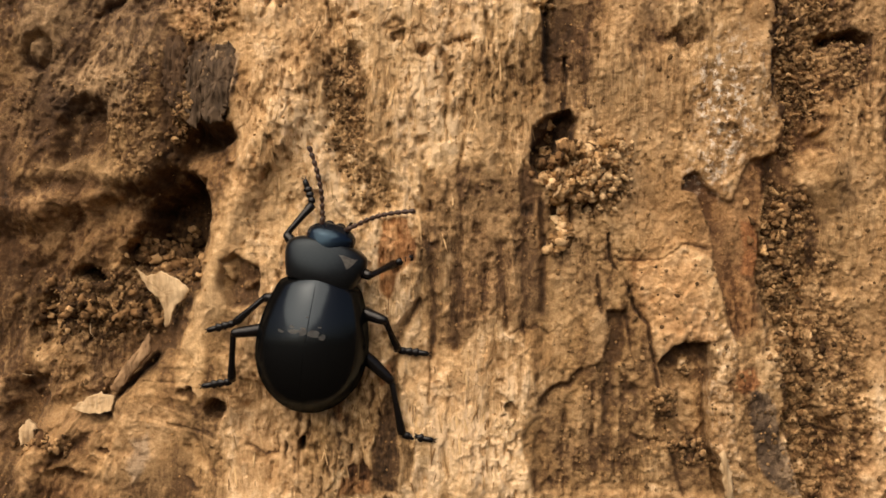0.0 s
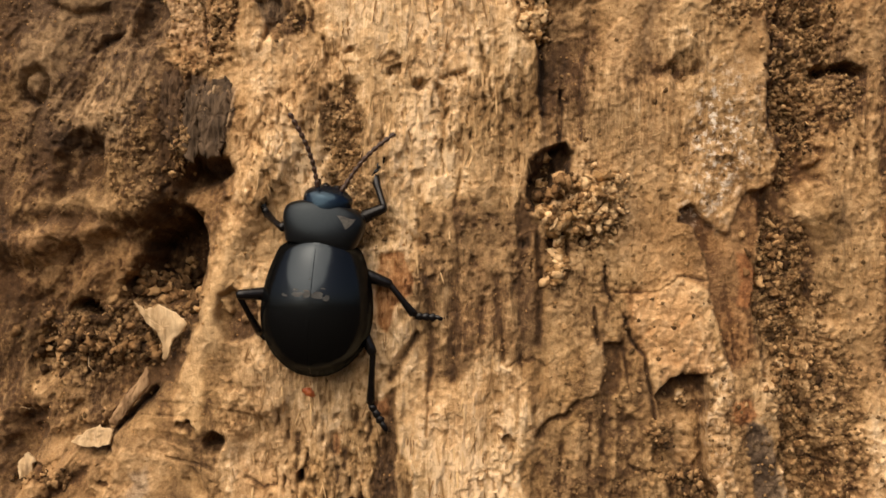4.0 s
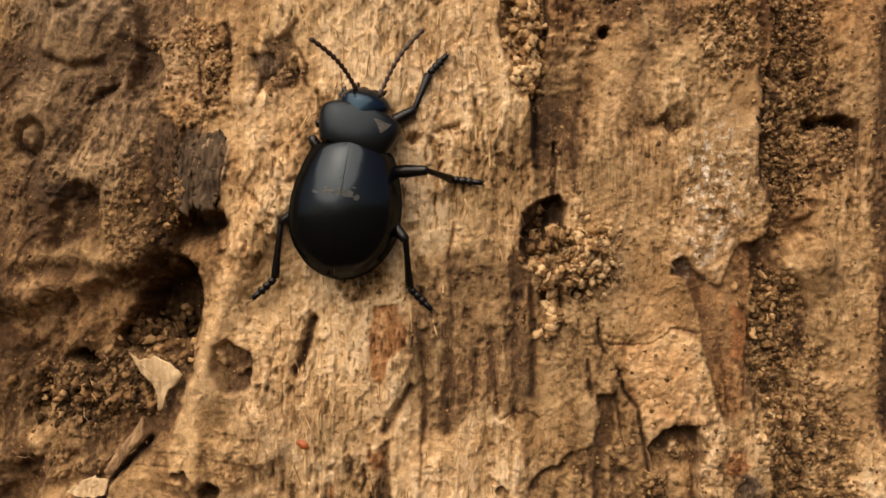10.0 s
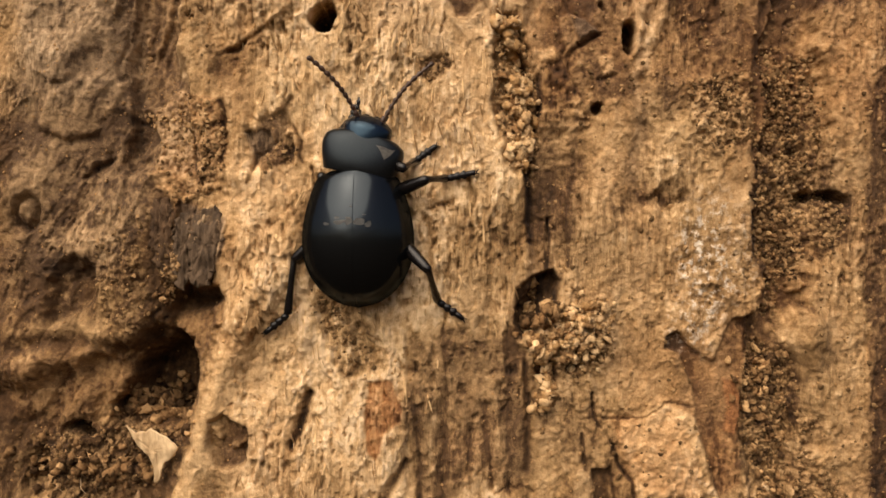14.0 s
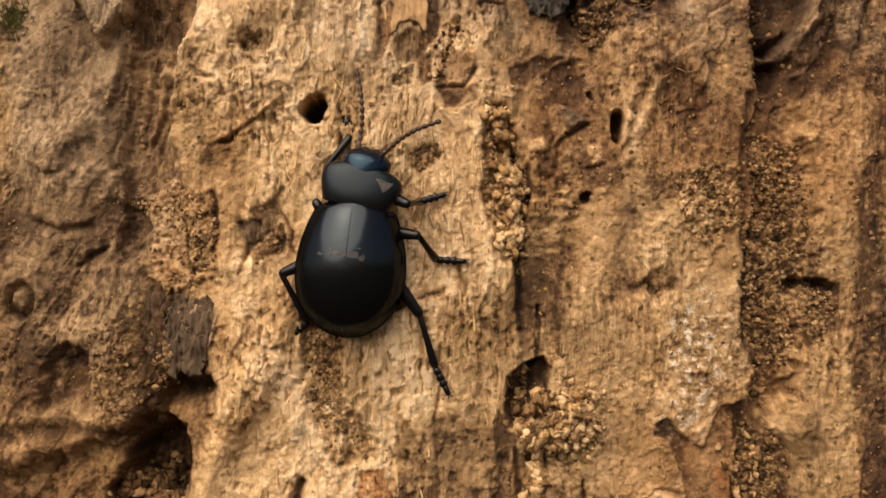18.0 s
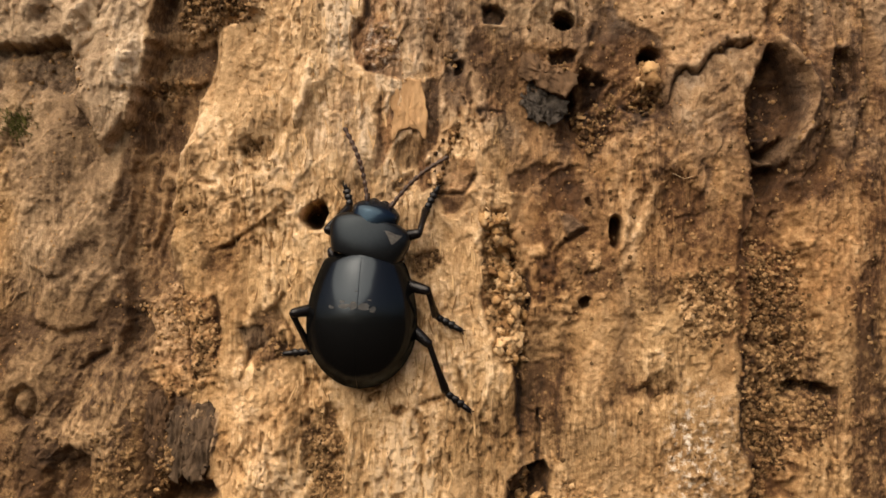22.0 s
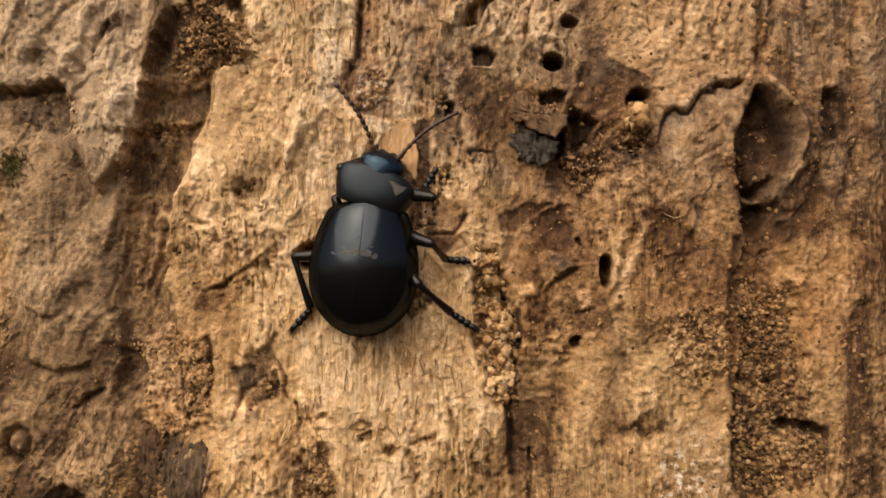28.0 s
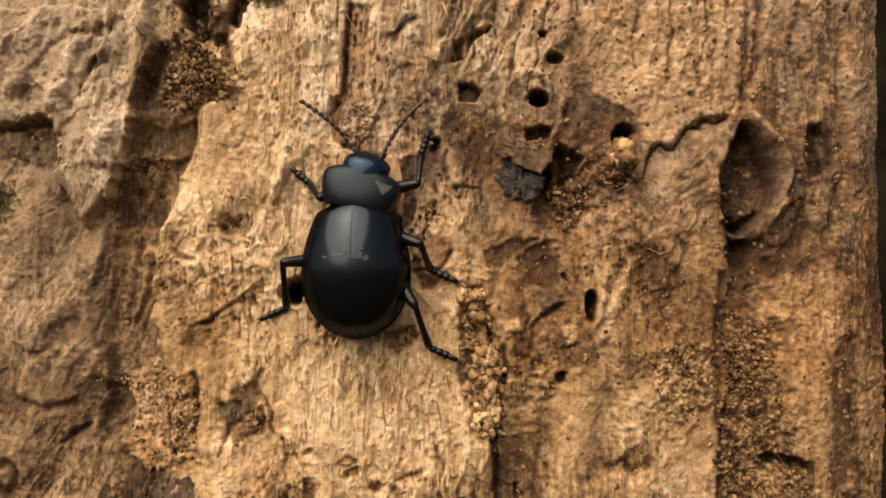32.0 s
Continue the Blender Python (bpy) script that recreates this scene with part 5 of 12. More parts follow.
area([(-20.5, 62.9), (-17.2, 63.4), (-13.9, 61.1), (-13.2, 59.2), (-16.6, 58.4), (-19.4, 58.2), (-20.6, 60.1)], 0.33, 0.6, 0.6, gran=1.0, tone=0.42)
groove([(-8.0, 54.8), (-8.6, 51.2), (-9.4, 48.7)], 0.5, 0.25, 0.3, tone=0.90)
groove([(-7.5, 50.6), (-8.3, 47.9), (-9.5, 45.3)], 0.35, 0.20, 0.3, tone=0.84)
groove([(-10.0, 48.7), (-10.5, 47.9)], 0.25, -0.30, 0.3, tone=0.30)
area([(-12.8, 61.7), (-9.5, 63.8), (-8.9, 60.0), (-12.2, 56.7)], 0.13, 1.0, 0.8, tone=0.76)
area([(-18.3, 51.8), (-12.2, 56.2), (-9.4, 52.8), (-11.0, 45.2), (-18.8, 44.1)], 0.07, 1.6, 0.9, tone=0.68)
blob((-13.5, 46.0), 1.4, 0.8, -0.4, tone=0.49)
# the brown seam, swirled scrap and orange-tan face
area([(-2.2, 67.1), (-0.5, 67.0), (-0.9, 63.7), (-1.2, 59.9), (-0.5, 57.7), (0.6, 55.0), (0.6, 52.3), (-1.2, 52.9), (-2.4, 53.3), (-3.6, 53.9), (-4.2, 56.6), (-3.1, 58.8), (-2.5, 63.8)], -0.26, 0.35, 0.25, tone=0.49, red=0.5)
groove([(-2.4, 63.8), (-2.9, 58.8), (-3.9, 56.6)], 0.2, -0.40, 0.2, tone=0.16)
groove([(-1.7, 64.9), (-1.7, 58.8)], 0.14, -0.20, 0.2, tone=0.30)
area([(-2.7, 57.5), (-1.2, 58.0), (0.0, 56.1), (0.0, 53.9), (-1.7, 53.1), (-2.7, 55.0)], 0.20, 0.4, 0.3, tone=0.49, grey=0.6)
groove([(-2.2, 53.9), (-1.5, 56.1), (-1.7, 57.2)], 0.13, -0.20, 0.4, tone=0.25)
groove([(-1.2, 53.9), (-0.8, 55.8), (-1.2, 57.2)], 0.13, -0.20, 0.4, tone=0.25)
groove([(-2.7, 53.6), (-1.2, 53.6), (0.0, 54.3)], 0.2, -0.35, 0.3, tone=0.16)
area([(-0.4, 63.7), (1.5, 65.9), (4.8, 65.9), (5.9, 62.0), (6.4, 56.6), (3.7, 54.4), (1.5, 55.0), (0.0, 57.2), (-0.6, 60.4)], 0.07, 1.0, 0.6, tone=0.64, red=0.22)
groove([(1.8, 64.0), (3.2, 65.2), (4.0, 65.6)], 0.2, -0.30, 0.3, tone=0.32)
area([(4.4, 54.7), (5.8, 55.7), (6.0, 53.8), (4.8, 52.6)], -0.26, 0.5, 0.5, gran=0.9, tone=0.44)
blob((6.4, 53.6), 0.6, 0.8, -1.2, tone=0.18, red=0.3)
area([(4.8, 53.3), (7.0, 53.8), (7.5, 51.1), (5.9, 48.4), (4.5, 50.6)], -0.20, 0.8, 0.6, tone=0.47, red=0.25)
# grey wood round the flight holes, whose inner dark is painted in
area([(6.5, 66.9), (19.7, 66.8), (20.0, 59.1), (18.3, 54.3), (15.7, 55.9), (12.4, 56.5), (10.3, 60.9), (7.0, 60.9)], 0.00, 1.4, 0.7, tone=0.56, grey=0.45)
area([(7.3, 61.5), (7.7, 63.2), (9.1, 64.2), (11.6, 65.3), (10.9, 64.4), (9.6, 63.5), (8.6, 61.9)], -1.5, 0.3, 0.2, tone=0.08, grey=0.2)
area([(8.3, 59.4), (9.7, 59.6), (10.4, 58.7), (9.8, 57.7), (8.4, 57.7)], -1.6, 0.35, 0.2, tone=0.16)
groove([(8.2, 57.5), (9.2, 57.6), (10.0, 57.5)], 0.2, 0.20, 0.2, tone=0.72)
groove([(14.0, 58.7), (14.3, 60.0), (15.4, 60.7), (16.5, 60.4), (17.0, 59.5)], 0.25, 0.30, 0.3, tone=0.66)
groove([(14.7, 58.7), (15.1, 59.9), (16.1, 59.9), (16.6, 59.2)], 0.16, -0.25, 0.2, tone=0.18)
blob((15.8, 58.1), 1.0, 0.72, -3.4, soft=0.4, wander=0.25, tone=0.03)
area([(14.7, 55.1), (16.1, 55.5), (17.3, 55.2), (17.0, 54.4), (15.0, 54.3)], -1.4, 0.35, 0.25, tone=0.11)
blob((17.7, 62.2), 0.75, 0.55, -1.4, soft=0.5, wander=0.3, tone=0.18)
blob((16.4, 64.5), 0.4, 0.3, -1.4, soft=0.5, wander=0.2, tone=0.03)
groove([(13.5, 61.4), (13.0, 59.8)], 0.25, -0.50, 0.3, tone=0.11)
groove([(18.9, 58.1), (18.5, 56.4)], 0.3, -0.45, 0.3, tone=0.18)
for x in range(9):
    groove([(7.4 + 1.15 * x, 67.5), (8.0 + 1.05 * x, 64.5 - 0.25 * x), (7.0 + 0.95 * x, 61.6 - 0.2 * x)], 0.13 + 0.05 * (x % 2), (-0.35, 0.25)[x % 2], 0.8, tone=(0.36, 0.68)[x % 2])
# plates, dark recess, plugged hole; the dark of both hollows is painted in
area([(10.7, 54.6), (12.7, 55.3), (15.6, 54.0), (17.0, 53.2), (16.1, 51.9), (12.4, 52.2), (11.6, 53.0)], 0.20, 0.4, 0.3, tone=0.40, red=0.10)
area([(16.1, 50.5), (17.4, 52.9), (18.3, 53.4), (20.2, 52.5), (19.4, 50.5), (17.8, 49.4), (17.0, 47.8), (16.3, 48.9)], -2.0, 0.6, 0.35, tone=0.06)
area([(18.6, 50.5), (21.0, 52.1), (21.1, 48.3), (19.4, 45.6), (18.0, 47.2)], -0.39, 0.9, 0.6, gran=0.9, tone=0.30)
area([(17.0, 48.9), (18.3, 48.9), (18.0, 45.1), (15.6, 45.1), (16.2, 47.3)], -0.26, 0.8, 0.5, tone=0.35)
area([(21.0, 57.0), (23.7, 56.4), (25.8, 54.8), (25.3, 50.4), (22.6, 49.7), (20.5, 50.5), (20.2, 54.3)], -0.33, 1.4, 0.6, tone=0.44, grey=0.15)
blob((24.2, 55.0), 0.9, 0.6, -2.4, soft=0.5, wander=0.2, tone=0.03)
blob((23.9, 50.6), 1.3, 0.7, -0.6, gran=0.9, tone=0.20)
groove([(21.8, 49.9), (23.7, 49.1), (25.3, 49.6)], 0.3, -0.45, 0.3, tone=0.13)
area([(20.0, 66.8), (35.5, 66.6), (35.4, 56.9), (33.8, 56.2), (32.0, 56.3), (31.2, 55.9), (29.7, 55.1), (28.9, 53.3), (26.9, 53.5), (25.8, 53.9), (25.1, 56.4), (21.0, 58.6)], 0.33, 0.35, 0.35, tone=0.64, grey=0.28)
area([(26.9, 52.3), (30.1, 54.2), (33.8, 55.0), (33.8, 51.5), (31.7, 48.8), (27.4, 47.7)], 0.07, 0.8, 0.7, tone=0.60)
for x in range(6):
    groove([(25.5 + 1.6 * x, 68.0), (25.6 + 1.6 * x, 63.5), (25.2 + 1.5 * x, 60.5 - 0.5 * (x % 3))], 0.15 + 0.05 * (x % 2), (-0.4, 0.25)[x % 2], 0.7, tone=(0.42, 0.70)[x % 2])
groove([(36.0, 63.3), (35.6, 60.1), (35.2, 56.8)], 0.25, -0.35, 0.3, tone=0.30)
groove([(38.4, 61.1), (38.9, 57.9), (38.6, 54.7)], 0.2, -0.25, 0.3, tone=0.37)
# the hollow knots: grey wood inside, with their shade painted over it
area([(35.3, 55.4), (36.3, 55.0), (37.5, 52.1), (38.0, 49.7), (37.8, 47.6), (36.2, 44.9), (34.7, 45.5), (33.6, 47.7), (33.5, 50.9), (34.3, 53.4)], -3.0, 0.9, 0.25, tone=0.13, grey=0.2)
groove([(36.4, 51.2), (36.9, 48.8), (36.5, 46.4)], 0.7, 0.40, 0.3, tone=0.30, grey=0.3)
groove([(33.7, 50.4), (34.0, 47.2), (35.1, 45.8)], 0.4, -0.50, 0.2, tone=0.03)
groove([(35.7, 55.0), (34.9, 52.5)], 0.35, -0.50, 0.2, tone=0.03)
area([(36.1, 45.8), (37.6, 47.2), (38.1, 46.1), (36.6, 44.4), (35.6, 44.6)], 0.20, 0.4, 0.3, tone=0.44, grey=0.5)
groove([(36.5, 55.5), (38.3, 53.6), (39.1, 50.9), (39.0, 49.3)], 0.5, 0.35, 0.3, tone=0.60, grey=0.4)
groove([(38.9, 54.9), (39.5, 52.5), (39.7, 50.4), (39.0, 48.2)], 0.2, -0.30, 0.3, tone=0.30)
area([(41.3, 55.1), (42.6, 55.3), (43.4, 54.2), (43.8, 52.4), (43.0, 50.8), (41.7, 50.3), (41.1, 52.1)], -1.8, 0.7, 0.25, tone=0.13, grey=0.25)
groove([(42.8, 54.1), (43.2, 52.5)], 0.4, 0.35, 0.2, tone=0.40, grey=0.5)
area([(43.8, 53.0), (45.2, 53.0), (45.6, 50.3), (44.1, 49.8)], 0.33, 0.6, 0.5, tone=0.64)
groove([(43.3, 63.2), (42.9, 60.5), (42.4, 56.2)], 0.6, -0.40, 0.4, tone=0.37, red=0.2)
groove([(45.8, 66.4), (45.5, 60.0), (45.9, 53.0), (45.6, 45.0)], 0.7, -0.20, 0.4, tone=0.47, red=0.25)
groove([(40.3, 63.3), (40.5, 58.4)], 0.25, -0.30, 0.3, tone=0.37)
# long pale ridges of the proud middle
groove([(-13.0, 18.7), (-14.3, 12.9), (-16.9, 5.4), (-19.8, -2.0)], 1.5, 0.55, 0.5, tone=0.72)
groove([(-9.3, 21.3), (-11.6, 14.5), (-14.0, 10.2)], 1.0, 0.50, 0.5, tone=0.74)
groove([(-4.3, 25.5), (-3.7, 18.7), (-3.1, 13.5)], 0.9, 0.40, 0.5, tone=0.76)
groove([(-10.1, 22.5), (-12.0, 17.1), (-14.4, 12.3)], 1.2, 0.60, 0.5, tone=0.80)
groove([(-15.0, 36.5), (-15.5, 31.1), (-16.0, 24.6)], 0.9, 0.45, 0.5, tone=0.70)
groove([(-8.6, 51.5), (-9.6, 47.7), (-11.0, 44.5)], 0.7, 0.45, 0.4, tone=0.82)
groove([(19.8, 30.1), (19.3, 22.7), (20.1, 15.2)], 2.0, 0.35, 0.5, tone=0.64)
groove([(-36.8, 22.4), (-32.9, 28.3), (-29.7, 34.8)], 1.6, 0.40, 0.6, tone=0.49)
# broad differences of shade
toned([(-30.9, 26.5), (-17.0, 26.5), (-17.5, 23.4), (-20.7, 20.7), (-25.0, 19.7), (-24.9, 10.1), (-30.3, 10.1)], -0.06)
toned([(14.6, 26.6), (23.4, 26.7), (23.5, 18.9), (14.7, 18.8)], -0.06)
toned([(24.0, 19.9), (31.8, 20.0), (31.9, 11.6), (29.4, 8.0), (25.2, 10.5)], 0.10)
toned([(35.4, 18.9), (44.1, 19.0), (44.4, 3.9), (35.7, 3.9)], -0.06)
toned([(3.7, 10.9), (12.7, 11.0), (12.9, -4.8), (3.9, -4.9)], -0.06)
toned([(27.4, 3.8), (32.6, 3.8), (32.7, -4.6), (28.6, -4.6)], -0.07)
toned([(38.0, -9.7), (44.6, -6.5), (44.8, -19.2), (38.2, -19.3)], 0.10)
toned([(-29.7, -12.9), (-15.7, -11.6), (-15.7, -20.3), (-29.7, -20.5)], 0.11)
toned([(-0.8, -8.2), (9.7, -8.0), (9.9, -19.8), (-0.7, -20.0)], 0.07)
toned([(-38.4, -5.5), (-29.2, -5.4), (-33.0, -14.0), (-38.4, -14.1)], 0.05)
toned([(4.5, 58.1), (25.4, 58.0), (24.1, 50.5), (16.1, 47.3), (4.5, 50.0)], -0.09)
toned([(35.8, 57.9), (46.0, 57.9), (46.0, 42.0), (36.2, 42.0)], -0.09)
toned([(25.7, 42.0), (35.8, 42.0), (35.8, 35.1), (25.7, 35.1)], -0.06)
toned([(4.5, 42.0), (16.1, 44.7), (16.1, 35.0), (4.6, 35.0)], -0.04)
toned([(25.4, 34.5), (33.0, 34.5), (33.0, 28.2), (25.5, 28.1)], 0.08)
toned([(-28.1, 20.3), (-16.1, 19.3), (-17.2, 10.6), (-28.1, 10.5)], -0.08)
toned([(-16.1, 18.5), (4.6, 18.7), (4.6, 10.8), (-16.1, 10.6)], 0.06)
toned([(-27.5, 58.3), (-16.7, 58.2), (-16.7, 42.0), (-27.4, 43.1)], 0.05)
area([(10.7, 58.1), (46.0, 57.9), (46.0, 42.0), (32.0, 35.1), (10.8, 35.6)], 0.00, 3.0, 0.9, red=0.26)
toned([(6.1, 67.0), (20.6, 66.8), (20.5, 59.7), (6.1, 59.8)], 0.09)
toned([(38.0, 50.9), (47.9, 50.8), (47.8, 42.8), (37.9, 42.8)], 0.09)
toned([(27.3, 59.1), (48.0, 58.9), (47.9, 50.8), (39.1, 50.9), (27.2, 54.2)], 0.05)
toned([(-4.6, 67.1), (6.1, 67.0), (6.1, 59.3), (-4.6, 59.4)], 0.05)
toned([(-20.5, 51.3), (-6.1, 51.2), (-6.1, 42.9), (-20.4, 43.0)], 0.05)
toned([(-26.4, 67.4), (-15.4, 67.2), (-15.4, 59.5), (-26.3, 59.6)], -0.03)
toned([(-26.1, 57.4), (-15.4, 58.9), (-15.4, 51.0), (-26.1, 51.1)], 0.05)
toned([(38.2, 64.4), (41.3, 63.2), (40.7, 56.8), (37.6, 57.4)], 0.04)
toned([(-17.4, -5.2), (-1.4, -5.0), (-1.3, -20.0), (-17.3, -20.3)], -0.05)
toned([(34.7, 1.8), (44.3, 5.0), (44.6, -6.5), (35.9, -6.6)], -0.04)
# the trunk's rounding away at its far edge, painted as a dark strip
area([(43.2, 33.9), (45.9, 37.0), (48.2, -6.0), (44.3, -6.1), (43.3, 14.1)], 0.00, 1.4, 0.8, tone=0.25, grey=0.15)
toned([(-16.6, 32.1), (-8.0, 32.2), (-7.9, 16.7), (-16.5, 16.7)], -0.06)
toned([(14.1, 40.1), (24.4, 40.1), (24.5, 33.3), (14.2, 33.3)], 0.08)
toned([(-38.2, 10.0), (-27.9, 10.1), (-27.9, 0.4), (-38.3, 0.2)], 0.06)
toned([(0.3, 59.3), (9.0, 59.2), (10.0, 46.2), (0.3, 46.3)], -0.08)
area([(0.3, 58.8), (9.0, 58.7), (9.0, 46.2), (0.8, 46.2)], 0.00, 2.5, 0.9, red=0.22)
# the flank is duller and more even in colour
area([(-37.9, 52.6), (-30.2, 52.6), (-28.0, 41.8), (-24.7, 30.0), (-24.2, 22.4), (-28.0, 14.8), (-37.8, 14.8)], 0.00, 3.0, 0.9, grey=0.30, red=0.03)
# the bored mouth gapes wider, its dark painted in; smooth brown bast beside the upper seam; a torn plate with the gap
# behind it painted dark
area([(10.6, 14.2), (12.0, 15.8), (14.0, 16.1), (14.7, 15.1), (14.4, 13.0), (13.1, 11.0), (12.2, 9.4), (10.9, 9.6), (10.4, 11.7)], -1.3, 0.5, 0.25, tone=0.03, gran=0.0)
area([(-2.0, 67.1), (0.1, 67.0), (-0.5, 63.7), (-0.6, 60.4), (-1.5, 58.0), (-2.9, 58.3), (-2.7, 62.7)], -0.20, 0.4, 0.3, tone=0.46, red=0.42, gran=0.0)
groove([(-2.1, 67.1), (-2.6, 63.2), (-3.0, 58.8)], 0.28, -0.60, 0.2, tone=0.06)
groove([(-1.1, 66.5), (-1.2, 63.2), (-1.3, 59.4)], 0.3, 0.15, 0.3, tone=0.54, red=0.45)
area([(-4.0, 58.2), (-2.8, 58.7), (-3.2, 55.1), (-3.9, 55.5)], -0.33, 0.5, 0.3, tone=0.35, red=0.35)
area([(0.6, 63.3), (4.9, 64.0), (5.8, 60.9), (5.4, 58.2), (1.8, 58.0), (0.2, 60.2)], 0.13, 1.6, 0.8, tone=0.61, red=0.42, gran=0.0)
groove([(2.2, 63.7), (2.9, 64.8), (4.0, 65.6)], 0.4, -0.50, 0.4, tone=0.23)
area([(-2.7, 57.5), (-0.9, 58.0), (0.7, 56.1), (0.5, 53.9), (-1.7, 53.6), (-2.9, 55.3)], 0.07, 0.8, 0.6, tone=0.49, grey=0.4, gran=0.5, pale=0.5)
groove([(6.5, 63.7), (7.3, 65.4), (7.8, 67.5)], 0.25, -0.35, 0.4, tone=0.30)
groove([(7.2, 63.9), (8.1, 65.6), (8.6, 67.5)], 0.25, -0.35, 0.4, tone=0.30)
groove([(8.1, 64.1), (9.0, 65.9), (9.5, 67.5)], 0.25, -0.35, 0.4, tone=0.30)
groove([(9.0, 64.4), (9.9, 66.1), (10.4, 67.4)], 0.25, -0.35, 0.4, tone=0.30)
groove([(9.8, 64.6), (10.7, 66.3), (11.2, 67.4)], 0.25, -0.35, 0.4, tone=0.30)
groove([(6.0, 64.2), (7.0, 65.6), (7.4, 66.9)], 0.3, 0.20, 0.3, tone=0.70, grey=0.3)
area([(16.6, 51.0), (18.0, 53.7), (18.6, 52.1), (18.4, 49.4), (17.8, 46.4), (15.3, 46.6), (15.9, 48.3)], -1.3, 0.8, 0.5, tone=0.25, red=0.28, gran=0.0)
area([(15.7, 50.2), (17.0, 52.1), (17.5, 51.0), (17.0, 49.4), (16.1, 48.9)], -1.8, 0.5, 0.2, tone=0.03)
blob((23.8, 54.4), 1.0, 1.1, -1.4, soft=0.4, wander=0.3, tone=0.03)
area([(22.1, 51.8), (25.3, 52.1), (25.7, 50.4), (24.2, 49.1), (22.3, 49.8)], -0.33, 0.9, 0.6, tone=0.28, gran=0.6)
area([(-37.5, 67.5), (-22.7, 67.3), (-21.7, 60.7), (-23.8, 53.5), (-27.1, 45.3), (-37.2, 44.2)], 0.00, 2.5, 0.9, grey=0.62)
area([(-37.3, 52.5), (-31.1, 51.9), (-26.6, 45.2), (-27.0, 32.1), (-37.1, 32.1)], 0.00, 4.0, 0.9, grey=0.45)
area([(-21.0, 63.4), (-18.9, 64.8), (-16.5, 63.9), (-13.9, 61.4), (-13.2, 59.2), (-15.2, 58.1), (-16.6, 59.0), (-17.7, 57.0), (-20.5, 56.8), (-21.1, 60.1)], 0.59, 0.7, 0.9, gran=1.0, tone=0.46, grey=0.3)
area([(-22.7, 65.7), (-21.7, 65.9), (-21.4, 62.9), (-22.2, 60.4), (-23.1, 61.2), (-22.9, 63.5)], 0.33, 0.4, 0.3, tone=0.52, grey=0.7)
groove([(-21.5, 64.5), (-21.5, 62.0), (-22.1, 59.8), (-22.6, 57.2)], 0.35, -0.35, 0.3, tone=0.23)
groove([(-31.2, 64.0), (-29.5, 64.9), (-28.5, 65.3)], 0.4, -0.20, 0.5, tone=0.37, grey=0.5)
groove([(-28.8, 59.1), (-28.1, 60.7), (-27.1, 62.3)], 0.25, -0.35, 0.3, tone=0.30, grey=0.5)
groove([(-25.3, 62.9), (-26.1, 60.2), (-26.9, 57.9)], 0.3, 0.25, 0.4, tone=0.74, grey=0.7)
groove([(-22.6, 57.2), (-23.9, 56.0), (-24.7, 53.2), (-25.4, 50.8), (-26.3, 48.7)], 0.3, 0.25, 0.3, tone=0.72, grey=0.5)
area([(-24.1, 55.8), (-18.0, 56.2), (-18.4, 53.7), (-24.6, 53.5)], 0.00, 0.8, 0.5, tone=0.37, gran=0.0, grey=0.4)
groove([(-18.0, 56.2), (-18.8, 52.8), (-20.5, 48.0), (-21.7, 45.0)], 0.25, -0.25, 0.3, tone=0.30)
toned([(6.1, 56.6), (48.0, 58.3), (47.8, 42.3), (6.1, 42.4)], -0.045)
toned([(-2.3, 43.8), (45.8, 43.9), (45.9, 32.8), (-0.1, 30.4)], -0.045)
toned([(-38.2, 54.1), (-30.0, 54.1), (-29.9, 41.7), (-38.1, 41.6)], -0.03)
# dark strips beside the arched scrap, the bored hole's depth with its dark painted in
groove([(-1.2, 51.1), (-1.5, 49.0), (-1.6, 44.3)], 0.45, -0.20, 0.3, tone=0.40, red=0.25)
groove([(3.3, 51.1), (3.7, 48.4), (3.5, 46.3)], 0.45, -0.20, 0.3, tone=0.37, red=0.25)
area([(-0.5, 46.0), (1.9, 47.6), (2.8, 46.3), (2.1, 44.0), (0.3, 44.0)], -0.26, 0.6, 0.4, tone=0.56, grey=0.25)
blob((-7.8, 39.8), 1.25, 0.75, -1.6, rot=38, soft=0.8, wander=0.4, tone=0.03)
# the gap beside the clump is shallow; its shade and the ledge's are soft painted tones
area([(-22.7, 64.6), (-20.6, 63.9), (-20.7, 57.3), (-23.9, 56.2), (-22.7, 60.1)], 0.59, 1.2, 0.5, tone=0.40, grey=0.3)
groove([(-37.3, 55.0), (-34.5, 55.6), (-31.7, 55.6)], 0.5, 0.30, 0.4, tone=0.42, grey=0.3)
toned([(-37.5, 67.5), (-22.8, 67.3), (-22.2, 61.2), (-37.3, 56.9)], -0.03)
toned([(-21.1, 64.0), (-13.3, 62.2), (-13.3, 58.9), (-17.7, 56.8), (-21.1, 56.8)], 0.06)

# rusty plate above the cracks, crumbs beyond the channel
area([(19.7, 2.5), (23.2, 2.9), (26.7, 1.8), (27.6, -2.9), (27.6, -5.2), (24.0, -6.1), (22.3, -3.0), (20.2, 0.1)], 0.00, 1.2, 0.8, red=0.38)
area([(34.8, -2.7), (38.4, -0.6), (41.1, -4.7), (42.0, -13.1), (40.4, -19.5), (35.7, -19.7), (36.1, -12.2)], -0.07, 2.0, 1.0, gran=0.9, tone=0.44)
toned([(32.1, 3.4), (35.7, 3.5), (37.0, -6.9), (36.8, -19.6), (35.2, -19.7), (33.3, -7.0)], 0.06)
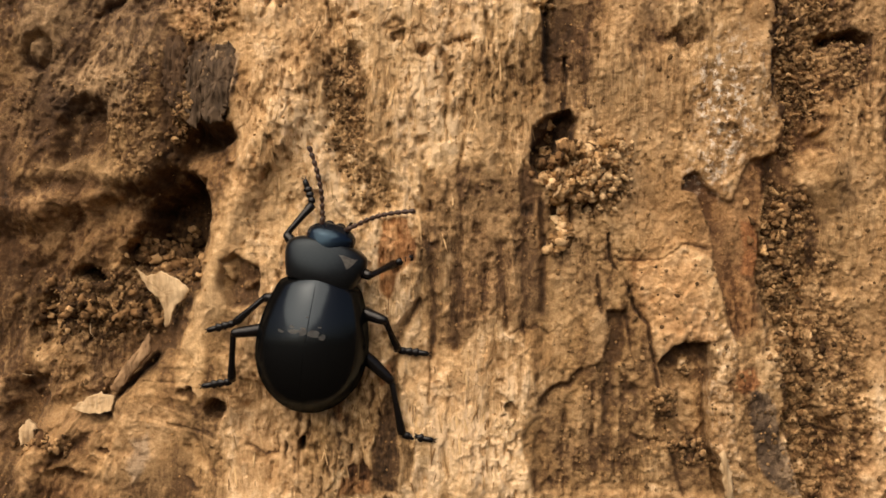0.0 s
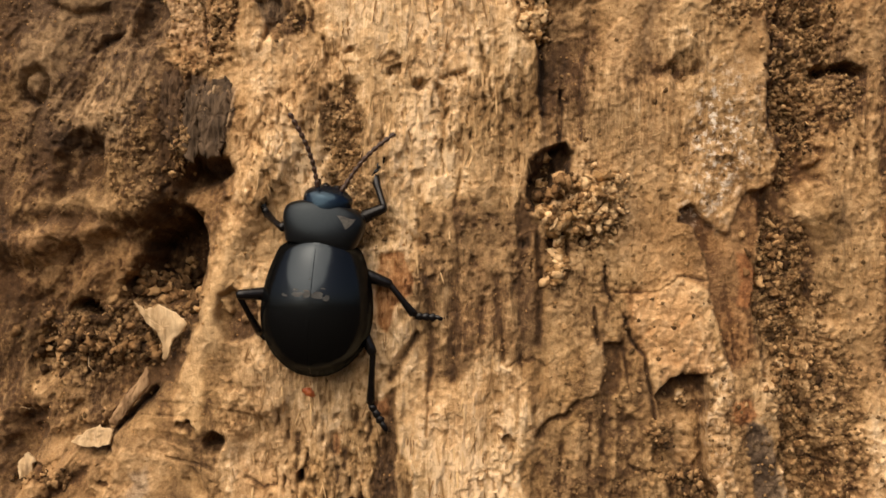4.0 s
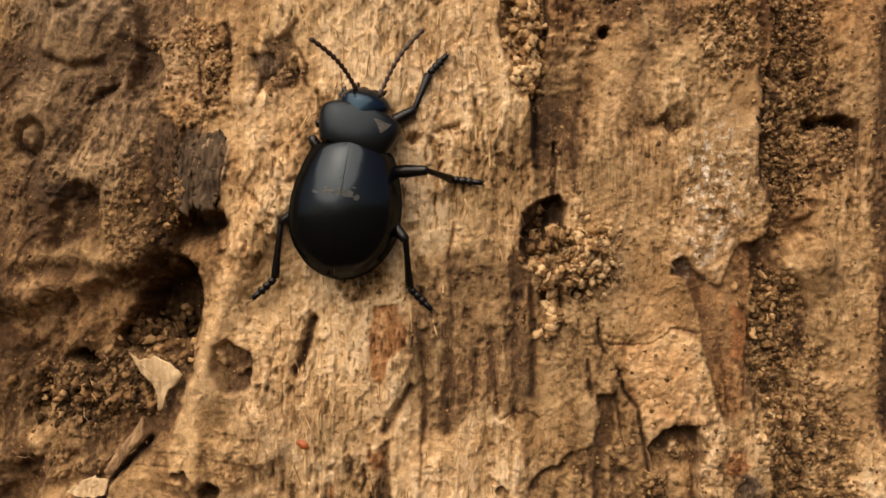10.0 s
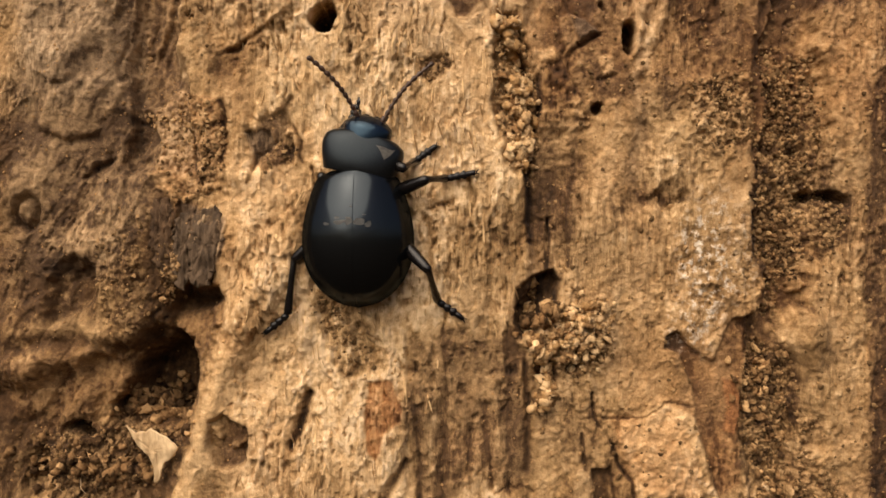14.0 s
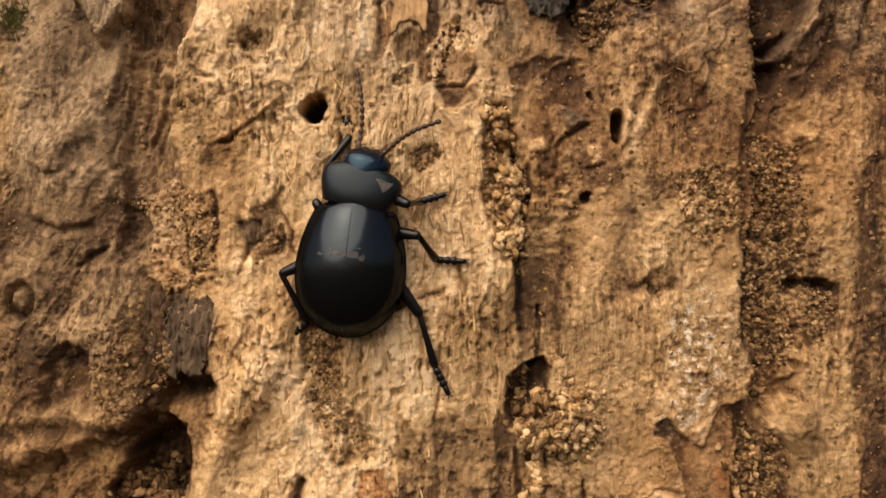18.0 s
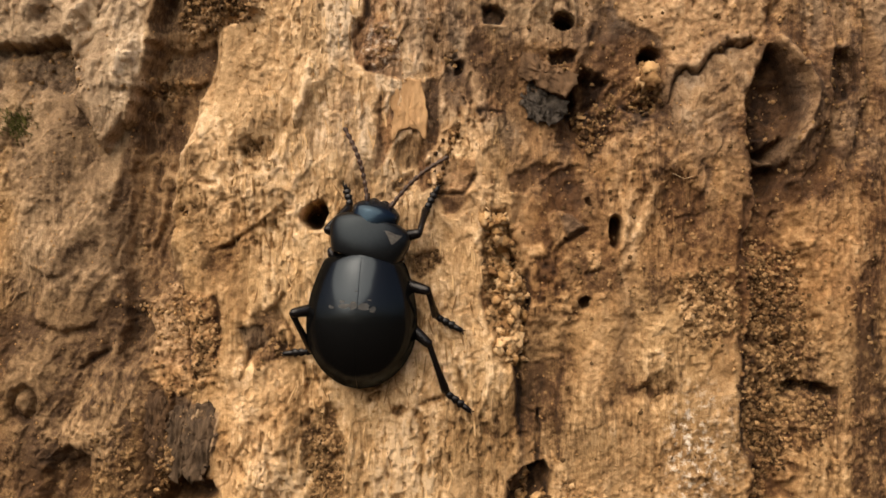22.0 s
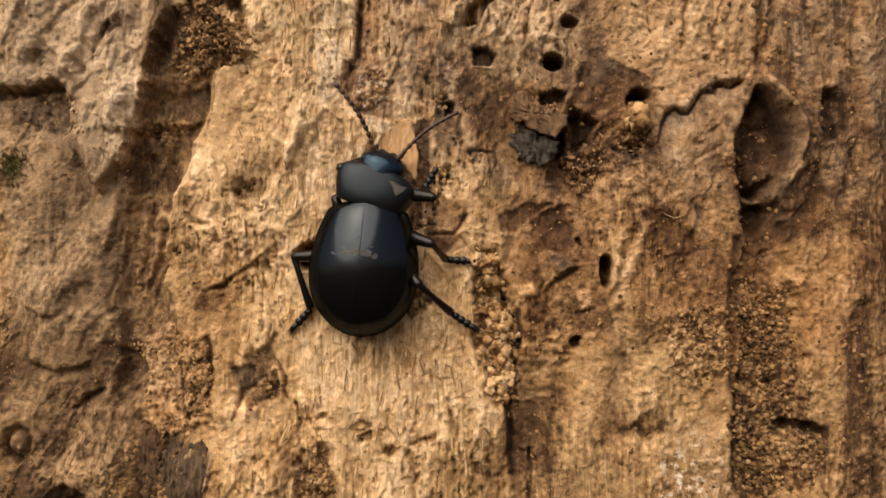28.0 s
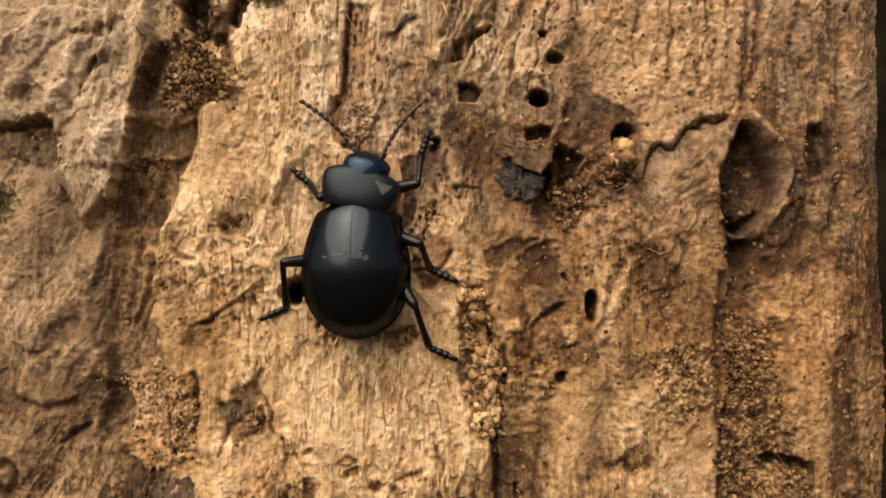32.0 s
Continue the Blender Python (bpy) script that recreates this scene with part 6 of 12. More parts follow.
toned([(13.8, 2.6), (19.1, 2.7), (21.4, -6.2), (15.1, -7.4)], -0.04)
toned([(26.0, -2.9), (31.2, -2.8), (33.7, -19.7), (26.9, -19.9)], -0.04)

# the grey plate's ragged lower edge over the tan face
area([(26.7, 52.8), (27.5, 53.4), (28.1, 52.9), (28.8, 52.9), (29.3, 53.7), (30.0, 54.9), (31.2, 55.0), (31.4, 55.7), (32.1, 55.7), (32.9, 55.6), (33.7, 55.9), (34.3, 50.4), (30.6, 48.3), (26.3, 48.8)], -0.07, 0.8, 0.2, tone=0.62, red=0.26, gran=0.0)
groove([(25.5, 50.9), (25.9, 52.7), (26.3, 53.5), (27.1, 54.1), (27.6, 53.6), (28.3, 53.6), (28.9, 54.4), (29.5, 55.7), (30.8, 55.7), (31.0, 56.4), (31.7, 56.4), (32.5, 56.3), (33.3, 56.6)], 0.55, 0.50, 0.1, tone=0.54, grey=0.45)
# shadow under the ragged edge, painted as a thin dark line
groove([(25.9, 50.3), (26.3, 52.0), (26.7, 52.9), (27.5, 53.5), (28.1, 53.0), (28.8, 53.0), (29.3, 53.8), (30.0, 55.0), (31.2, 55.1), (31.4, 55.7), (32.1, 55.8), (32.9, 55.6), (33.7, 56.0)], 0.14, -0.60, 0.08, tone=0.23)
toned([(17.3, 43.6), (27.8, 43.6), (27.7, 35.7), (17.3, 35.7)], 0.04)
toned([(27.7, 36.1), (38.1, 37.2), (38.0, 27.6), (27.7, 27.6)], 0.05)
toned([(43.7, 37.2), (47.6, 37.2), (47.3, 20.2), (43.5, 20.1)], 0.08)

# a grey scale of wood near the bored slot, a step in the pale face
area([(15.5, 39.8), (16.5, 39.7), (18.1, 38.5), (16.5, 37.4), (16.0, 38.2)], 0.33, 0.3, 0.2, tone=0.32, grey=0.5, gran=0.0)
groove([(16.1, 37.4), (16.6, 37.2), (18.2, 38.3)], 0.14, -0.45, 0.1, tone=0.11)
area([(-17.5, 36.3), (-15.1, 37.1), (-12.4, 39.2), (-10.6, 40.3), (-10.8, 39.0), (-14.0, 36.6)], 0.20, 0.9, 0.6, tone=0.66)
# the step's shadow edge, painted in
groove([(-17.3, 36.6), (-15.9, 36.5), (-15.1, 37.3)], 0.2, -0.35, 0.2, tone=0.32)
area([(12.2, 36.6), (14.0, 37.1), (14.4, 36.0), (13.0, 35.7)], 0.26, 0.5, 0.4, tone=0.66)
toned([(-37.9, 46.7), (-27.6, 46.7), (-27.6, 33.9), (-37.9, 33.8)], -0.035)
area([(-23.5, 63.1), (-20.5, 63.6), (-20.4, 57.0), (-24.0, 54.8)], 0.45, 1.6, 0.6, tone=0.43, grey=0.3)
toned([(-20.7, 64.7), (-13.0, 63.0), (-12.9, 59.1), (-17.4, 56.9), (-20.7, 57.0)], 0.06)

TONE += 0.5 * (DETAIL - DETAIL.mean())
TONE += 0.08 * (0.54 - TONE)

# loose grains, crumbs and pits
GRIT = cells(U, V, 0.55, 101)
H += GRAN * (0.50 * GRIT + 0.45 * cells(U, V, 1.2, 103) + 0.55 * fbm(U, V, 1.4, 1.4, 2, 107) - 0.45)
TONE += GRAN * (0.35 * (GRIT - 0.55) + 0.5 * fbm(U, V, 1.1, 1.1, 2, 109))
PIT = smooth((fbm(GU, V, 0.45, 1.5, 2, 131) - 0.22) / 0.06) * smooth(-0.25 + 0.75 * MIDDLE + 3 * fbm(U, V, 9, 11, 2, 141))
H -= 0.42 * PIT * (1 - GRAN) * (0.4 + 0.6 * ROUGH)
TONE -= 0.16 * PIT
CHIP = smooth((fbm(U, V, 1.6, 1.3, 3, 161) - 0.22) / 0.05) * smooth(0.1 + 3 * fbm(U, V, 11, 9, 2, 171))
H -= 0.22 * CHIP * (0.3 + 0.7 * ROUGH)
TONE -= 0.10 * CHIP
CRISP = np.clip(0.5 + 2.2 * fbm(U, V, 7, 9, 3, 157), 0.12, 1.0)
H += (1 - 0.5 * UPPER) * (0.04 + 0.11 * CRISP) * fbm(U, V, 0.62, 0.7, 2, 151, 0.85)
TONE += 0.28 * CRISP * fbm(U, V, 0.7, 0.9, 2, 159, 0.8)


def bent(s, h):
    """Place on the trunk: flat before, rounding away on both flanks; h: outwards."""
    k, r = 42.5, 8.5
    side = np.clip(s - k, 0, None) / r
    left = np.clip(-52.0 - s, 0, None) / 12.0
    a = side - left
    x = np.clip(s, -52.0, k) + r * np.sin(side) - 12.0 * np.sin(left)
    y = r * (1 - np.cos(side)) + 12.0 * (1 - np.cos(left))
    return x + h * np.sin(a), y - h * np.cos(a)


def surface_at(u, v):
    """The height of the wood at one place."""
    i = min(max((v - V0) / STEP, 0), len(vs) - 2)
    j = min(max((u - U0) / STEP, 0), len(us) - 2)
    return float(H[int(i), int(j)])


def on_wood(u, v, out=0.0):
    x, y = bent(np.array(float(u)), np.array(surface_at(u, v) + out))
    return Vector((float(x) / 1000, float(y) / 1000, 0.6 + v / 1000))


def mesh_of(name, verts, faces, mat, flat=False):
    me = bpy.data.meshes.new(name)
    me.from_pydata(verts, [], faces)
    me.materials.append(mat)
    me.polygons.foreach_set("use_smooth", [not flat] * len(me.polygons))
    return me


def part(name, me, parent, label=""):
    ob = new(name, me)
    ob.parent = parent
    return tagged(ob, label)


def skin():
    x, y = bent(U, H)
    co = np.stack([x / 1000, y / 1000, 0.6 + V / 1000], -1).reshape(-1, 3)
    ny, nx = U.shape
    i = (np.arange(ny - 1)[:, None] * nx + np.arange(nx - 1)).ravel()
    quads = np.stack([i, i + 1, i + nx + 1, i + nx], -1)
    me = bpy.data.meshes.new("weathered_wood")
    me.vertices.add(len(co))
    me.vertices.foreach_set("co", co.ravel())
    me.loops.add(quads.size)
    me.loops.foreach_set("vertex_index", quads.ravel())
    me.polygons.add(len(quads))
    me.polygons.foreach_set("loop_start", np.arange(0, quads.size, 4))
    me.polygons.foreach_set("use_smooth", np.ones(len(quads), bool))
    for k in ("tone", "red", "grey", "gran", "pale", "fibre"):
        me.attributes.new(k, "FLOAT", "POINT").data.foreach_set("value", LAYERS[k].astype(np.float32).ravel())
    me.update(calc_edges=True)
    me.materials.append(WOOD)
    return me


trunk = tagged(new("tree_trunk"), "dead upright tree trunk of bare rotten tan wood, furrowed and holed", "tree trunk", kind="structure")
part("weathered_wood", skin(), trunk)


def core():
    """The rest of the trunk: a rough column from the ground, set back behind the bare face."""
    verts, faces, n, rows = [], [], 72, 60
    for k in range(rows + 1):
        z = 1.25 * k / rows
        for j in range(n):
            a = 2 * math.pi * j / n
            c, s = math.cos(a), math.sin(a)
            flare = 1 + 0.35 * math.exp(-z / 0.08)
            x = 0.049 * flare * math.copysign(abs(c) ** 0.6, c) - 0.004
            y = 0.055 + 0.055 * flare * math.copysign(abs(s) ** 0.6, s)
            rough = 0.003 * noise.fractal(Vector((x * 40, y * 40, z * 12)), 1.0, 2.0, 4)
            y += rough
            if -0.05 < z - 0.6 < 0.095:
                y = max(y, 0.016)
                x = max(-0.048, min(0.038, x))
            verts.append((x, y, z))
    for k in range(rows):
        for j in range(n):
            a, b = k * n + j, k * n + (j + 1) % n
            faces.append((a, b, b + n, a + n))
    faces.append(tuple(range(rows * n, rows * n + n)))
    return mesh_of("core", verts, faces, CORE)


part("core", core(), trunk, "dark rough bark of the trunk's far sides")


def sheet(name, corners, mat, label, category):
    ob = new(name, mesh_of(name, corners, [(0, 1, 2, 3)], mat))
    return tagged(ob, label, category, kind="structure")


sheet("ground", [(-400, -400, 0), (400, -400, 0), (400, 400, 0), (-400, 400, 0)], LITTER, "dark brown leaf litter on the woodland ground", "ground")
# an added sheet, coloured near-black to give the dark beyond the trunk
sheet("backdrop", [(-6, 1.6, 0), (6, 1.6, 0), (6, 1.6, 4), (-6, 1.6, 4)], NEAR_BLACK, "near-black sheet added for the dark behind the trunk", "backdrop")

# ---- loose things on the wood ----
def lump(name, seed, mat, squash=(1, 0.8, 0.9)):
    """A crumb of about one millimetre, knobbly."""
    bm = bmesh.new()
    bmesh.ops.create_icosphere(bm, subdivisions=2, radius=0.00042)
    for v in bm.verts:
        k = 1 + 1.1 * noise.noise(v.co * 3600 + Vector((seed * 3.1, seed, 0))) + 0.5 * noise.noise(v.co * 9000 + Vector((seed, 0, seed)))
        v.co = Vector((v.co.x * squash[0], v.co.y * squash[1], v.co.z * squash[2])) * k
    # broken faces
    breaks = random.Random(seed)
    for k in range(6):
        n = Vector((breaks.uniform(-1, 1), breaks.uniform(-1, 1), breaks.uniform(-1, 1))).normalized()
        for v in bm.verts:
            v.co -= n * max(0.0, v.co.dot(n) - 0.00034)
    me = bpy.data.meshes.new(name)
    bm.to_mesh(me)
    bm.free()
    me.materials.append(mat)
    me.polygons.foreach_set("use_smooth", [True] * len(me.polygons))
    return me


CRUMBS = {}
for mat in (FRASS, FRASS_PALE, FRASS_DARK):
    CRUMBS[mat.name] = [lump("crumb", k, mat, s) for k, s in enumerate([(1, 0.8, 0.9), (0.75, 0.7, 1.15), (1.1, 0.6, 0.85), (0.9, 0.9, 0.9), (1.25, 0.65, 0.7), (1.35, 0.35, 0.9), (0.55, 0.5, 1.5), (1.0, 0.3, 1.3)])]
dice = random.Random(3)


def pile(line, spread, count, small, large, mats, label, heap=0.6, name="frass_pile"):
    """Crumbs strewn along a line of places, heaped towards it; each one is a piece of the pile."""
    u0, v0 = line[0]
    base = on_wood(u0, v0)
    top = tagged(new(name), label, "frass pile", group="heaps of wood dust")
    top.location = base
    for k in range(count):
        a = dice.random() * (len(line) - 1)
        i = min(int(a), len(line) - 2) if len(line) > 1 else 0
        f = a - i
        cu = line[i][0] + (line[i + 1][0] - line[i][0]) * f if len(line) > 1 else u0
        cv = line[i][1] + (line[i + 1][1] - line[i][1]) * f if len(line) > 1 else v0
        r, th = abs(dice.gauss(0, 0.55)), dice.random() * 2 * math.pi
        u, v = cu + spread[0] * r * math.cos(th), cv + spread[1] * r * math.sin(th)
        size = small + (large - small) * dice.random() ** 1.6
        mat = dice.choice(mats)
        ob = new("crumb", dice.choice(CRUMBS[mat.name]))
        ob.parent = top
        lift = heap * math.exp(-2 * r * r) * dice.random()
        ob.matrix_basis = Matrix.LocRotScale(on_wood(u, v, 0.12 * size + lift) - base, Euler((dice.random() * 6, dice.random() * 6, dice.random() * 6)), (size, size, size))
    return top


pile([(17.6, 12.1), (15.3, 9.5), (17.1, 9.0)], (2.7, 2.7), 298, 0.4, 1.3, [FRASS_PALE, FRASS_PALE, FRASS], "heap of pale golden crumbs spilling from a bored hole", 1.1)
pile([(12.3, 14.4), (11.7, 10.5), (13.2, 8.4), (13.8, 5.5), (13.3, 2.9)], (1.0, 0.9), 110, 0.6, 1.7, [FRASS_PALE, FRASS, FRASS_PALE, FRASS_DARK], "larger pale pellets trailing below a bored hole", 0.5)
pile([(9.4, 39.7), (10.1, 34.6), (11.2, 29.8), (11.4, 26.1)], (1.6, 1.2), 290, 0.5, 1.6, [FRASS_PALE, FRASS_PALE, FRASS_PALE, FRASS], "column of pale pellets packed in a seam", 0.5)
pile([(-27.8, 2.4), (-25.1, 1.7), (-21.6, 0.4)], (2.0, 1.7), 150, 0.35, 1.9, [FRASS_DARK, FRASS_DARK, FRASS_DARK, FRASS], "brown lumps of rotten wood heaped in the hollow", 1.2)
pile([(-37.2, -4.7), (-32.3, -3.0), (-29.6, -4.5), (-24.3, -2.3)], (3.2, 2.6), 295, 0.25, 1.5, [FRASS_DARK, FRASS_DARK, FRASS_DARK, FRASS_DARK, FRASS_DARK, FRASS], "brown crumbs lying in the hollow of the trunk", 0.9)
pile([(-24.1, 4.6), (-24.2, 3.6)], (0.3, 0.4), 4, 1.0, 1.5, [FRASS], "single tan pellets in a dark hole", 0.2)
pile([(-16.0, 67.4), (-18.0, 63.6), (-15.4, 60.2), (-18.8, 59.7)], (2.8, 2.6), 298, 0.2, 0.75, [FRASS_DARK, FRASS_DARK, FRASS], "dark crumbly clump stuck beside a wood plate", 0.7)
pile([(23.8, 53.7), (24.0, 52.9), (24.0, 52.4)], (0.7, 0.45), 26, 1.2, 2.4, [FRASS_PALE, FRASS], "pale pellets plugging a small round hole", 1.3)
pile([(34.0, 8.7), (34.4, 3.5), (35.3, -2.7), (36.5, -9.0), (38.0, -16.3)], (3.4, 2.2), 290, 0.25, 1.1, [FRASS_DARK, FRASS_DARK, FRASS], "dark crumbs filling the rotten channel", 0.4)
pile([(33.8, 7.2), (34.1, 4.0), (34.8, 8.0)], (1.6, 2.0), 34, 0.8, 1.6, [FRASS, FRASS_DARK], "tan lumps in the rotten channel", 0.4)
pile([(34.1, 24.3), (35.3, 18.6), (36.9, 15.5)], (2.2, 1.9), 180, 0.25, 0.85, [FRASS_DARK, FRASS], "brown crumbs under the edge of a plate", 0.4)
pile([(34.5, 34.7), (36.1, 29.9), (36.6, 25.6)], (2.4, 1.9), 200, 0.25, 0.7, [FRASS_DARK, FRASS_DARK, FRASS], "fine dark crumbs in the rotten channel", 0.4)
pile([(22.5, -10.4), (23.3, -11.4)], (1.2, 1.0), 34, 0.4, 0.9, [FRASS_DARK, FRASS], "brown crumbs caught in a crack", 0.4)
pile([(24.2, -15.1), (26.8, -14.8)], (1.4, 0.8), 44, 0.4, 0.9, [FRASS_DARK, FRASS], "brown crumbs resting on a ledge of wood", 0.4)
pile([(-26.0, 30.8), (-22.9, 30.5), (-18.6, 29.7), (-18.8, 25.4)], (2.2, 2.0), 90, 0.2, 0.7, [FRASS, FRASS, FRASS_PALE], "reddish tan crumbs crusted on the bark edge", 0.4)
pile([(29.2, 34.1), (29.8, 32.0)], (2.2, 2.6), 110, 0.22, 0.45, [FRASS, FRASS_DARK], "fine tan grains on the smooth face", 0.2)
pile([(-38.7, -17.1), (-36.0, -16.5), (-33.3, -17.0)], (1.6, 1.4), 46, 0.4, 1.1, [FRASS, FRASS_DARK], "tan crumbs at the lip of the hollow", 0.4)
pile([(17.6, 50.1), (18.4, 45.8), (18.9, 48.8)], (1.2, 1.4), 50, 0.4, 0.9, [FRASS_DARK, FRASS], "brown crumbs below a bark flake", 0.3)
pile([(3.6, 41.6), (5.2, 45.9), (6.0, 47.8)], (1.0, 1.0), 50, 0.35, 0.8, [FRASS_DARK, FRASS], "dark crumbs in a worn slot", 0.3)
pile([(19.1, 12.9), (18.4, 10.6), (18.2, 8.2)], (1.6, 1.6), 190, 0.3, 0.7, [FRASS_PALE, FRASS_PALE, FRASS], "fine pale rods of frass at the heap's edge", 0.6)
pile([(-7.5, 18.1), (-6.3, 13.9), (-5.2, 8.6)], (1.3, 1.8), 200, 0.16, 0.36, [FRASS], "fine brown grains in a shallow band", 0.15)
pile([(-19.2, 24.2), (-18.2, 27.9)], (1.2, 1.4), 40, 0.35, 0.7, [FRASS, FRASS_DARK], "fine tan grains beside dark shards", 0.2)

pile([(-18.9, 62.0), (-15.8, 60.3), (-14.1, 59.2)], (2.0, 1.4), 190, 0.2, 0.55, [FRASS_DARK, FRASS], "matted dull brown crumbs hanging over a dark slot", 0.9)
pile([(11.7, 11.4), (13.1, 11.5), (14.0, 13.0)], (0.9, 0.8), 34, 0.8, 1.7, [FRASS, FRASS_DARK, FRASS_DARK], "long brown pellets lying in a bored mouth", 3.2)
pile([(-23.1, 15.7), (-22.5, 13.6), (-23.6, 13.1)], (1.2, 1.1), 60, 0.25, 0.7, [FRASS, FRASS_DARK], "pale and brown crumbs among dark shards", 0.3)
pile([(22.9, -10.5), (24.0, -12.3)], (0.9, 1.6), 50, 0.3, 0.8, [FRASS, FRASS_DARK], "brown crumbs lodged beside a lifted plate", 0.3)
pile([(22.9, 50.7), (24.7, 50.5)], (1.3, 1.2), 70, 0.25, 0.75, [FRASS, FRASS_DARK], "dark crumbs under a plugged hole", 0.4)


def strewn(count):
    """Tiny grains all over the face, joined."""
    verts, faces = [], []
    for k in range(count):
        u, v = dice.uniform(-40, 46), dice.uniform(-24, 70)
        c, r = on_wood(u, v, 0.06), dice.uniform(0.00006, 0.00015)
        n = len(verts)
        for d in ((1, 0, 0), (-1, 0, 0), (0, 1, 0), (0, -1, 0), (0, 0, 1), (0, 0, -1)):
            verts.append(tuple(c + Vector(d) * r * dice.uniform(0.6, 1.4)))
        for a, b, e in ((0, 2, 4), (2, 1, 4), (1, 3, 4), (3, 0, 4), (2, 0, 5), (1, 2, 5), (3, 1, 5), (0, 3, 5)):
            faces.append((n + a, n + b, n + e))
    return mesh_of("strewn_grains", verts, faces, FRASS_PALE)


def grains(count):
    """Crumbs of many sizes wherever the wood has gone to powder, joined."""
    verts, faces, made = [], [], 0
    ico = bmesh.new()
    bmesh.ops.create_icosphere(ico, subdivisions=1, radius=1.0)
    ball = [v.co.copy() for v in ico.verts]
    tris = [[v.index for v in f.verts] for f in ico.faces]
    ico.free()
    while made < count:
        u, v = dice.uniform(-44, 46), dice.uniform(-26, 72)
        i, j = int((v - V0) / STEP), int((u - U0) / STEP)
        if dice.random() > GRAN[i, j] ** 2:
            continue
        made += 1
        r = 0.00007 + 0.00021 * dice.random() ** 2.2
        c, n = on_wood(u, v, 200 * r), len(verts)
        for d in ball:
            verts.append(tuple(c + Vector((d.x, d.y * 0.8, d.z)) * r * dice.uniform(0.6, 1.35)))
        faces += [[n + k for k in t] for t in tris]
    return mesh_of("frass_grains", verts, faces, GRAINS, True)


def shreds(count):
    """Torn fibres standing a little off the bare wood, along its grain, joined."""
    verts, faces, made = [], [], 0
    while made < count:
        u, v = dice.uniform(-44, 44), dice.uniform(-28, 74)
        i, j = int((v - V0) / STEP), int((u - U0) / STEP)
        if dice.random() > 1.3 * FIBRE[i, j] * (1 - GRAN[i, j]) * MIDDLE[i, j] or TONE[i, j] < 0.6:
            continue
        made += 1
        long, wide = dice.uniform(0.3, 1.6) * (0.5 + FIBRE[i, j]), dice.uniform(0.035, 0.11)
        lean, n = dice.gauss(0.0, 0.22) + 0.3 * LEAN[i, j], len(verts)
        lift = dice.uniform(0.0, 0.12)
        for k, w, o in ((0.0, 0.5, -0.03), (0.35, 1.0, 0.3), (0.75, 0.8, 0.8), (1.0, 0.1, 1.0)):
            cu, cv = u + long * k * lean, v - long * k
            for s in (-1, 1):
                verts.append(tuple(on_wood(cu + s * w * wide, cv, 0.04 + lift * o)))
            verts.append(tuple(on_wood(cu, cv, 0.09 + lift * o)))
        for k in range(3):
            a, b = n + 3 * k, n + 3 * k + 3
            faces += [(a, a + 2, b + 2, b), (a + 2, a + 1, b + 1, b + 2), (a + 1, a, b, b + 1)]
    return mesh_of("wood_shreds", verts, faces, SHREDS, True)


tagged(new("frass_grains", grains(9000)), "crumbling brown wood grains in rotten hollows and channels", "wood dust", kind="stuff")
tagged(new("wood_shreds", shreds(900)), "short torn pale fibres lifting from the weathered wood", "wood fibres", kind="stuff")
tagged(new("wood_dust", strewn(2600)), "tiny pale grains of wood dust strewn over the trunk", "wood dust", kind="stuff")


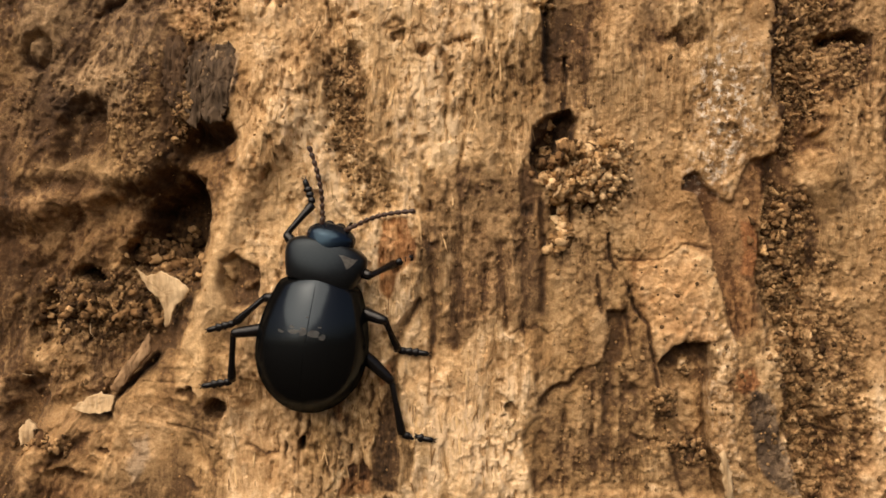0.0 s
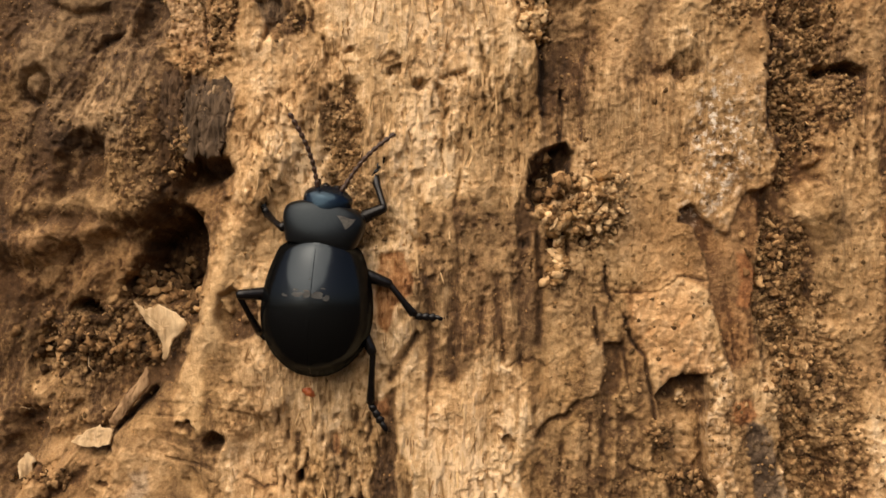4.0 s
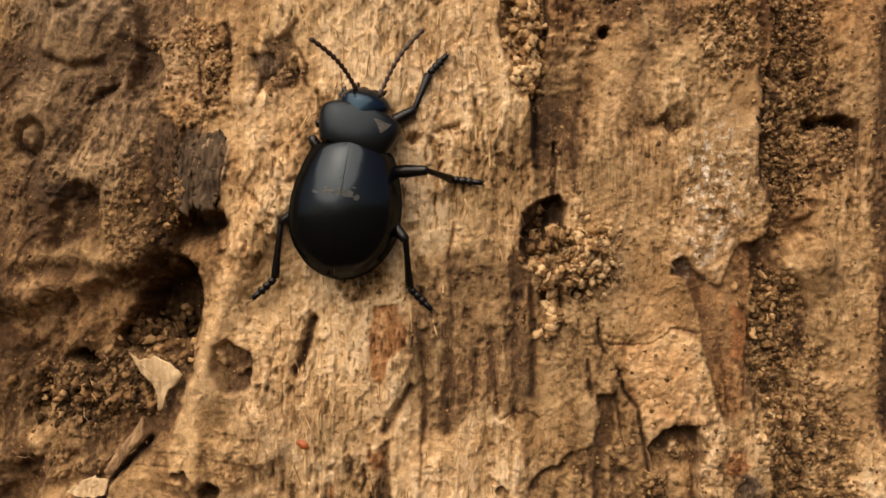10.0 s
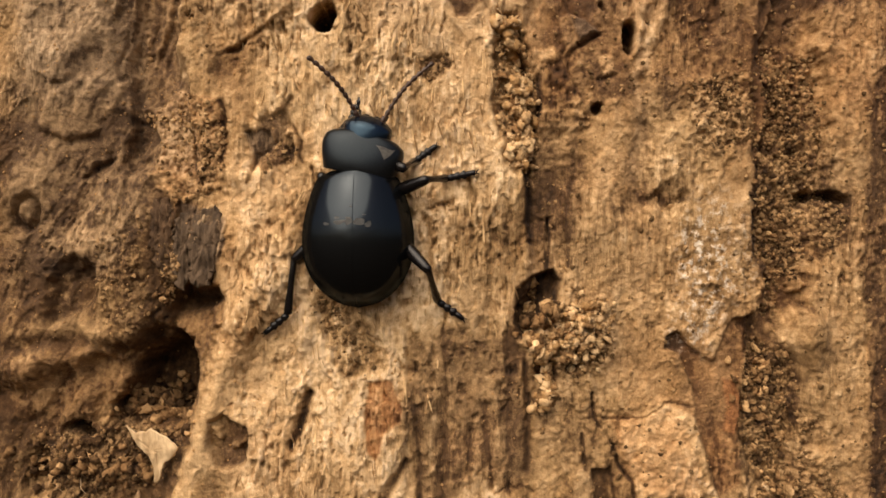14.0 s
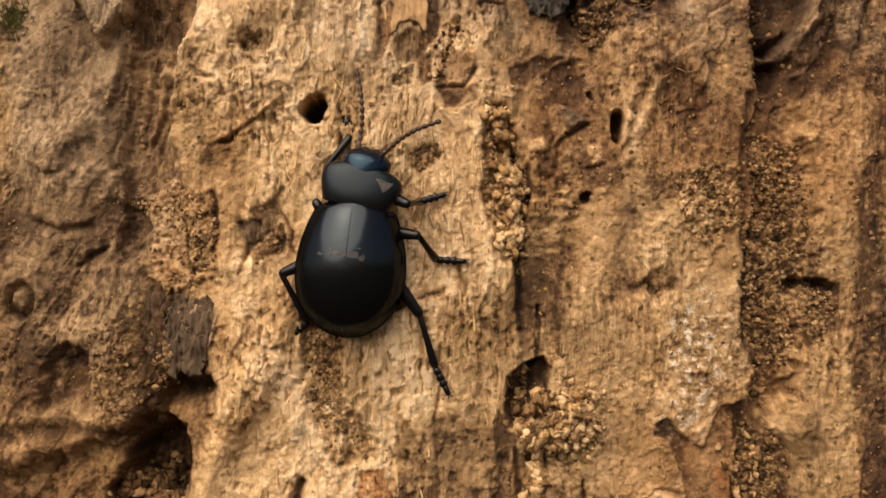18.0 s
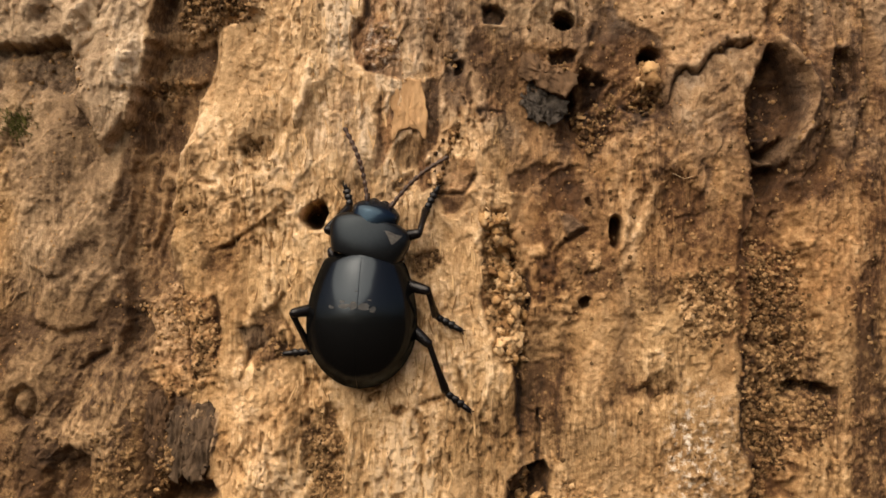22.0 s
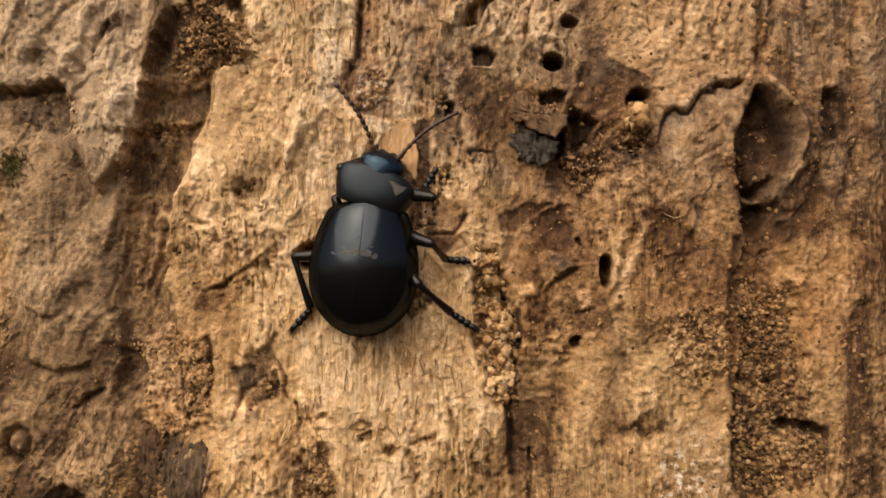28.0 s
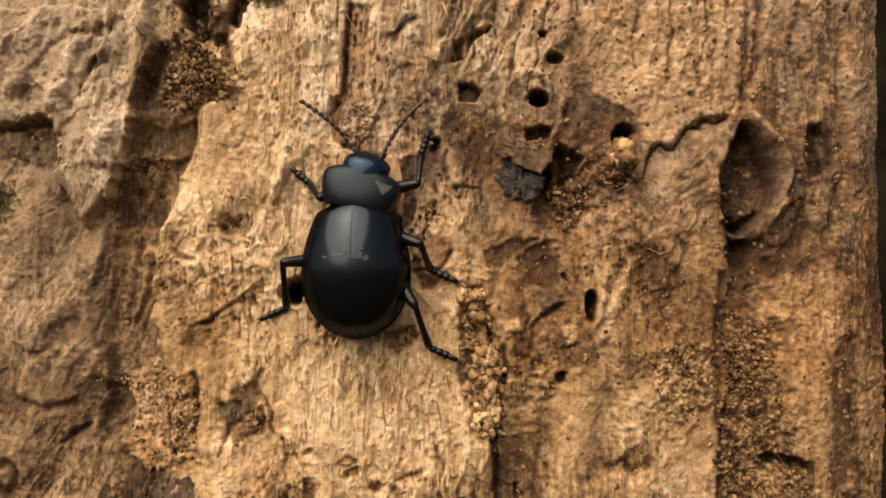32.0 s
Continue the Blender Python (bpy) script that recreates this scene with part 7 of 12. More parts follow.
def slab(name, outline, thick, out, mat, label, category, lift=(0.0, 0.0), dome=0.25, ragged=0.2, crinkle=1.0, group=""):
    """A thin chip with a ragged rim: outline in millimetres, lifted off the wood by out and, across its width and height, by lift."""
    p = np.array(outline)
    c = p.mean(0)
    half = np.abs(p - c).max(0) + 1e-6
    rim = []
    for (a, b), (e, f) in zip(outline, list(outline[1:]) + [outline[0]]):
        n = max(2, int(math.hypot(e - a, f - b) / 0.25))
        for k in range(n):
            q = (a + (e - a) * k / n, b + (f - b) * k / n)
            rim.append(q)
    h0 = surface_at(*c)
    rows = []
    for back in (False, True):
        for s in ((0.0, 0.1, 0.2, 0.3, 0.4, 0.5, 0.6, 0.68, 0.76, 0.84, 0.91, 0.97) if not back else (0.97, 0.6, 0.0)):
            row = []
            for u, v in rim:
                x, y = c[0] + (u - c[0]) * s, c[1] + (v - c[1]) * s
                x += ragged * s ** 5 * noise.noise(Vector((u * 2.2, v * 2.2, 3))) * 2
                y += ragged * s ** 5 * noise.noise(Vector((u * 2.2, v * 2.2, 8))) * 2
                z = h0 + out + lift[0] * (x - c[0]) / half[0] + lift[1] * (y - c[1]) / half[1]
                z += dome * (1 - s * s) + crinkle * 0.22 * noise.noise(Vector((x * 3.2, y * 0.9, 1))) + crinkle * 0.12 * noise.noise(Vector((x * 7, y * 4, 5))) - (thick if back else 0.0)
                row.append((x, -z, y))
            rows.append(row)
        if not back:
            rows.append([(u + ragged * 2 * noise.noise(Vector((u * 2.2, v * 2.2, 3))), -(h0 + out + lift[0] * (u - c[0]) / half[0] + lift[1] * (v - c[1]) / half[1] - 0.5 * thick), v + ragged * 2 * noise.noise(Vector((u * 2.2, v * 2.2, 8)))) for u, v in rim])
    n = len(rim)
    o = Vector((c[0] / 1000, -h0 / 1000, 0.6 + c[1] / 1000))
    verts = [tuple(Vector((x / 1000, y / 1000, 0.6 + z / 1000)) - o) for r in rows for x, y, z in r]
    faces = [(i * n + j, i * n + (j + 1) % n, (i + 1) * n + (j + 1) % n, (i + 1) * n + j) for i in range(len(rows) - 1) for j in range(n)]
    me = mesh_of(name, verts, faces, mat)
    bm = bmesh.new()
    bm.from_mesh(me)
    bmesh.ops.remove_doubles(bm, verts=bm.verts, dist=1e-7)
    bmesh.ops.recalc_face_normals(bm, faces=bm.faces)
    bm.to_mesh(me)
    bm.free()
    me.polygons.foreach_set("use_smooth", [True] * len(me.polygons))
    ob = new(name, me)
    ob.location = o
    return tagged(ob, label, category, group)


slab("wood_splinter", [(-27.4, 0.5), (-26.3, -0.2), (-25.2, -0.0), (-24.6, 0.3), (-22.8, -0.5), (-21.7, -1.4), (-22.2, -2.4), (-23.2, -3.1), (-23.7, -4.8), (-24.3, -5.3), (-24.2, -3.8), (-24.9, -2.4), (-26.1, -1.5)], 0.35, 2.7, SPLINTER, "pale torn splinter standing out of the hollow's edge", "splinter", (0.9, 0.3), 0.12, 0.10)
slab("wood_chip", [(-33.1, -13.1), (-31.4, -11.9), (-30.3, -11.5), (-29.0, -11.9), (-29.1, -13.2), (-30.0, -13.5), (-31.9, -13.4)], 0.5, 1.8, SPLINTER, "flat pale wood chip lying on the hollow's lip", "wood chip", (0.2, -0.3), 0.0, 0.12, group="loose wood chips")
slab("wood_chip", [(-25.5, -5.7), (-25.4, -7.5), (-27.2, -9.6), (-28.9, -11.6), (-29.7, -11.4), (-28.4, -9.2), (-26.5, -7.0)], 0.5, 1.9, SLIVER, "long tan sliver leaning on the hollow's slope", "wood chip", (0.4, 0.2), ragged=0.1, group="loose wood chips")
slab("wood_chip", [(-39.0, -15.5), (-37.9, -14.6), (-37.1, -15.2), (-37.6, -16.8), (-38.6, -17.1)], 0.4, 1.2, SPLINTER, "small tan chip in the hollow", "wood chip", group="loose wood chips")
slab("wood_chip", [(28.2, -15.5), (28.8, -15.2), (29.6, -18.1), (30.0, -20.2), (29.3, -20.2)], 0.4, 1.0, SPLINTER, "narrow pale sliver lifting from the wood's edge", "wood chip", (-0.4, 0.0), group="loose wood chips")
slab("bark_flake", [(11.9, 52.6), (13.2, 52.3), (14.6, 51.3), (16.1, 50.5), (16.3, 49.4), (15.5, 48.8), (14.8, 48.0), (13.7, 48.5), (12.7, 48.7), (12.1, 50.5)], 0.35, 0.35, BARK, "dark grey crinkled flake of bark curling off the wood", "bark flake", (0.4, -0.3), 0.2, 0.45, 3.0, group="bark flakes")
slab("bark_flake", [(10.7, 54.6), (11.3, 55.3), (12.8, 55.4), (14.8, 53.8), (17.3, 52.8), (17.0, 51.9), (16.1, 50.7), (14.6, 51.2), (12.7, 52.3), (11.2, 53.4)], 0.4, 0.75, PLATE, "brown lifted plate above a dark bark flake", "bark flake", (0.6, -0.3), 0.2, 0.35, 2.0, group="bark flakes")
slab("bark_flake", [(-19.9, 20.8), (-19.1, 21.4), (-18.1, 21.6), (-17.2, 21.3), (-17.0, 18.7), (-17.6, 16.5), (-18.3, 14.5), (-19.5, 14.3), (-20.1, 14.8), (-20.3, 17.8)], 0.4, 0.25, GREYED, "dark grey torn flake hanging over the hollow", "bark flake", (0.2, -0.3), 0.25, 0.38, 2.0, group="bark flakes")
slab("bark_flake", [(-24.3, 22.2), (-23.4, 22.7), (-22.4, 22.3), (-22.2, 19.1), (-22.3, 16.0), (-23.1, 15.2), (-24.0, 16.5), (-24.4, 19.1)], 0.4, 0.15, FLAKE, "dark brown torn shard along the hollow's upper edge", "bark flake", (-0.2, -0.2), 0.25, 0.38, 2.0, group="bark flakes")
slab("bark_flake", [(-22.0, 20.7), (-20.9, 21.5), (-20.3, 20.6), (-20.4, 17.6), (-20.6, 14.1), (-21.5, 13.9), (-22.1, 16.5)], 0.4, 0.05, GREYED, "grey splintered shard between darker ones", "bark flake", (0.1, -0.2), 0.25, 0.38, 2.0, group="bark flakes")
slab("bark_flake", [(-0.6, 53.2), (0.7, 52.7), (2.4, 52.5), (2.9, 50.4), (3.1, 48.7), (2.8, 46.6), (2.4, 47.5), (1.4, 47.9), (0.4, 47.5), (-0.4, 46.5), (-0.4, 48.4), (-0.1, 49.2), (-0.7, 50.5)], 0.35, 0.40, SCRAP, "thin tan scrap with an arched lower edge", "bark flake", (0.0, -0.1), 0.1, 0.12, group="bark flakes")

drop = new("resin_drop", lump("resin_drop", 9, RESIN, (1.3, 0.4, 1.05)))
drop.location, drop.scale = on_wood(*(-9.5, -7.4), 0.08), (1.15, 1.15, 1.15)
tagged(drop, "small shiny orange-red drop on the pale wood", "resin drop")


def moss(count, c, ru, rv):
    verts, faces = [], []
    for k in range(count):
        u, v = c[0] + ru * dice.gauss(0, 0.5), c[1] + rv * dice.gauss(0, 0.5)
        b, w, hgt = on_wood(u, v), 0.00007, dice.uniform(0.0003, 0.0011)
        d = Vector((dice.uniform(-0.7, 0.7), -1, dice.uniform(-0.2, 0.9))).normalized()
        n = len(verts)
        verts += [tuple(b + Vector((-w, 0, 0))), tuple(b + Vector((w, 0, 0))), tuple(b + Vector((0, 0, w))), tuple(b + d * hgt)]
        faces += [(n, n + 1, n + 3), (n + 1, n + 2, n + 3), (n + 2, n, n + 3)]
    return mesh_of("moss", verts, faces, MOSS)


tagged(new("moss_tuft", moss(300, (-37.4, 48.5), 1.6, 1.5)), "thin green moss on the brown flank", "moss", kind="stuff")
tagged(new("moss_tuft", moss(340, (-10.0, 67.8), 1.7, 0.9)), "olive green moss on a wood edge", "moss", kind="stuff")


def fibre(points, label):
    """A hair-thin torn wood fibre, bent through a few places."""
    rows = []
    p = [on_wood(u, v, o) for u, v, o in points]
    o = p[0]
    for k in range(13):
        a = k / 12 * (len(p) - 1)
        i = min(int(a), len(p) - 2)
        c = p[i].lerp(p[i + 1], a - i) - o
        r = 0.00006 * (1 - 0.6 * k / 12)
        rows.append([(c.x + r * math.cos(2 * math.pi * q / 6), c.y + r * math.sin(2 * math.pi * q / 6), c.z + 0.3 * r * math.sin(2 * math.pi * q / 6)) for q in range(6)])
    n = 6
    faces = [(i * n + j, i * n + (j + 1) % n, (i + 1) * n + (j + 1) % n, (i + 1) * n + j) for i in range(12) for j in range(n)]
    ob = new("wood_fibre", mesh_of("wood_fibre", [q for r in rows for q in r], faces, SPLINTER))
    ob.location = o
    return tagged(ob, label, "wood fibre", group="torn wood fibres")


fibre([(*(-34.7, -5.2), 0.1), (*(-34.2, -5.8), 0.6), (*(-33.7, -6.4), 0.2)], "short pale fibre among brown crumbs")
fibre([(*(-32.0, -5.0), 0.1), (*(-31.8, -5.9), 0.8), (*(-31.4, -6.5), 0.3)], "thin pale fibre among brown crumbs")
fibre([(*(-38.9, -10.2), 0.1), (*(-38.3, -10.4), 0.4), (*(-37.8, -10.3), 0.2)], "short pale fibre in the hollow")
fibre([(*(8.5, 40.4), 0.1), (*(8.8, 40.1), 0.9), (*(9.4, 39.4), 0.3)], "short pale fibre at the head of a packed seam")
fibre([(*(26.3, 43.7), 0.1), (*(27.4, 43.1), 0.5), (*(28.4, 43.4), 0.2)], "thin brown fibre on the smooth face")


# ---- the beetle ----
# its own space: x to its right, z ahead, y towards the wood; millimetres from the wood under its waist
PARTS = {}
beetle = tagged(new("beetle"), "plump glossy black leaf beetle climbing the bare wood", "beetle")


def grid_mesh(name, rows, mat, close=False):
    """A mesh over rows of places in millimetres."""
    n = len(rows[0])
    verts = [(p[0] / 1000, p[1] / 1000, p[2] / 1000) for r in rows for p in r]
    faces = []
    for i in range(len(rows) - 1):
        for j in range(n if close else n - 1):
            a, b = i * n + j, i * n + (j + 1) % n
            faces.append((a, b, b + n, a + n))
    if close:
        faces += [tuple(range(n))[::-1], tuple(range((len(rows) - 1) * n, len(rows) * n))]
    me = mesh_of(name, verts, faces, mat)
    bm = bmesh.new()
    bm.from_mesh(me)
    bmesh.ops.remove_doubles(bm, verts=bm.verts, dist=1e-6)
    bmesh.ops.recalc_face_normals(bm, faces=bm.faces)
    bm.to_mesh(me)
    bm.free()
    me.polygons.foreach_set("use_smooth", [True] * len(me.polygons))
    return me


def tube(name, stations, mat, sides=14):
    """A round limb: stations of (z, x, y, radius across, radius deep), in millimetres."""
    rows = []
    for z, x, y, ra, rb in stations:
        rows.append([(x + ra * math.cos(2 * math.pi * k / sides), y + rb * math.sin(2 * math.pi * k / sides), z) for k in range(sides)])
    return grid_mesh(name, rows, mat, True)


def wing(f, a, out=0.0):
    """A place on the right wing case: f from front to tip, a round its side from the seam, in radians."""
    g = (f - 0.52) / (0.52 if f < 0.52 else 0.48)
    # half width: shoulders at the front, widest behind the middle, round behind
    w = 5.12 * (0.66 + 0.34 * math.sin(math.pi / 2 * f / 0.52) ** 0.85) * min(1.0, (f + 0.02) / 0.07) ** 0.22 if f < 0.52 else 5.12 * max(0.0, 1 - abs(g) ** 2.05) ** 0.54
    w = max(w, 0.02) + out
    top = 2.0 + 4.4 * max(0.0, 1 - abs((f - 0.5) / 0.5) ** 2.3) ** 0.6 + out
    if f < 0.5:
        top = 4.7 + 1.7 * math.sin(math.pi * f) ** 0.8 + out
    rim = 1.6 * (0.2 + 0.8 * math.sin(math.pi * min(1, f + 0.02)) ** 0.5)
    y = -(2.0 + (top - 2.0) * math.cos(a)) if a < math.pi / 2 else -(2.0 + rim * math.cos(a))
    return w * math.sin(a), y, 0.2 - 12.4 * f


def elytron(side):
    """One domed wing case, from the seam to the turned-in rim."""
    rows = []
    for i in range(45):
        row = []
        for j in range(27):
            x, y, z = wing(i / 44, radians(118) * (0, 0.003, 0.007, 0.02, *(k / 23 for k in range(1, 24)))[j])
            row.append((side * (x + 0.004), y + (0.02 if j == 0 else 0.0), z))
        rows.append(row)
    return grid_mesh("elytron", rows, SHELL)


for side in (-1, 1):
    case = part("elytron", elytron(side), beetle, "domed satin-black wing case")
    # grey flecks painted where the wing case mirrors a bright sky gap
    flecks, polys = [], []
    for k in range(16 if side < 0 else 11):
        f = (0.375 if side < 0 else 0.365) + dice.gauss(0, 0.010) + (0.012 * math.sin(1.7 * k) if side < 0 else 0)
        a, w = abs(dice.gauss(0, 9 if side < 0 else 6)) + 2.0, dice.uniform(1.5, 4.2)
        first = len(flecks)
        for q in range(7):
            turn, wide = 2 * math.pi * q / 7, w * dice.uniform(0.6, 1.3)
            x, y, z = wing(f + 0.0042 * wide * math.cos(turn), radians(max(0.6, a + 1.1 * wide * math.sin(turn))), 0.02)
            flecks.append((side * x / 1000, y / 1000, z / 1000))
        polys.append(tuple(range(first, first + 7)))
    part("sky_glint", mesh_of("sky_glint", flecks, polys, GLINT), case, "grey flecks painted for the sky's broken reflection")
    for f, a, w in ((0.29, 7, 1.6), (0.37, 10, 2.2), (0.33, 4, 0.7)):
        a, f = a + 5 * side, f + 0.03 * side
        spot = [[wing(f + 0.0025 * w * math.cos(q) * k * (1 + 0.5 * math.sin(3 * q)), radians(max(1.0, a + (1.4 * w * math.sin(q) + 0.5 * math.cos(5 * q)) * k)), 0.02) for q in (0, 1.05, 2.1, 3.15, 4.2, 5.25, 6.283)] for k in (0.05, 1)]
        part("dust_speck", grid_mesh("dust_speck", [[(side * x, y, z) for x, y, z in r] for r in spot], DUST), case)

part("abdomen", grid_mesh("abdomen", [[(4.1 * math.sin(math.pi * max(0.02, min(0.98, i / 16))) ** 0.5 * math.cos(2 * math.pi * k / 20), -1.9 + 1.0 * math.sin(math.pi * max(0.02, min(0.98, i / 16))) ** 0.5 * math.sin(2 * math.pi * k / 20), -0.3 - 11.0 * i / 16) for k in range(20)] for i in range(17)], DULL, True), beetle, "dark underside")


def shield(f, deg, out=0.0):
    """A place on the neck shield: f from its hind to its front edge, deg round its back."""
    z = -0.15 + 3.7 * f
    w = 3.12 + 0.62 * math.sin(math.pi / 2 * min(1, f / 0.66)) ** 1.3 - 0.25 * max(0, f - 0.66) / 0.34
    w *= 1 - 0.30 * (max(0, f - 0.78) / 0.22) ** 2
    h = 4.9 - 0.75 * f * f - 0.25 * (1 - f) ** 6
    s, c = math.sin(radians(deg)), math.cos(radians(deg))
    y = -(2.3 + (h - 2.3) * c ** 0.50) if c > 0 else -(2.3 + 1.6 * c)
    return (w + out) * s, y - out * max(0, c), z + 0.10 * s * s * (f - 0.3) - 0.10 * (1 - s * s) * (1 - f)


def pronotum():
    rows = [[shield(i / 24, -112 + 7 * j) for j in range(33)] for i in range(25)]
    rows = [[(p[0] * 0.97, p[1] + 0.35, p[2] + 0.12) for p in rows[0]]] + rows + [[(p[0] * 0.72, -2.6 + (p[1] + 2.6) * 0.6, p[2] + 0.05) for p in rows[-1]]]
    return grid_mesh("pronotum", rows, DULL)


PARTS["pronotum"] = part("pronotum", pronotum(), beetle, "dull black neck shield")
part("dust_mark", grid_mesh("dust_mark", [[shield(0.80 - 0.26 * b - 0.02 * a + 0.015 * math.sin(7 * a + 5 * b), 20 + 16 * b + (34 - 33 * b) * a, 0.02) for a in (0, 0.2, 0.4, 0.6, 0.8, 1)] for b in (0, 0.25, 0.5, 0.75, 1)], DUST), PARTS["pronotum"], "dry greyish dust mark")


def head():
    rows = []
    for i in range(19):
        f = i / 18
        z = 2.9 + 2.4 * f
        w = (2.08 + 0.15 * math.sin(math.pi * f)) * (1 - max(0, f - 0.55) ** 2 * 2.6)
        cy = -2.95 + 0.5 * f
        h = (1.35 + 0.15 * math.sin(math.pi * f)) * (1 - max(0, f - 0.5) ** 2 * 2.4)
        rows.append([(w * math.cos(2 * math.pi * k / 28), cy + h * math.sin(2 * math.pi * k / 28), z) for k in range(28)])
    return grid_mesh("head", rows, BLUE, True)


PARTS["head"] = part("head", head(), beetle, "blue-black sheen head")


def bead(name, c, r, mat, squash=(1, 1, 1)):
    rows = []
    for i in range(9):
        a = math.pi * (0.02 + 0.96 * i / 8)
        rows.append([(c[0] + r * squash[0] * math.sin(a) * math.cos(2 * math.pi * k / 12), c[1] + r * squash[1] * math.sin(a) * math.sin(2 * math.pi * k / 12), c[2] - r * squash[2] * math.cos(a)) for k in range(12)])
    return grid_mesh(name, rows, mat, True)


for side in (-1, 1):
    part("eye", bead("eye", (side * 1.85, -3.1, 4.0), 0.42, LEG, (0.7, 1, 1.2)), PARTS["head"], "small round black eye")
    part("mandible", bead("mandible", (side * 0.5, -2.1, 5.1), 0.5, LEG, (1, 0.8, 0.8)), PARTS["head"])
    part("palp", tube("palp", [(4.8, side * 0.9, -2.2, 0.16, 0.16), (5.3, side * 1.2, -1.9, 0.2, 0.2), (5.8, side * 1.3, -1.5, 0.14, 0.14)], LEG, 8), PARTS["head"])

part("scutellum", grid_mesh("scutellum", [[(0.30 * a * (1 - b), -4.755 - 0.36 * b, 0.15 - 0.6 * b) for a in (-1, 0, 1)] for b in (0, 0.5, 1)], SHELL), beetle)


def antenna(side):
    """Eleven beads on a slightly bowed line, along z."""
    st = []
    for k in range(11):
        z0, z1 = 7.2 * k / 11, 7.2 * (k + 1) / 11
        for z, r in ((z0 + 0.02, 0.12), (z0 + 0.3, 0.20 + 0.004 * k), (z1 - 0.14, 0.255 - 0.002 * k), (z1 - 0.02, 0.15)):
            g = 0.24 if k == 0 else r
            st.append((z, side * 0.45 * math.sin(math.pi * z / 7.2) * -1, 0.10 * math.sin(2.4 * math.pi * z / 7.2), g, g))
    return tube("antenna", st, FEELER, 9)


for side, s in ((-1, "L"), (1, "R")):
    PARTS["antenna", s] = part("antenna", antenna(side), beetle, "beaded brown-black feeler")

LENGTH = {"F": (4.2, 3.7, 2.5), "M": (4.6, 3.8, 2.9), "H": (5.6, 5.2, 3.0)}
for side, s in ((-1, "L"), (1, "R")):
    for which in "FMH":
        lf, lt, la = LENGTH[which]
        fem = tube("femur", [(-0.22, 0, 0, 0.2, 0.2), (0.0, 0, 0, 0.42, 0.40), (0.5, 0, 0, 0.48, 0.44), (0.45 * lf, 0, 0, 0.62, 0.54), (0.8 * lf, 0, 0, 0.5, 0.45), (lf, 0, 0, 0.25, 0.25)], LEG)
        PARTS["femur", s + which] = part("femur", fem, beetle)
        tib = tube("tibia", [(-0.15, 0, 0, 0.2, 0.2), (0.12, 0, 0, 0.29, 0.28), (0.3 * lt, 0, -0.10, 0.28, 0.26), (0.6 * lt, 0, -0.12, 0.32, 0.28), (0.88 * lt, 0, -0.03, 0.41, 0.32), (0.98 * lt, 0, 0, 0.40, 0.32), (lt, 0, 0, 0.2, 0.2)], LEG)
        PARTS["tibia", s + which] = part("tibia", tib, beetle)
        st = []
        for k in range(4):
            z0, z1 = la * (0, 0.24, 0.46, 0.66)[k], la * (0.24, 0.46, 0.66, 0.96)[k]
            r = (0.36, 0.40, 0.43, 0.27)[k]
            st += [(z0 + 0.02, 0, 0, 0.27, 0.18), (z0 + 0.6 * (z1 - z0), 0, 0, r, 0.2), (z1 - 0.05, 0, 0, r * 0.9, 0.2), (z1, 0, 0, 0.25, 0.16)]
        PARTS["tarsus", s + which] = tar = part("tarsus", tube("tarsus", st, LEG, 10), beetle)
        for c in (-1, 1):
            part("claw", tube("claw", [(0.95 * la, 0, 0, 0.07, 0.07), (1.04 * la, c * 0.16, 0.0, 0.06, 0.06), (1.09 * la, c * 0.22, 0.12, 0.02, 0.02)], LEG, 6), tar)


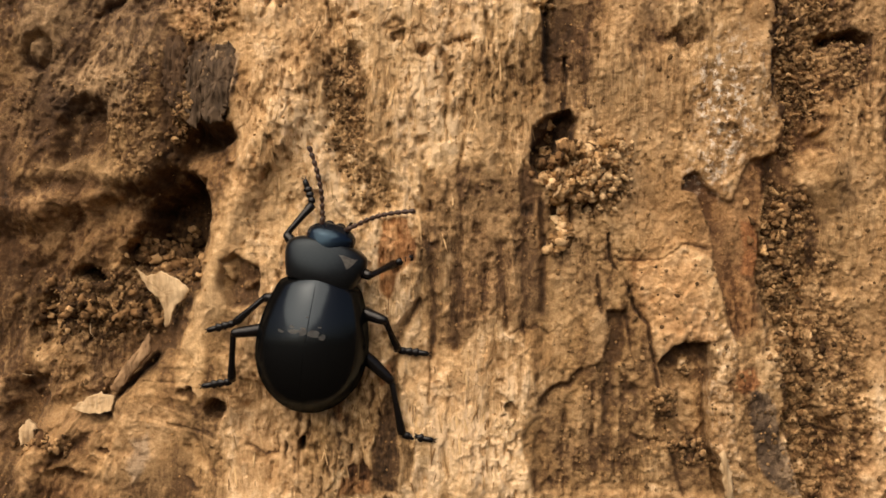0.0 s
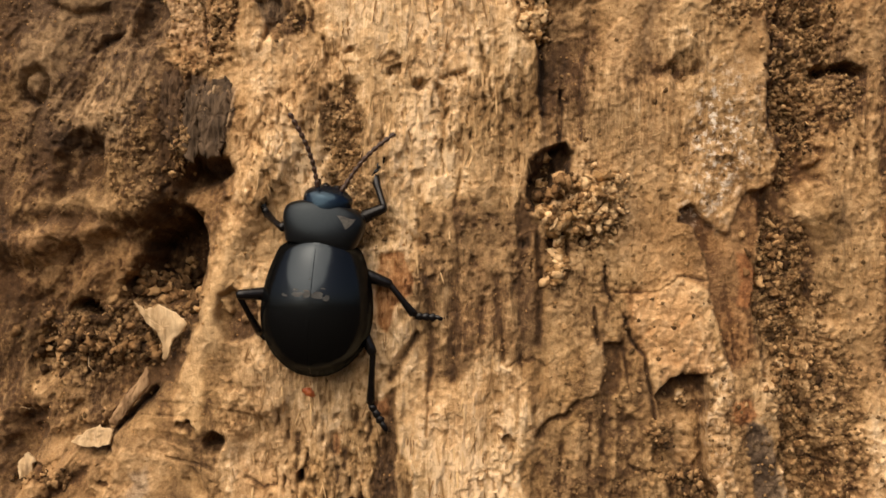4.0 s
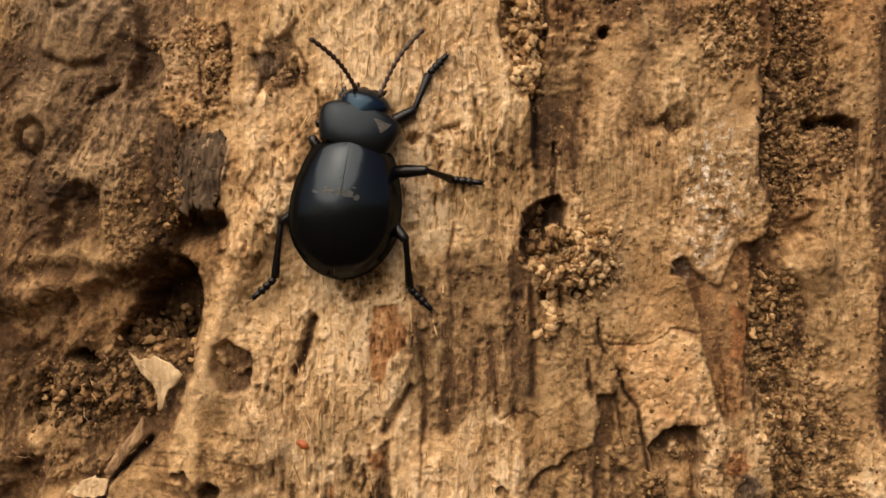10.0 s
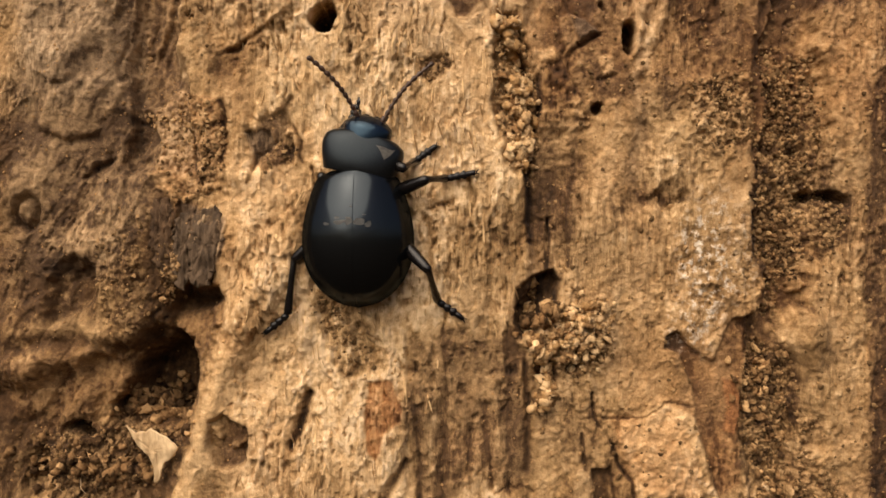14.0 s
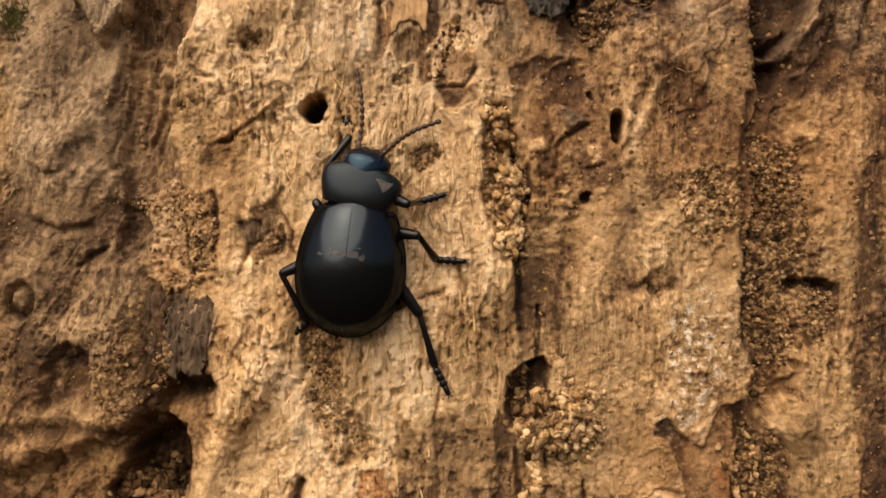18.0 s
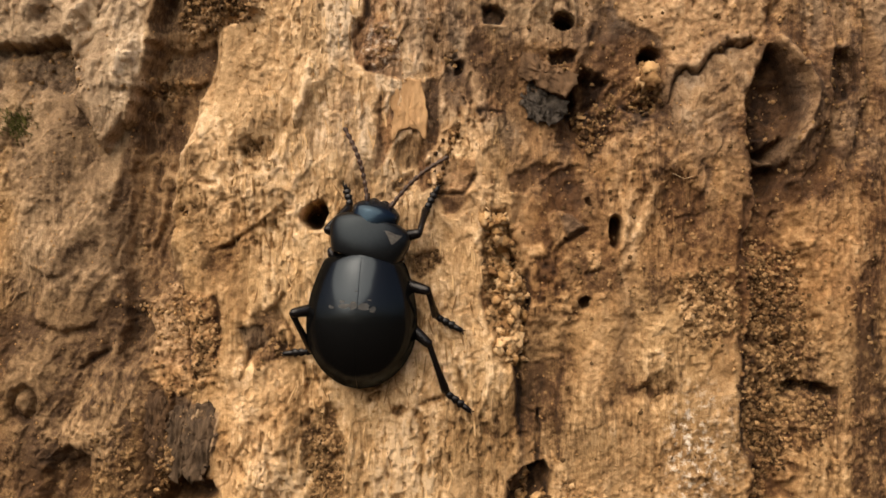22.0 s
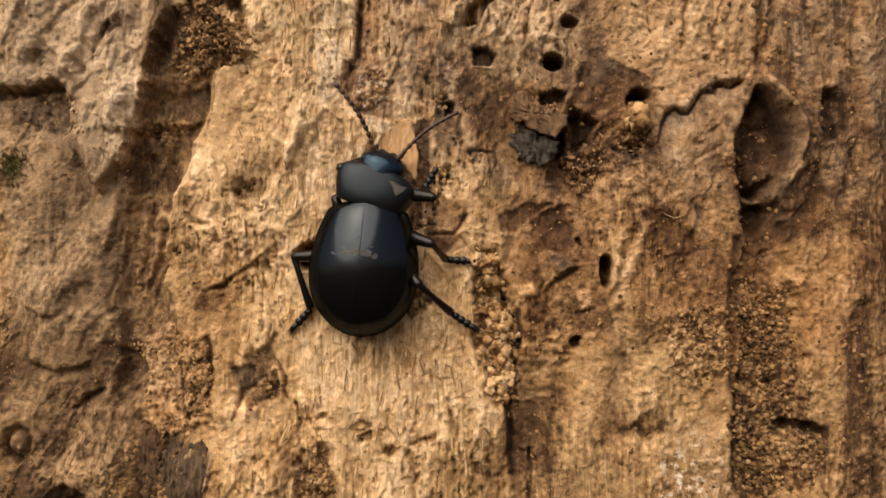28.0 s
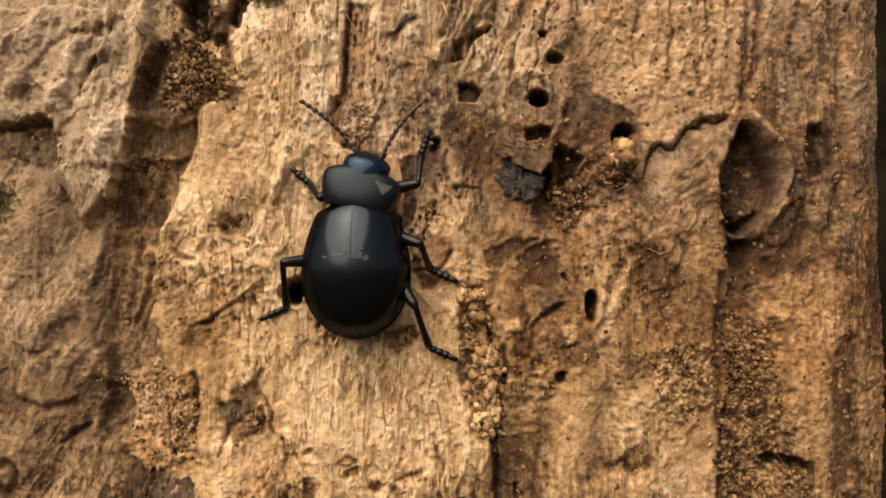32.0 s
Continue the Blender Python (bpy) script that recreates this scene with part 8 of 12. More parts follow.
def motions():
    """The beetle's climb: its body, its turning head, feelers and legs. Millimetres and degrees."""
    def row(t, x, y, z, rx, ry):
        return t, pose(x / 1000, y / 1000, z / 1000, rx, ry)

    walk(beetle, [
        row(0, -8.43, -0.70, 599.91, 0.0, 7.0), row(0.5, -8.60, -0.70, 600.82, 0.0, 6.9), row(1, -8.76, -0.70, 601.72, 0.0, 6.7),
        row(1.5, -8.55, -0.70, 602.41, 0.0, 5.9), row(2, -8.35, -0.70, 603.11, 0.0, 5.0), row(2.5, -8.79, -0.70, 603.76, 0.0, 1.0),
        row(3, -9.23, -0.70, 604.42, 0.0, -3.0), row(3.5, -8.74, -0.70, 605.41, 0.0, -0.0), row(4, -8.26, -0.70, 606.40, 0.0, 3.0),
        row(4.5, -7.91, -0.70, 607.31, 0.0, 3.0), row(5, -7.55, -0.70, 608.76, 0.0, 3.4), row(5.5, -7.18, -0.70, 610.21, 0.0, 3.8),
        row(6, -6.81, -0.70, 611.65, 0.0, 4.3), row(6.5, -6.44, -0.70, 613.10, 0.0, 4.7), row(7, -6.52, -0.70, 614.38, 0.0, 4.8),
        row(7.5, -5.81, -0.70, 615.23, 0.0, 5.8), row(8, -5.11, -0.70, 616.08, 0.0, 6.7), row(8.5, -5.30, -0.70, 617.52, 0.0, 5.8),
        row(9, -5.48, -0.70, 618.96, 0.0, 4.9), row(9.5, -5.16, -0.70, 619.58, 0.0, 6.0), row(10, -4.84, -0.70, 620.19, 0.0, 7.1),
        row(10.5, -4.21, -0.70, 620.78, 0.0, 5.2), row(11, -3.58, -0.70, 621.37, 0.0, 3.1), row(11.5, -3.61, -0.70, 622.10, 0.0, 5.1),
        row(12, -3.63, -0.70, 622.82, 0.0, 7.1), row(12.5, -3.60, -0.70, 623.56, 0.0, 6.3), row(13, -3.56, -0.70, 624.29, 0.0, 5.4),
        row(13.5, -3.79, -0.70, 624.57, 0.0, 2.4), row(14, -4.01, -0.70, 624.84, 0.0, -0.6), row(14.5, -3.58, -0.70, 625.06, 0.0, -0.6),
        row(15, -3.52, -0.70, 625.74, 0.0, 0.4), row(15.5, -3.46, -0.70, 626.41, 0.0, 1.5), row(16, -3.40, -0.70, 627.09, 0.0, 2.5),
        row(16.5, -3.34, -0.70, 627.77, 0.0, 3.5), row(17, -3.35, -0.70, 628.28, 0.0, 3.5), row(17.5, -3.31, -0.70, 629.31, 0.0, 4.3),
        row(18, -3.28, -0.70, 630.34, 0.0, 5.2), row(18.5, -3.45, -0.70, 631.09, 0.0, 4.3), row(19, -3.62, -0.70, 631.83, 0.0, 3.4),
        row(19.5, -3.34, -0.70, 632.94, 0.0, 1.6), row(20, -3.06, -0.70, 634.04, 0.0, -0.3), row(20.5, -3.23, -0.70, 634.81, 0.0, -0.6),
        row(21, -3.40, -0.70, 635.57, 0.0, -0.9), row(21.5, -3.00, -0.70, 635.61, 0.0, 0.9), row(22, -2.59, -0.70, 635.64, 0.0, 2.8),
        row(22.5, -2.64, -0.70, 636.57, 0.0, 3.4), row(23, -2.69, -0.70, 637.49, 0.0, 4.0), row(23.5, -2.75, -0.70, 638.15, 0.0, 2.2),
        row(24, -2.80, -0.70, 638.80, 0.0, 0.3), row(24.5, -2.87, -0.70, 639.73, 0.0, 0.3), row(25, -2.69, -0.70, 640.40, 0.0, 1.7),
        row(25.5, -2.52, -0.70, 641.07, 0.0, 3.1), row(26, -2.34, -0.70, 641.74, 0.0, 4.6), row(26.5, -2.16, -0.70, 642.41, 0.0, 6.1),
        row(27, -1.82, -0.70, 642.95, 0.0, 6.1), row(27.5, -1.63, -0.70, 643.53, 0.0, 5.2), row(28, -1.43, -0.70, 644.11, 0.0, 4.2),
        row(28.5, -1.51, -0.70, 644.61, 0.0, 4.0), row(29, -1.58, -0.70, 645.11, 0.0, 3.8), row(29.5, -1.78, -0.70, 645.24, 0.0, 2.4),
        row(30, -1.99, -0.70, 645.38, 0.0, 1.0), row(30.5, -1.51, -0.70, 646.06, 0.0, 0.2), row(31, -1.02, -0.70, 646.74, 0.0, -0.5),
        row(31.5, -1.12, -0.70, 647.02, 0.0, -0.0), row(32, -1.21, -0.70, 647.30, 0.0, 0.5),
    ])
    walk(PARTS["pronotum"], [
        row(0, 0.00, 0.00, 0.00, 0.0, 6.6), row(0.5, 0.00, 0.00, 0.00, 0.0, 7.2), row(1, 0.00, 0.00, 0.00, 0.0, 7.8),
        row(1.5, 0.00, 0.00, 0.00, 0.0, 5.9), row(2, 0.00, 0.00, 0.00, 0.0, 4.0), row(2.5, 0.00, 0.00, 0.00, 0.0, 6.6),
        row(3, 0.00, 0.00, 0.00, 0.0, 9.4), row(3.5, 0.00, 0.00, 0.00, 0.0, 7.9), row(4, 0.00, 0.00, 0.00, 0.0, 6.5),
        row(4.5, 0.00, 0.00, 0.00, 0.0, 6.5), row(5, 0.00, 0.00, 0.00, 0.0, 6.5), row(5.5, 0.00, 0.00, 0.00, 0.0, 6.6),
        row(6, 0.00, 0.00, 0.00, 0.0, 6.8), row(6.5, 0.00, 0.00, 0.00, 0.0, 6.9), row(7, 0.00, 0.00, 0.00, 0.0, 6.9),
        row(7.5, 0.00, 0.00, 0.00, 0.0, 5.8), row(8, 0.00, 0.00, 0.00, 0.0, 4.8), row(8.5, 0.00, 0.00, 0.00, 0.0, 7.6),
        row(9, 0.00, 0.00, 0.00, 0.0, 10.6), row(9.5, 0.00, 0.00, 0.00, 0.0, 9.6), row(10, 0.00, 0.00, 0.00, 0.0, 8.7),
        row(10.5, 0.00, 0.00, 0.00, 0.0, 10.7), row(11, 0.00, 0.00, 0.00, 0.0, 12.7), row(11.5, 0.00, 0.00, 0.00, 0.0, 9.4),
        row(12, 0.00, 0.00, 0.00, 0.0, 6.4), row(12.5, 0.00, 0.00, 0.00, 0.0, 9.2), row(13, 0.00, 0.00, 0.00, 0.0, 12.0),
        row(13.5, 0.00, 0.00, 0.00, 0.0, 13.1), row(14, 0.00, 0.00, 0.00, 0.0, 14.2), row(14.5, 0.00, 0.00, 0.00, 0.0, 14.2),
        row(15, 0.00, 0.00, 0.00, 0.0, 12.7), row(15.5, 0.00, 0.00, 0.00, 0.0, 11.2), row(16, 0.00, 0.00, 0.00, 0.0, 9.6),
        row(16.5, 0.00, 0.00, 0.00, 0.0, 8.1), row(17, 0.00, 0.00, 0.00, 0.0, 8.1), row(17.5, 0.00, 0.00, 0.00, 0.0, 8.8),
        row(18, 0.00, 0.00, 0.00, 0.0, 9.3), row(18.5, 0.00, 0.00, 0.00, 0.0, 10.2), row(19, 0.00, 0.00, 0.00, 0.0, 10.9),
        row(19.5, 0.00, 0.00, 0.00, 0.0, 10.7), row(20, 0.00, 0.00, 0.00, 0.0, 10.3), row(20.5, 0.00, 0.00, 0.00, 0.0, 13.7),
        row(21, 0.00, 0.00, 0.00, 0.0, 17.2), row(21.5, 0.00, 0.00, 0.00, 0.0, 14.8), row(22, 0.00, 0.00, 0.00, 0.0, 12.4),
        row(22.5, 0.00, 0.00, 0.00, 0.0, 13.3), row(23, 0.00, 0.00, 0.00, 0.0, 14.3), row(23.5, 0.00, 0.00, 0.00, 0.0, 15.8),
        row(24, 0.00, 0.00, 0.00, 0.0, 17.1), row(24.5, 0.00, 0.00, 0.00, 0.0, 17.1), row(25, 0.00, 0.00, 0.00, 0.0, 16.4),
        row(25.5, 0.00, 0.00, 0.00, 0.0, 15.6), row(26, 0.00, 0.00, 0.00, 0.0, 14.7), row(26.5, 0.00, 0.00, 0.00, 0.0, 13.7),
        row(27, 0.00, 0.00, 0.00, 0.0, 13.7), row(27.5, 0.00, 0.00, 0.00, 0.0, 14.8), row(28, 0.00, 0.00, 0.00, 0.0, 16.0),
        row(28.5, 0.00, 0.00, 0.00, 0.0, 17.1), row(29, 0.00, 0.00, 0.00, 0.0, 18.1), row(29.5, 0.00, 0.00, 0.00, 0.0, 16.4),
        row(30, 0.00, 0.00, 0.00, 0.0, 14.8), row(30.5, 0.00, 0.00, 0.00, 0.0, 15.6), row(31, 0.00, 0.00, 0.00, 0.0, 16.2),
        row(31.5, 0.00, 0.00, 0.00, 0.0, 15.1), row(32, 0.00, 0.00, 0.00, 0.0, 14.0),
    ])
    walk(PARTS["head"], [
        row(0, 0.00, 0.00, 0.00, 0.0, 6.6), row(0.5, 0.00, 0.00, 0.00, 0.0, 7.2), row(1, 0.00, 0.00, 0.00, 0.0, 7.8),
        row(1.5, 0.00, 0.00, 0.00, 0.0, 5.9), row(2, 0.00, 0.00, 0.00, 0.0, 4.0), row(2.5, 0.00, 0.00, 0.00, 0.0, 6.6),
        row(3, 0.00, 0.00, 0.00, 0.0, 9.4), row(3.5, 0.00, 0.00, 0.00, 0.0, 7.9), row(4, 0.00, 0.00, 0.00, 0.0, 6.5),
        row(4.5, 0.00, 0.00, 0.00, 0.0, 6.5), row(5, 0.00, 0.00, 0.00, 0.0, 6.5), row(5.5, 0.00, 0.00, 0.00, 0.0, 6.6),
        row(6, 0.00, 0.00, 0.00, 0.0, 6.8), row(6.5, 0.00, 0.00, 0.00, 0.0, 6.9), row(7, 0.00, 0.00, 0.00, 0.0, 6.9),
        row(7.5, 0.00, 0.00, 0.00, 0.0, 5.8), row(8, 0.00, 0.00, 0.00, 0.0, 4.8), row(8.5, 0.00, 0.00, 0.00, 0.0, 7.6),
        row(9, 0.00, 0.00, 0.00, 0.0, 10.6), row(9.5, 0.00, 0.00, 0.00, 0.0, 9.6), row(10, 0.00, 0.00, 0.00, 0.0, 8.7),
        row(10.5, 0.00, 0.00, 0.00, 0.0, 10.7), row(11, 0.00, 0.00, 0.00, 0.0, 12.7), row(11.5, 0.00, 0.00, 0.00, 0.0, 9.4),
        row(12, 0.00, 0.00, 0.00, 0.0, 6.4), row(12.5, 0.00, 0.00, 0.00, 0.0, 9.2), row(13, 0.00, 0.00, 0.00, 0.0, 12.0),
        row(13.5, 0.00, 0.00, 0.00, 0.0, 13.1), row(14, 0.00, 0.00, 0.00, 0.0, 14.2), row(14.5, 0.00, 0.00, 0.00, 0.0, 14.2),
        row(15, 0.00, 0.00, 0.00, 0.0, 12.7), row(15.5, 0.00, 0.00, 0.00, 0.0, 11.2), row(16, 0.00, 0.00, 0.00, 0.0, 9.6),
        row(16.5, 0.00, 0.00, 0.00, 0.0, 8.1), row(17, 0.00, 0.00, 0.00, 0.0, 8.1), row(17.5, 0.00, 0.00, 0.00, 0.0, 8.8),
        row(18, 0.00, 0.00, 0.00, 0.0, 9.3), row(18.5, 0.00, 0.00, 0.00, 0.0, 10.2), row(19, 0.00, 0.00, 0.00, 0.0, 10.9),
        row(19.5, 0.00, 0.00, 0.00, 0.0, 10.7), row(20, 0.00, 0.00, 0.00, 0.0, 10.3), row(20.5, 0.00, 0.00, 0.00, 0.0, 13.7),
        row(21, 0.00, 0.00, 0.00, 0.0, 17.2), row(21.5, 0.00, 0.00, 0.00, 0.0, 14.8), row(22, 0.00, 0.00, 0.00, 0.0, 12.4),
        row(22.5, 0.00, 0.00, 0.00, 0.0, 13.3), row(23, 0.00, 0.00, 0.00, 0.0, 14.3), row(23.5, 0.00, 0.00, 0.00, 0.0, 15.8),
        row(24, 0.00, 0.00, 0.00, 0.0, 17.1), row(24.5, 0.00, 0.00, 0.00, 0.0, 17.1), row(25, 0.00, 0.00, 0.00, 0.0, 16.4),
        row(25.5, 0.00, 0.00, 0.00, 0.0, 15.6), row(26, 0.00, 0.00, 0.00, 0.0, 14.7), row(26.5, 0.00, 0.00, 0.00, 0.0, 13.7),
        row(27, 0.00, 0.00, 0.00, 0.0, 13.7), row(27.5, 0.00, 0.00, 0.00, 0.0, 14.8), row(28, 0.00, 0.00, 0.00, 0.0, 16.0),
        row(28.5, 0.00, 0.00, 0.00, 0.0, 17.1), row(29, 0.00, 0.00, 0.00, 0.0, 18.1), row(29.5, 0.00, 0.00, 0.00, 0.0, 16.4),
        row(30, 0.00, 0.00, 0.00, 0.0, 14.8), row(30.5, 0.00, 0.00, 0.00, 0.0, 15.6), row(31, 0.00, 0.00, 0.00, 0.0, 16.2),
        row(31.5, 0.00, 0.00, 0.00, 0.0, 15.1), row(32, 0.00, 0.00, 0.00, 0.0, 14.0),
    ])
    walk(PARTS["antenna", "L"], [
        row(0, -0.48, -3.00, 4.99, 11.4, -15.7), row(0.5, -0.43, -3.00, 4.99, 18.3, -22.1), row(1, -0.38, -3.00, 5.00, 21.3, -28.9),
        row(1.5, -0.54, -3.00, 4.98, 30.9, -47.9), row(2, -0.71, -3.00, 4.96, 26.1, -67.7), row(2.5, -0.48, -3.00, 4.99, 34.1, -51.8),
        row(3, -0.24, -3.00, 5.01, 36.9, -34.3), row(3.5, -0.36, -3.00, 5.00, 30.8, -27.3), row(4, -0.49, -3.00, 4.99, 19.7, -21.8),
        row(4.5, -0.49, -3.00, 4.99, 24.7, -26.2), row(5, -0.48, -3.00, 4.99, 27.9, -31.7), row(5.5, -0.48, -3.00, 4.99, 30.0, -37.4),
        row(6, -0.47, -3.00, 4.99, 31.0, -43.3), row(6.5, -0.45, -3.00, 4.99, 31.1, -49.4), row(7, -0.45, -3.00, 4.99, 30.9, -54.6),
        row(7.5, -0.55, -3.00, 4.98, 26.8, -32.9), row(8, -0.64, -3.00, 4.97, 0.0, -15.5), row(8.5, -0.39, -3.00, 5.00, 33.3, -27.3),
        row(9, -0.13, -3.00, 5.01, 42.7, -46.0), row(9.5, -0.21, -3.00, 5.01, 45.2, -48.1), row(10, -0.30, -3.00, 5.00, 47.8, -50.4),
        row(10.5, -0.13, -3.00, 5.01, 45.9, -45.6), row(11, 0.05, -3.00, 5.01, 44.0, -41.1), row(11.5, -0.23, -3.00, 5.01, 42.1, -34.0),
        row(12, -0.50, -3.00, 4.99, 39.7, -28.1), row(12.5, -0.25, -3.00, 5.00, 32.2, -29.9), row(13, -0.01, -3.00, 5.01, 22.2, -31.3),
        row(13.5, 0.09, -3.00, 5.01, 26.4, -35.1), row(14, 0.18, -3.00, 5.01, 28.5, -39.3), row(14.5, 0.18, -3.00, 5.01, 32.5, -36.1),
        row(15, 0.05, -3.00, 5.01, 36.2, -33.3), row(15.5, -0.08, -3.00, 5.01, 39.2, -30.1), row(16, -0.21, -3.00, 5.01, 40.5, -26.6),
        row(16.5, -0.34, -3.00, 5.00, 41.4, -22.8), row(17, -0.35, -3.00, 5.00, 42.0, -18.2), row(17.5, -0.29, -3.00, 5.00, 27.5, -11.1),
        row(18, -0.24, -3.00, 5.01, 0.0, -6.7), row(18.5, -0.17, -3.00, 5.01, 42.7, -20.7), row(19, -0.10, -3.00, 5.01, 55.3, -58.6),
        row(19.5, -0.12, -3.00, 5.01, 52.7, -41.6), row(20, -0.16, -3.00, 5.01, 48.8, -27.7), row(20.5, 0.14, -3.00, 5.01, 42.4, -16.2),
        row(21, 0.45, -3.00, 4.99, 30.9, -8.8), row(21.5, 0.24, -3.00, 5.01, 20.7, -14.7), row(22, 0.03, -3.00, 5.01, 0.0, -20.1),
        row(22.5, 0.11, -3.00, 5.01, 8.1, -24.2), row(23, 0.20, -3.00, 5.01, 14.6, -28.4), row(23.5, 0.32, -3.00, 5.00, 19.9, -19.4),
        row(24, 0.44, -3.00, 4.99, 21.8, -10.0), row(24.5, 0.44, -3.00, 4.99, 19.2, -9.8), row(25, 0.38, -3.00, 5.00, 15.8, -11.6),
        row(25.5, 0.31, -3.00, 5.00, 11.4, -13.3), row(26, 0.23, -3.00, 5.01, 3.6, -15.1), row(26.5, 0.14, -3.00, 5.01, 0.0, -16.9),
        row(27, 0.14, -3.00, 5.01, 0.0, -16.8), row(27.5, 0.24, -3.00, 5.01, 13.2, -24.8), row(28, 0.34, -3.00, 5.00, 19.5, -33.7),
        row(28.5, 0.43, -3.00, 4.99, 22.8, -19.1), row(29, 0.53, -3.00, 4.98, 16.2, -4.7), row(29.5, 0.38, -3.00, 5.00, 39.7, -7.7),
        row(30, 0.24, -3.00, 5.01, 47.4, -13.5), row(30.5, 0.30, -3.00, 5.00, 42.4, -13.4), row(31, 0.36, -3.00, 5.00, 35.8, -13.2),
        row(31.5, 0.26, -3.00, 5.00, 32.1, -31.7), row(32, 0.16, -3.00, 5.01, 16.7, -47.5),
    ])
    walk(PARTS["antenna", "R"], [
        row(0, 1.61, -3.00, 4.75, 21.6, 66.8), row(0.5, 1.66, -3.00, 4.73, 16.0, 54.3), row(1, 1.70, -3.00, 4.71, 0.0, 43.1),
        row(1.5, 1.55, -3.00, 4.77, 0.0, 38.9), row(2, 1.39, -3.00, 4.81, 0.0, 34.7), row(2.5, 1.61, -3.00, 4.75, 0.0, 32.3),
        row(3, 1.83, -3.00, 4.66, 0.0, 30.4), row(3.5, 1.72, -3.00, 4.71, 0.0, 34.5), row(4, 1.59, -3.00, 4.75, 0.0, 39.1),
        row(4.5, 1.59, -3.00, 4.75, 0.0, 39.6), row(5, 1.60, -3.00, 4.75, 0.0, 39.3), row(5.5, 1.61, -3.00, 4.75, 0.0, 39.1),
        row(6, 1.62, -3.00, 4.74, 0.0, 38.8), row(6.5, 1.63, -3.00, 4.74, 0.0, 38.4), row(7, 1.63, -3.00, 4.74, 0.0, 38.9),
        row(7.5, 1.54, -3.00, 4.77, 0.0, 43.3), row(8, 1.46, -3.00, 4.80, 0.0, 47.9), row(8.5, 1.69, -3.00, 4.72, 0.0, 43.2),
        row(9, 1.94, -3.00, 4.62, 12.6, 38.0), row(9.5, 1.86, -3.00, 4.66, 5.0, 31.7), row(10, 1.78, -3.00, 4.69, 0.0, 25.7),
        row(10.5, 1.94, -3.00, 4.62, 13.6, 36.3), row(11, 2.10, -3.00, 4.55, 19.2, 47.8), row(11.5, 1.84, -3.00, 4.66, 28.4, 50.3),
        row(12, 1.59, -3.00, 4.75, 34.9, 53.6), row(12.5, 1.82, -3.00, 4.67, 22.9, 48.7), row(13, 2.05, -3.00, 4.57, 0.0, 45.0),
        row(13.5, 2.14, -3.00, 4.53, 0.0, 43.0), row(14, 2.22, -3.00, 4.49, 0.0, 40.9), row(14.5, 2.22, -3.00, 4.49, 0.0, 40.6),
        row(15, 2.10, -3.00, 4.55, 0.0, 39.6), row(15.5, 1.98, -3.00, 4.60, 0.0, 38.6), row(16, 1.86, -3.00, 4.65, 0.0, 37.6),
        row(16.5, 1.73, -3.00, 4.70, 0.0, 36.6), row(17, 1.73, -3.00, 4.70, 0.0, 36.3), row(17.5, 1.79, -3.00, 4.68, 23.2, 46.3),
        row(18, 1.83, -3.00, 4.66, 30.9, 58.4), row(18.5, 1.90, -3.00, 4.64, 21.6, 42.7), row(19, 1.96, -3.00, 4.61, 0.0, 30.3),
        row(19.5, 1.94, -3.00, 4.62, 4.3, 29.0), row(20, 1.91, -3.00, 4.63, 20.9, 27.2), row(20.5, 2.18, -3.00, 4.51, 18.9, 37.2),
        row(21, 2.46, -3.00, 4.37, 9.8, 46.6), row(21.5, 2.27, -3.00, 4.47, 5.9, 46.4), row(22, 2.08, -3.00, 4.56, 0.0, 46.1),
        row(22.5, 2.15, -3.00, 4.53, 0.0, 48.0), row(23, 2.23, -3.00, 4.49, 0.0, 49.8), row(23.5, 2.34, -3.00, 4.43, 18.6, 45.0),
        row(24, 2.44, -3.00, 4.37, 25.0, 39.5), row(24.5, 2.44, -3.00, 4.37, 23.2, 44.6), row(25, 2.39, -3.00, 4.40, 20.8, 47.6),
        row(25.5, 2.33, -3.00, 4.44, 16.9, 50.3), row(26, 2.26, -3.00, 4.47, 10.3, 52.9), row(26.5, 2.18, -3.00, 4.51, 0.0, 55.1),
        row(27, 2.18, -3.00, 4.51, 0.0, 59.0), row(27.5, 2.27, -3.00, 4.47, 0.0, 53.7), row(28, 2.36, -3.00, 4.42, 0.0, 48.1),
        row(28.5, 2.44, -3.00, 4.38, 7.3, 58.9), row(29, 2.52, -3.00, 4.33, 0.0, 69.6), row(29.5, 2.39, -3.00, 4.40, 20.3, 46.1),
        row(30, 2.27, -3.00, 4.47, 0.0, 23.6), row(30.5, 2.33, -3.00, 4.44, 0.0, 33.9), row(31, 2.38, -3.00, 4.41, 0.0, 43.8),
        row(31.5, 2.29, -3.00, 4.46, 0.0, 40.4), row(32, 2.20, -3.00, 4.50, 0.0, 36.9),
    ])
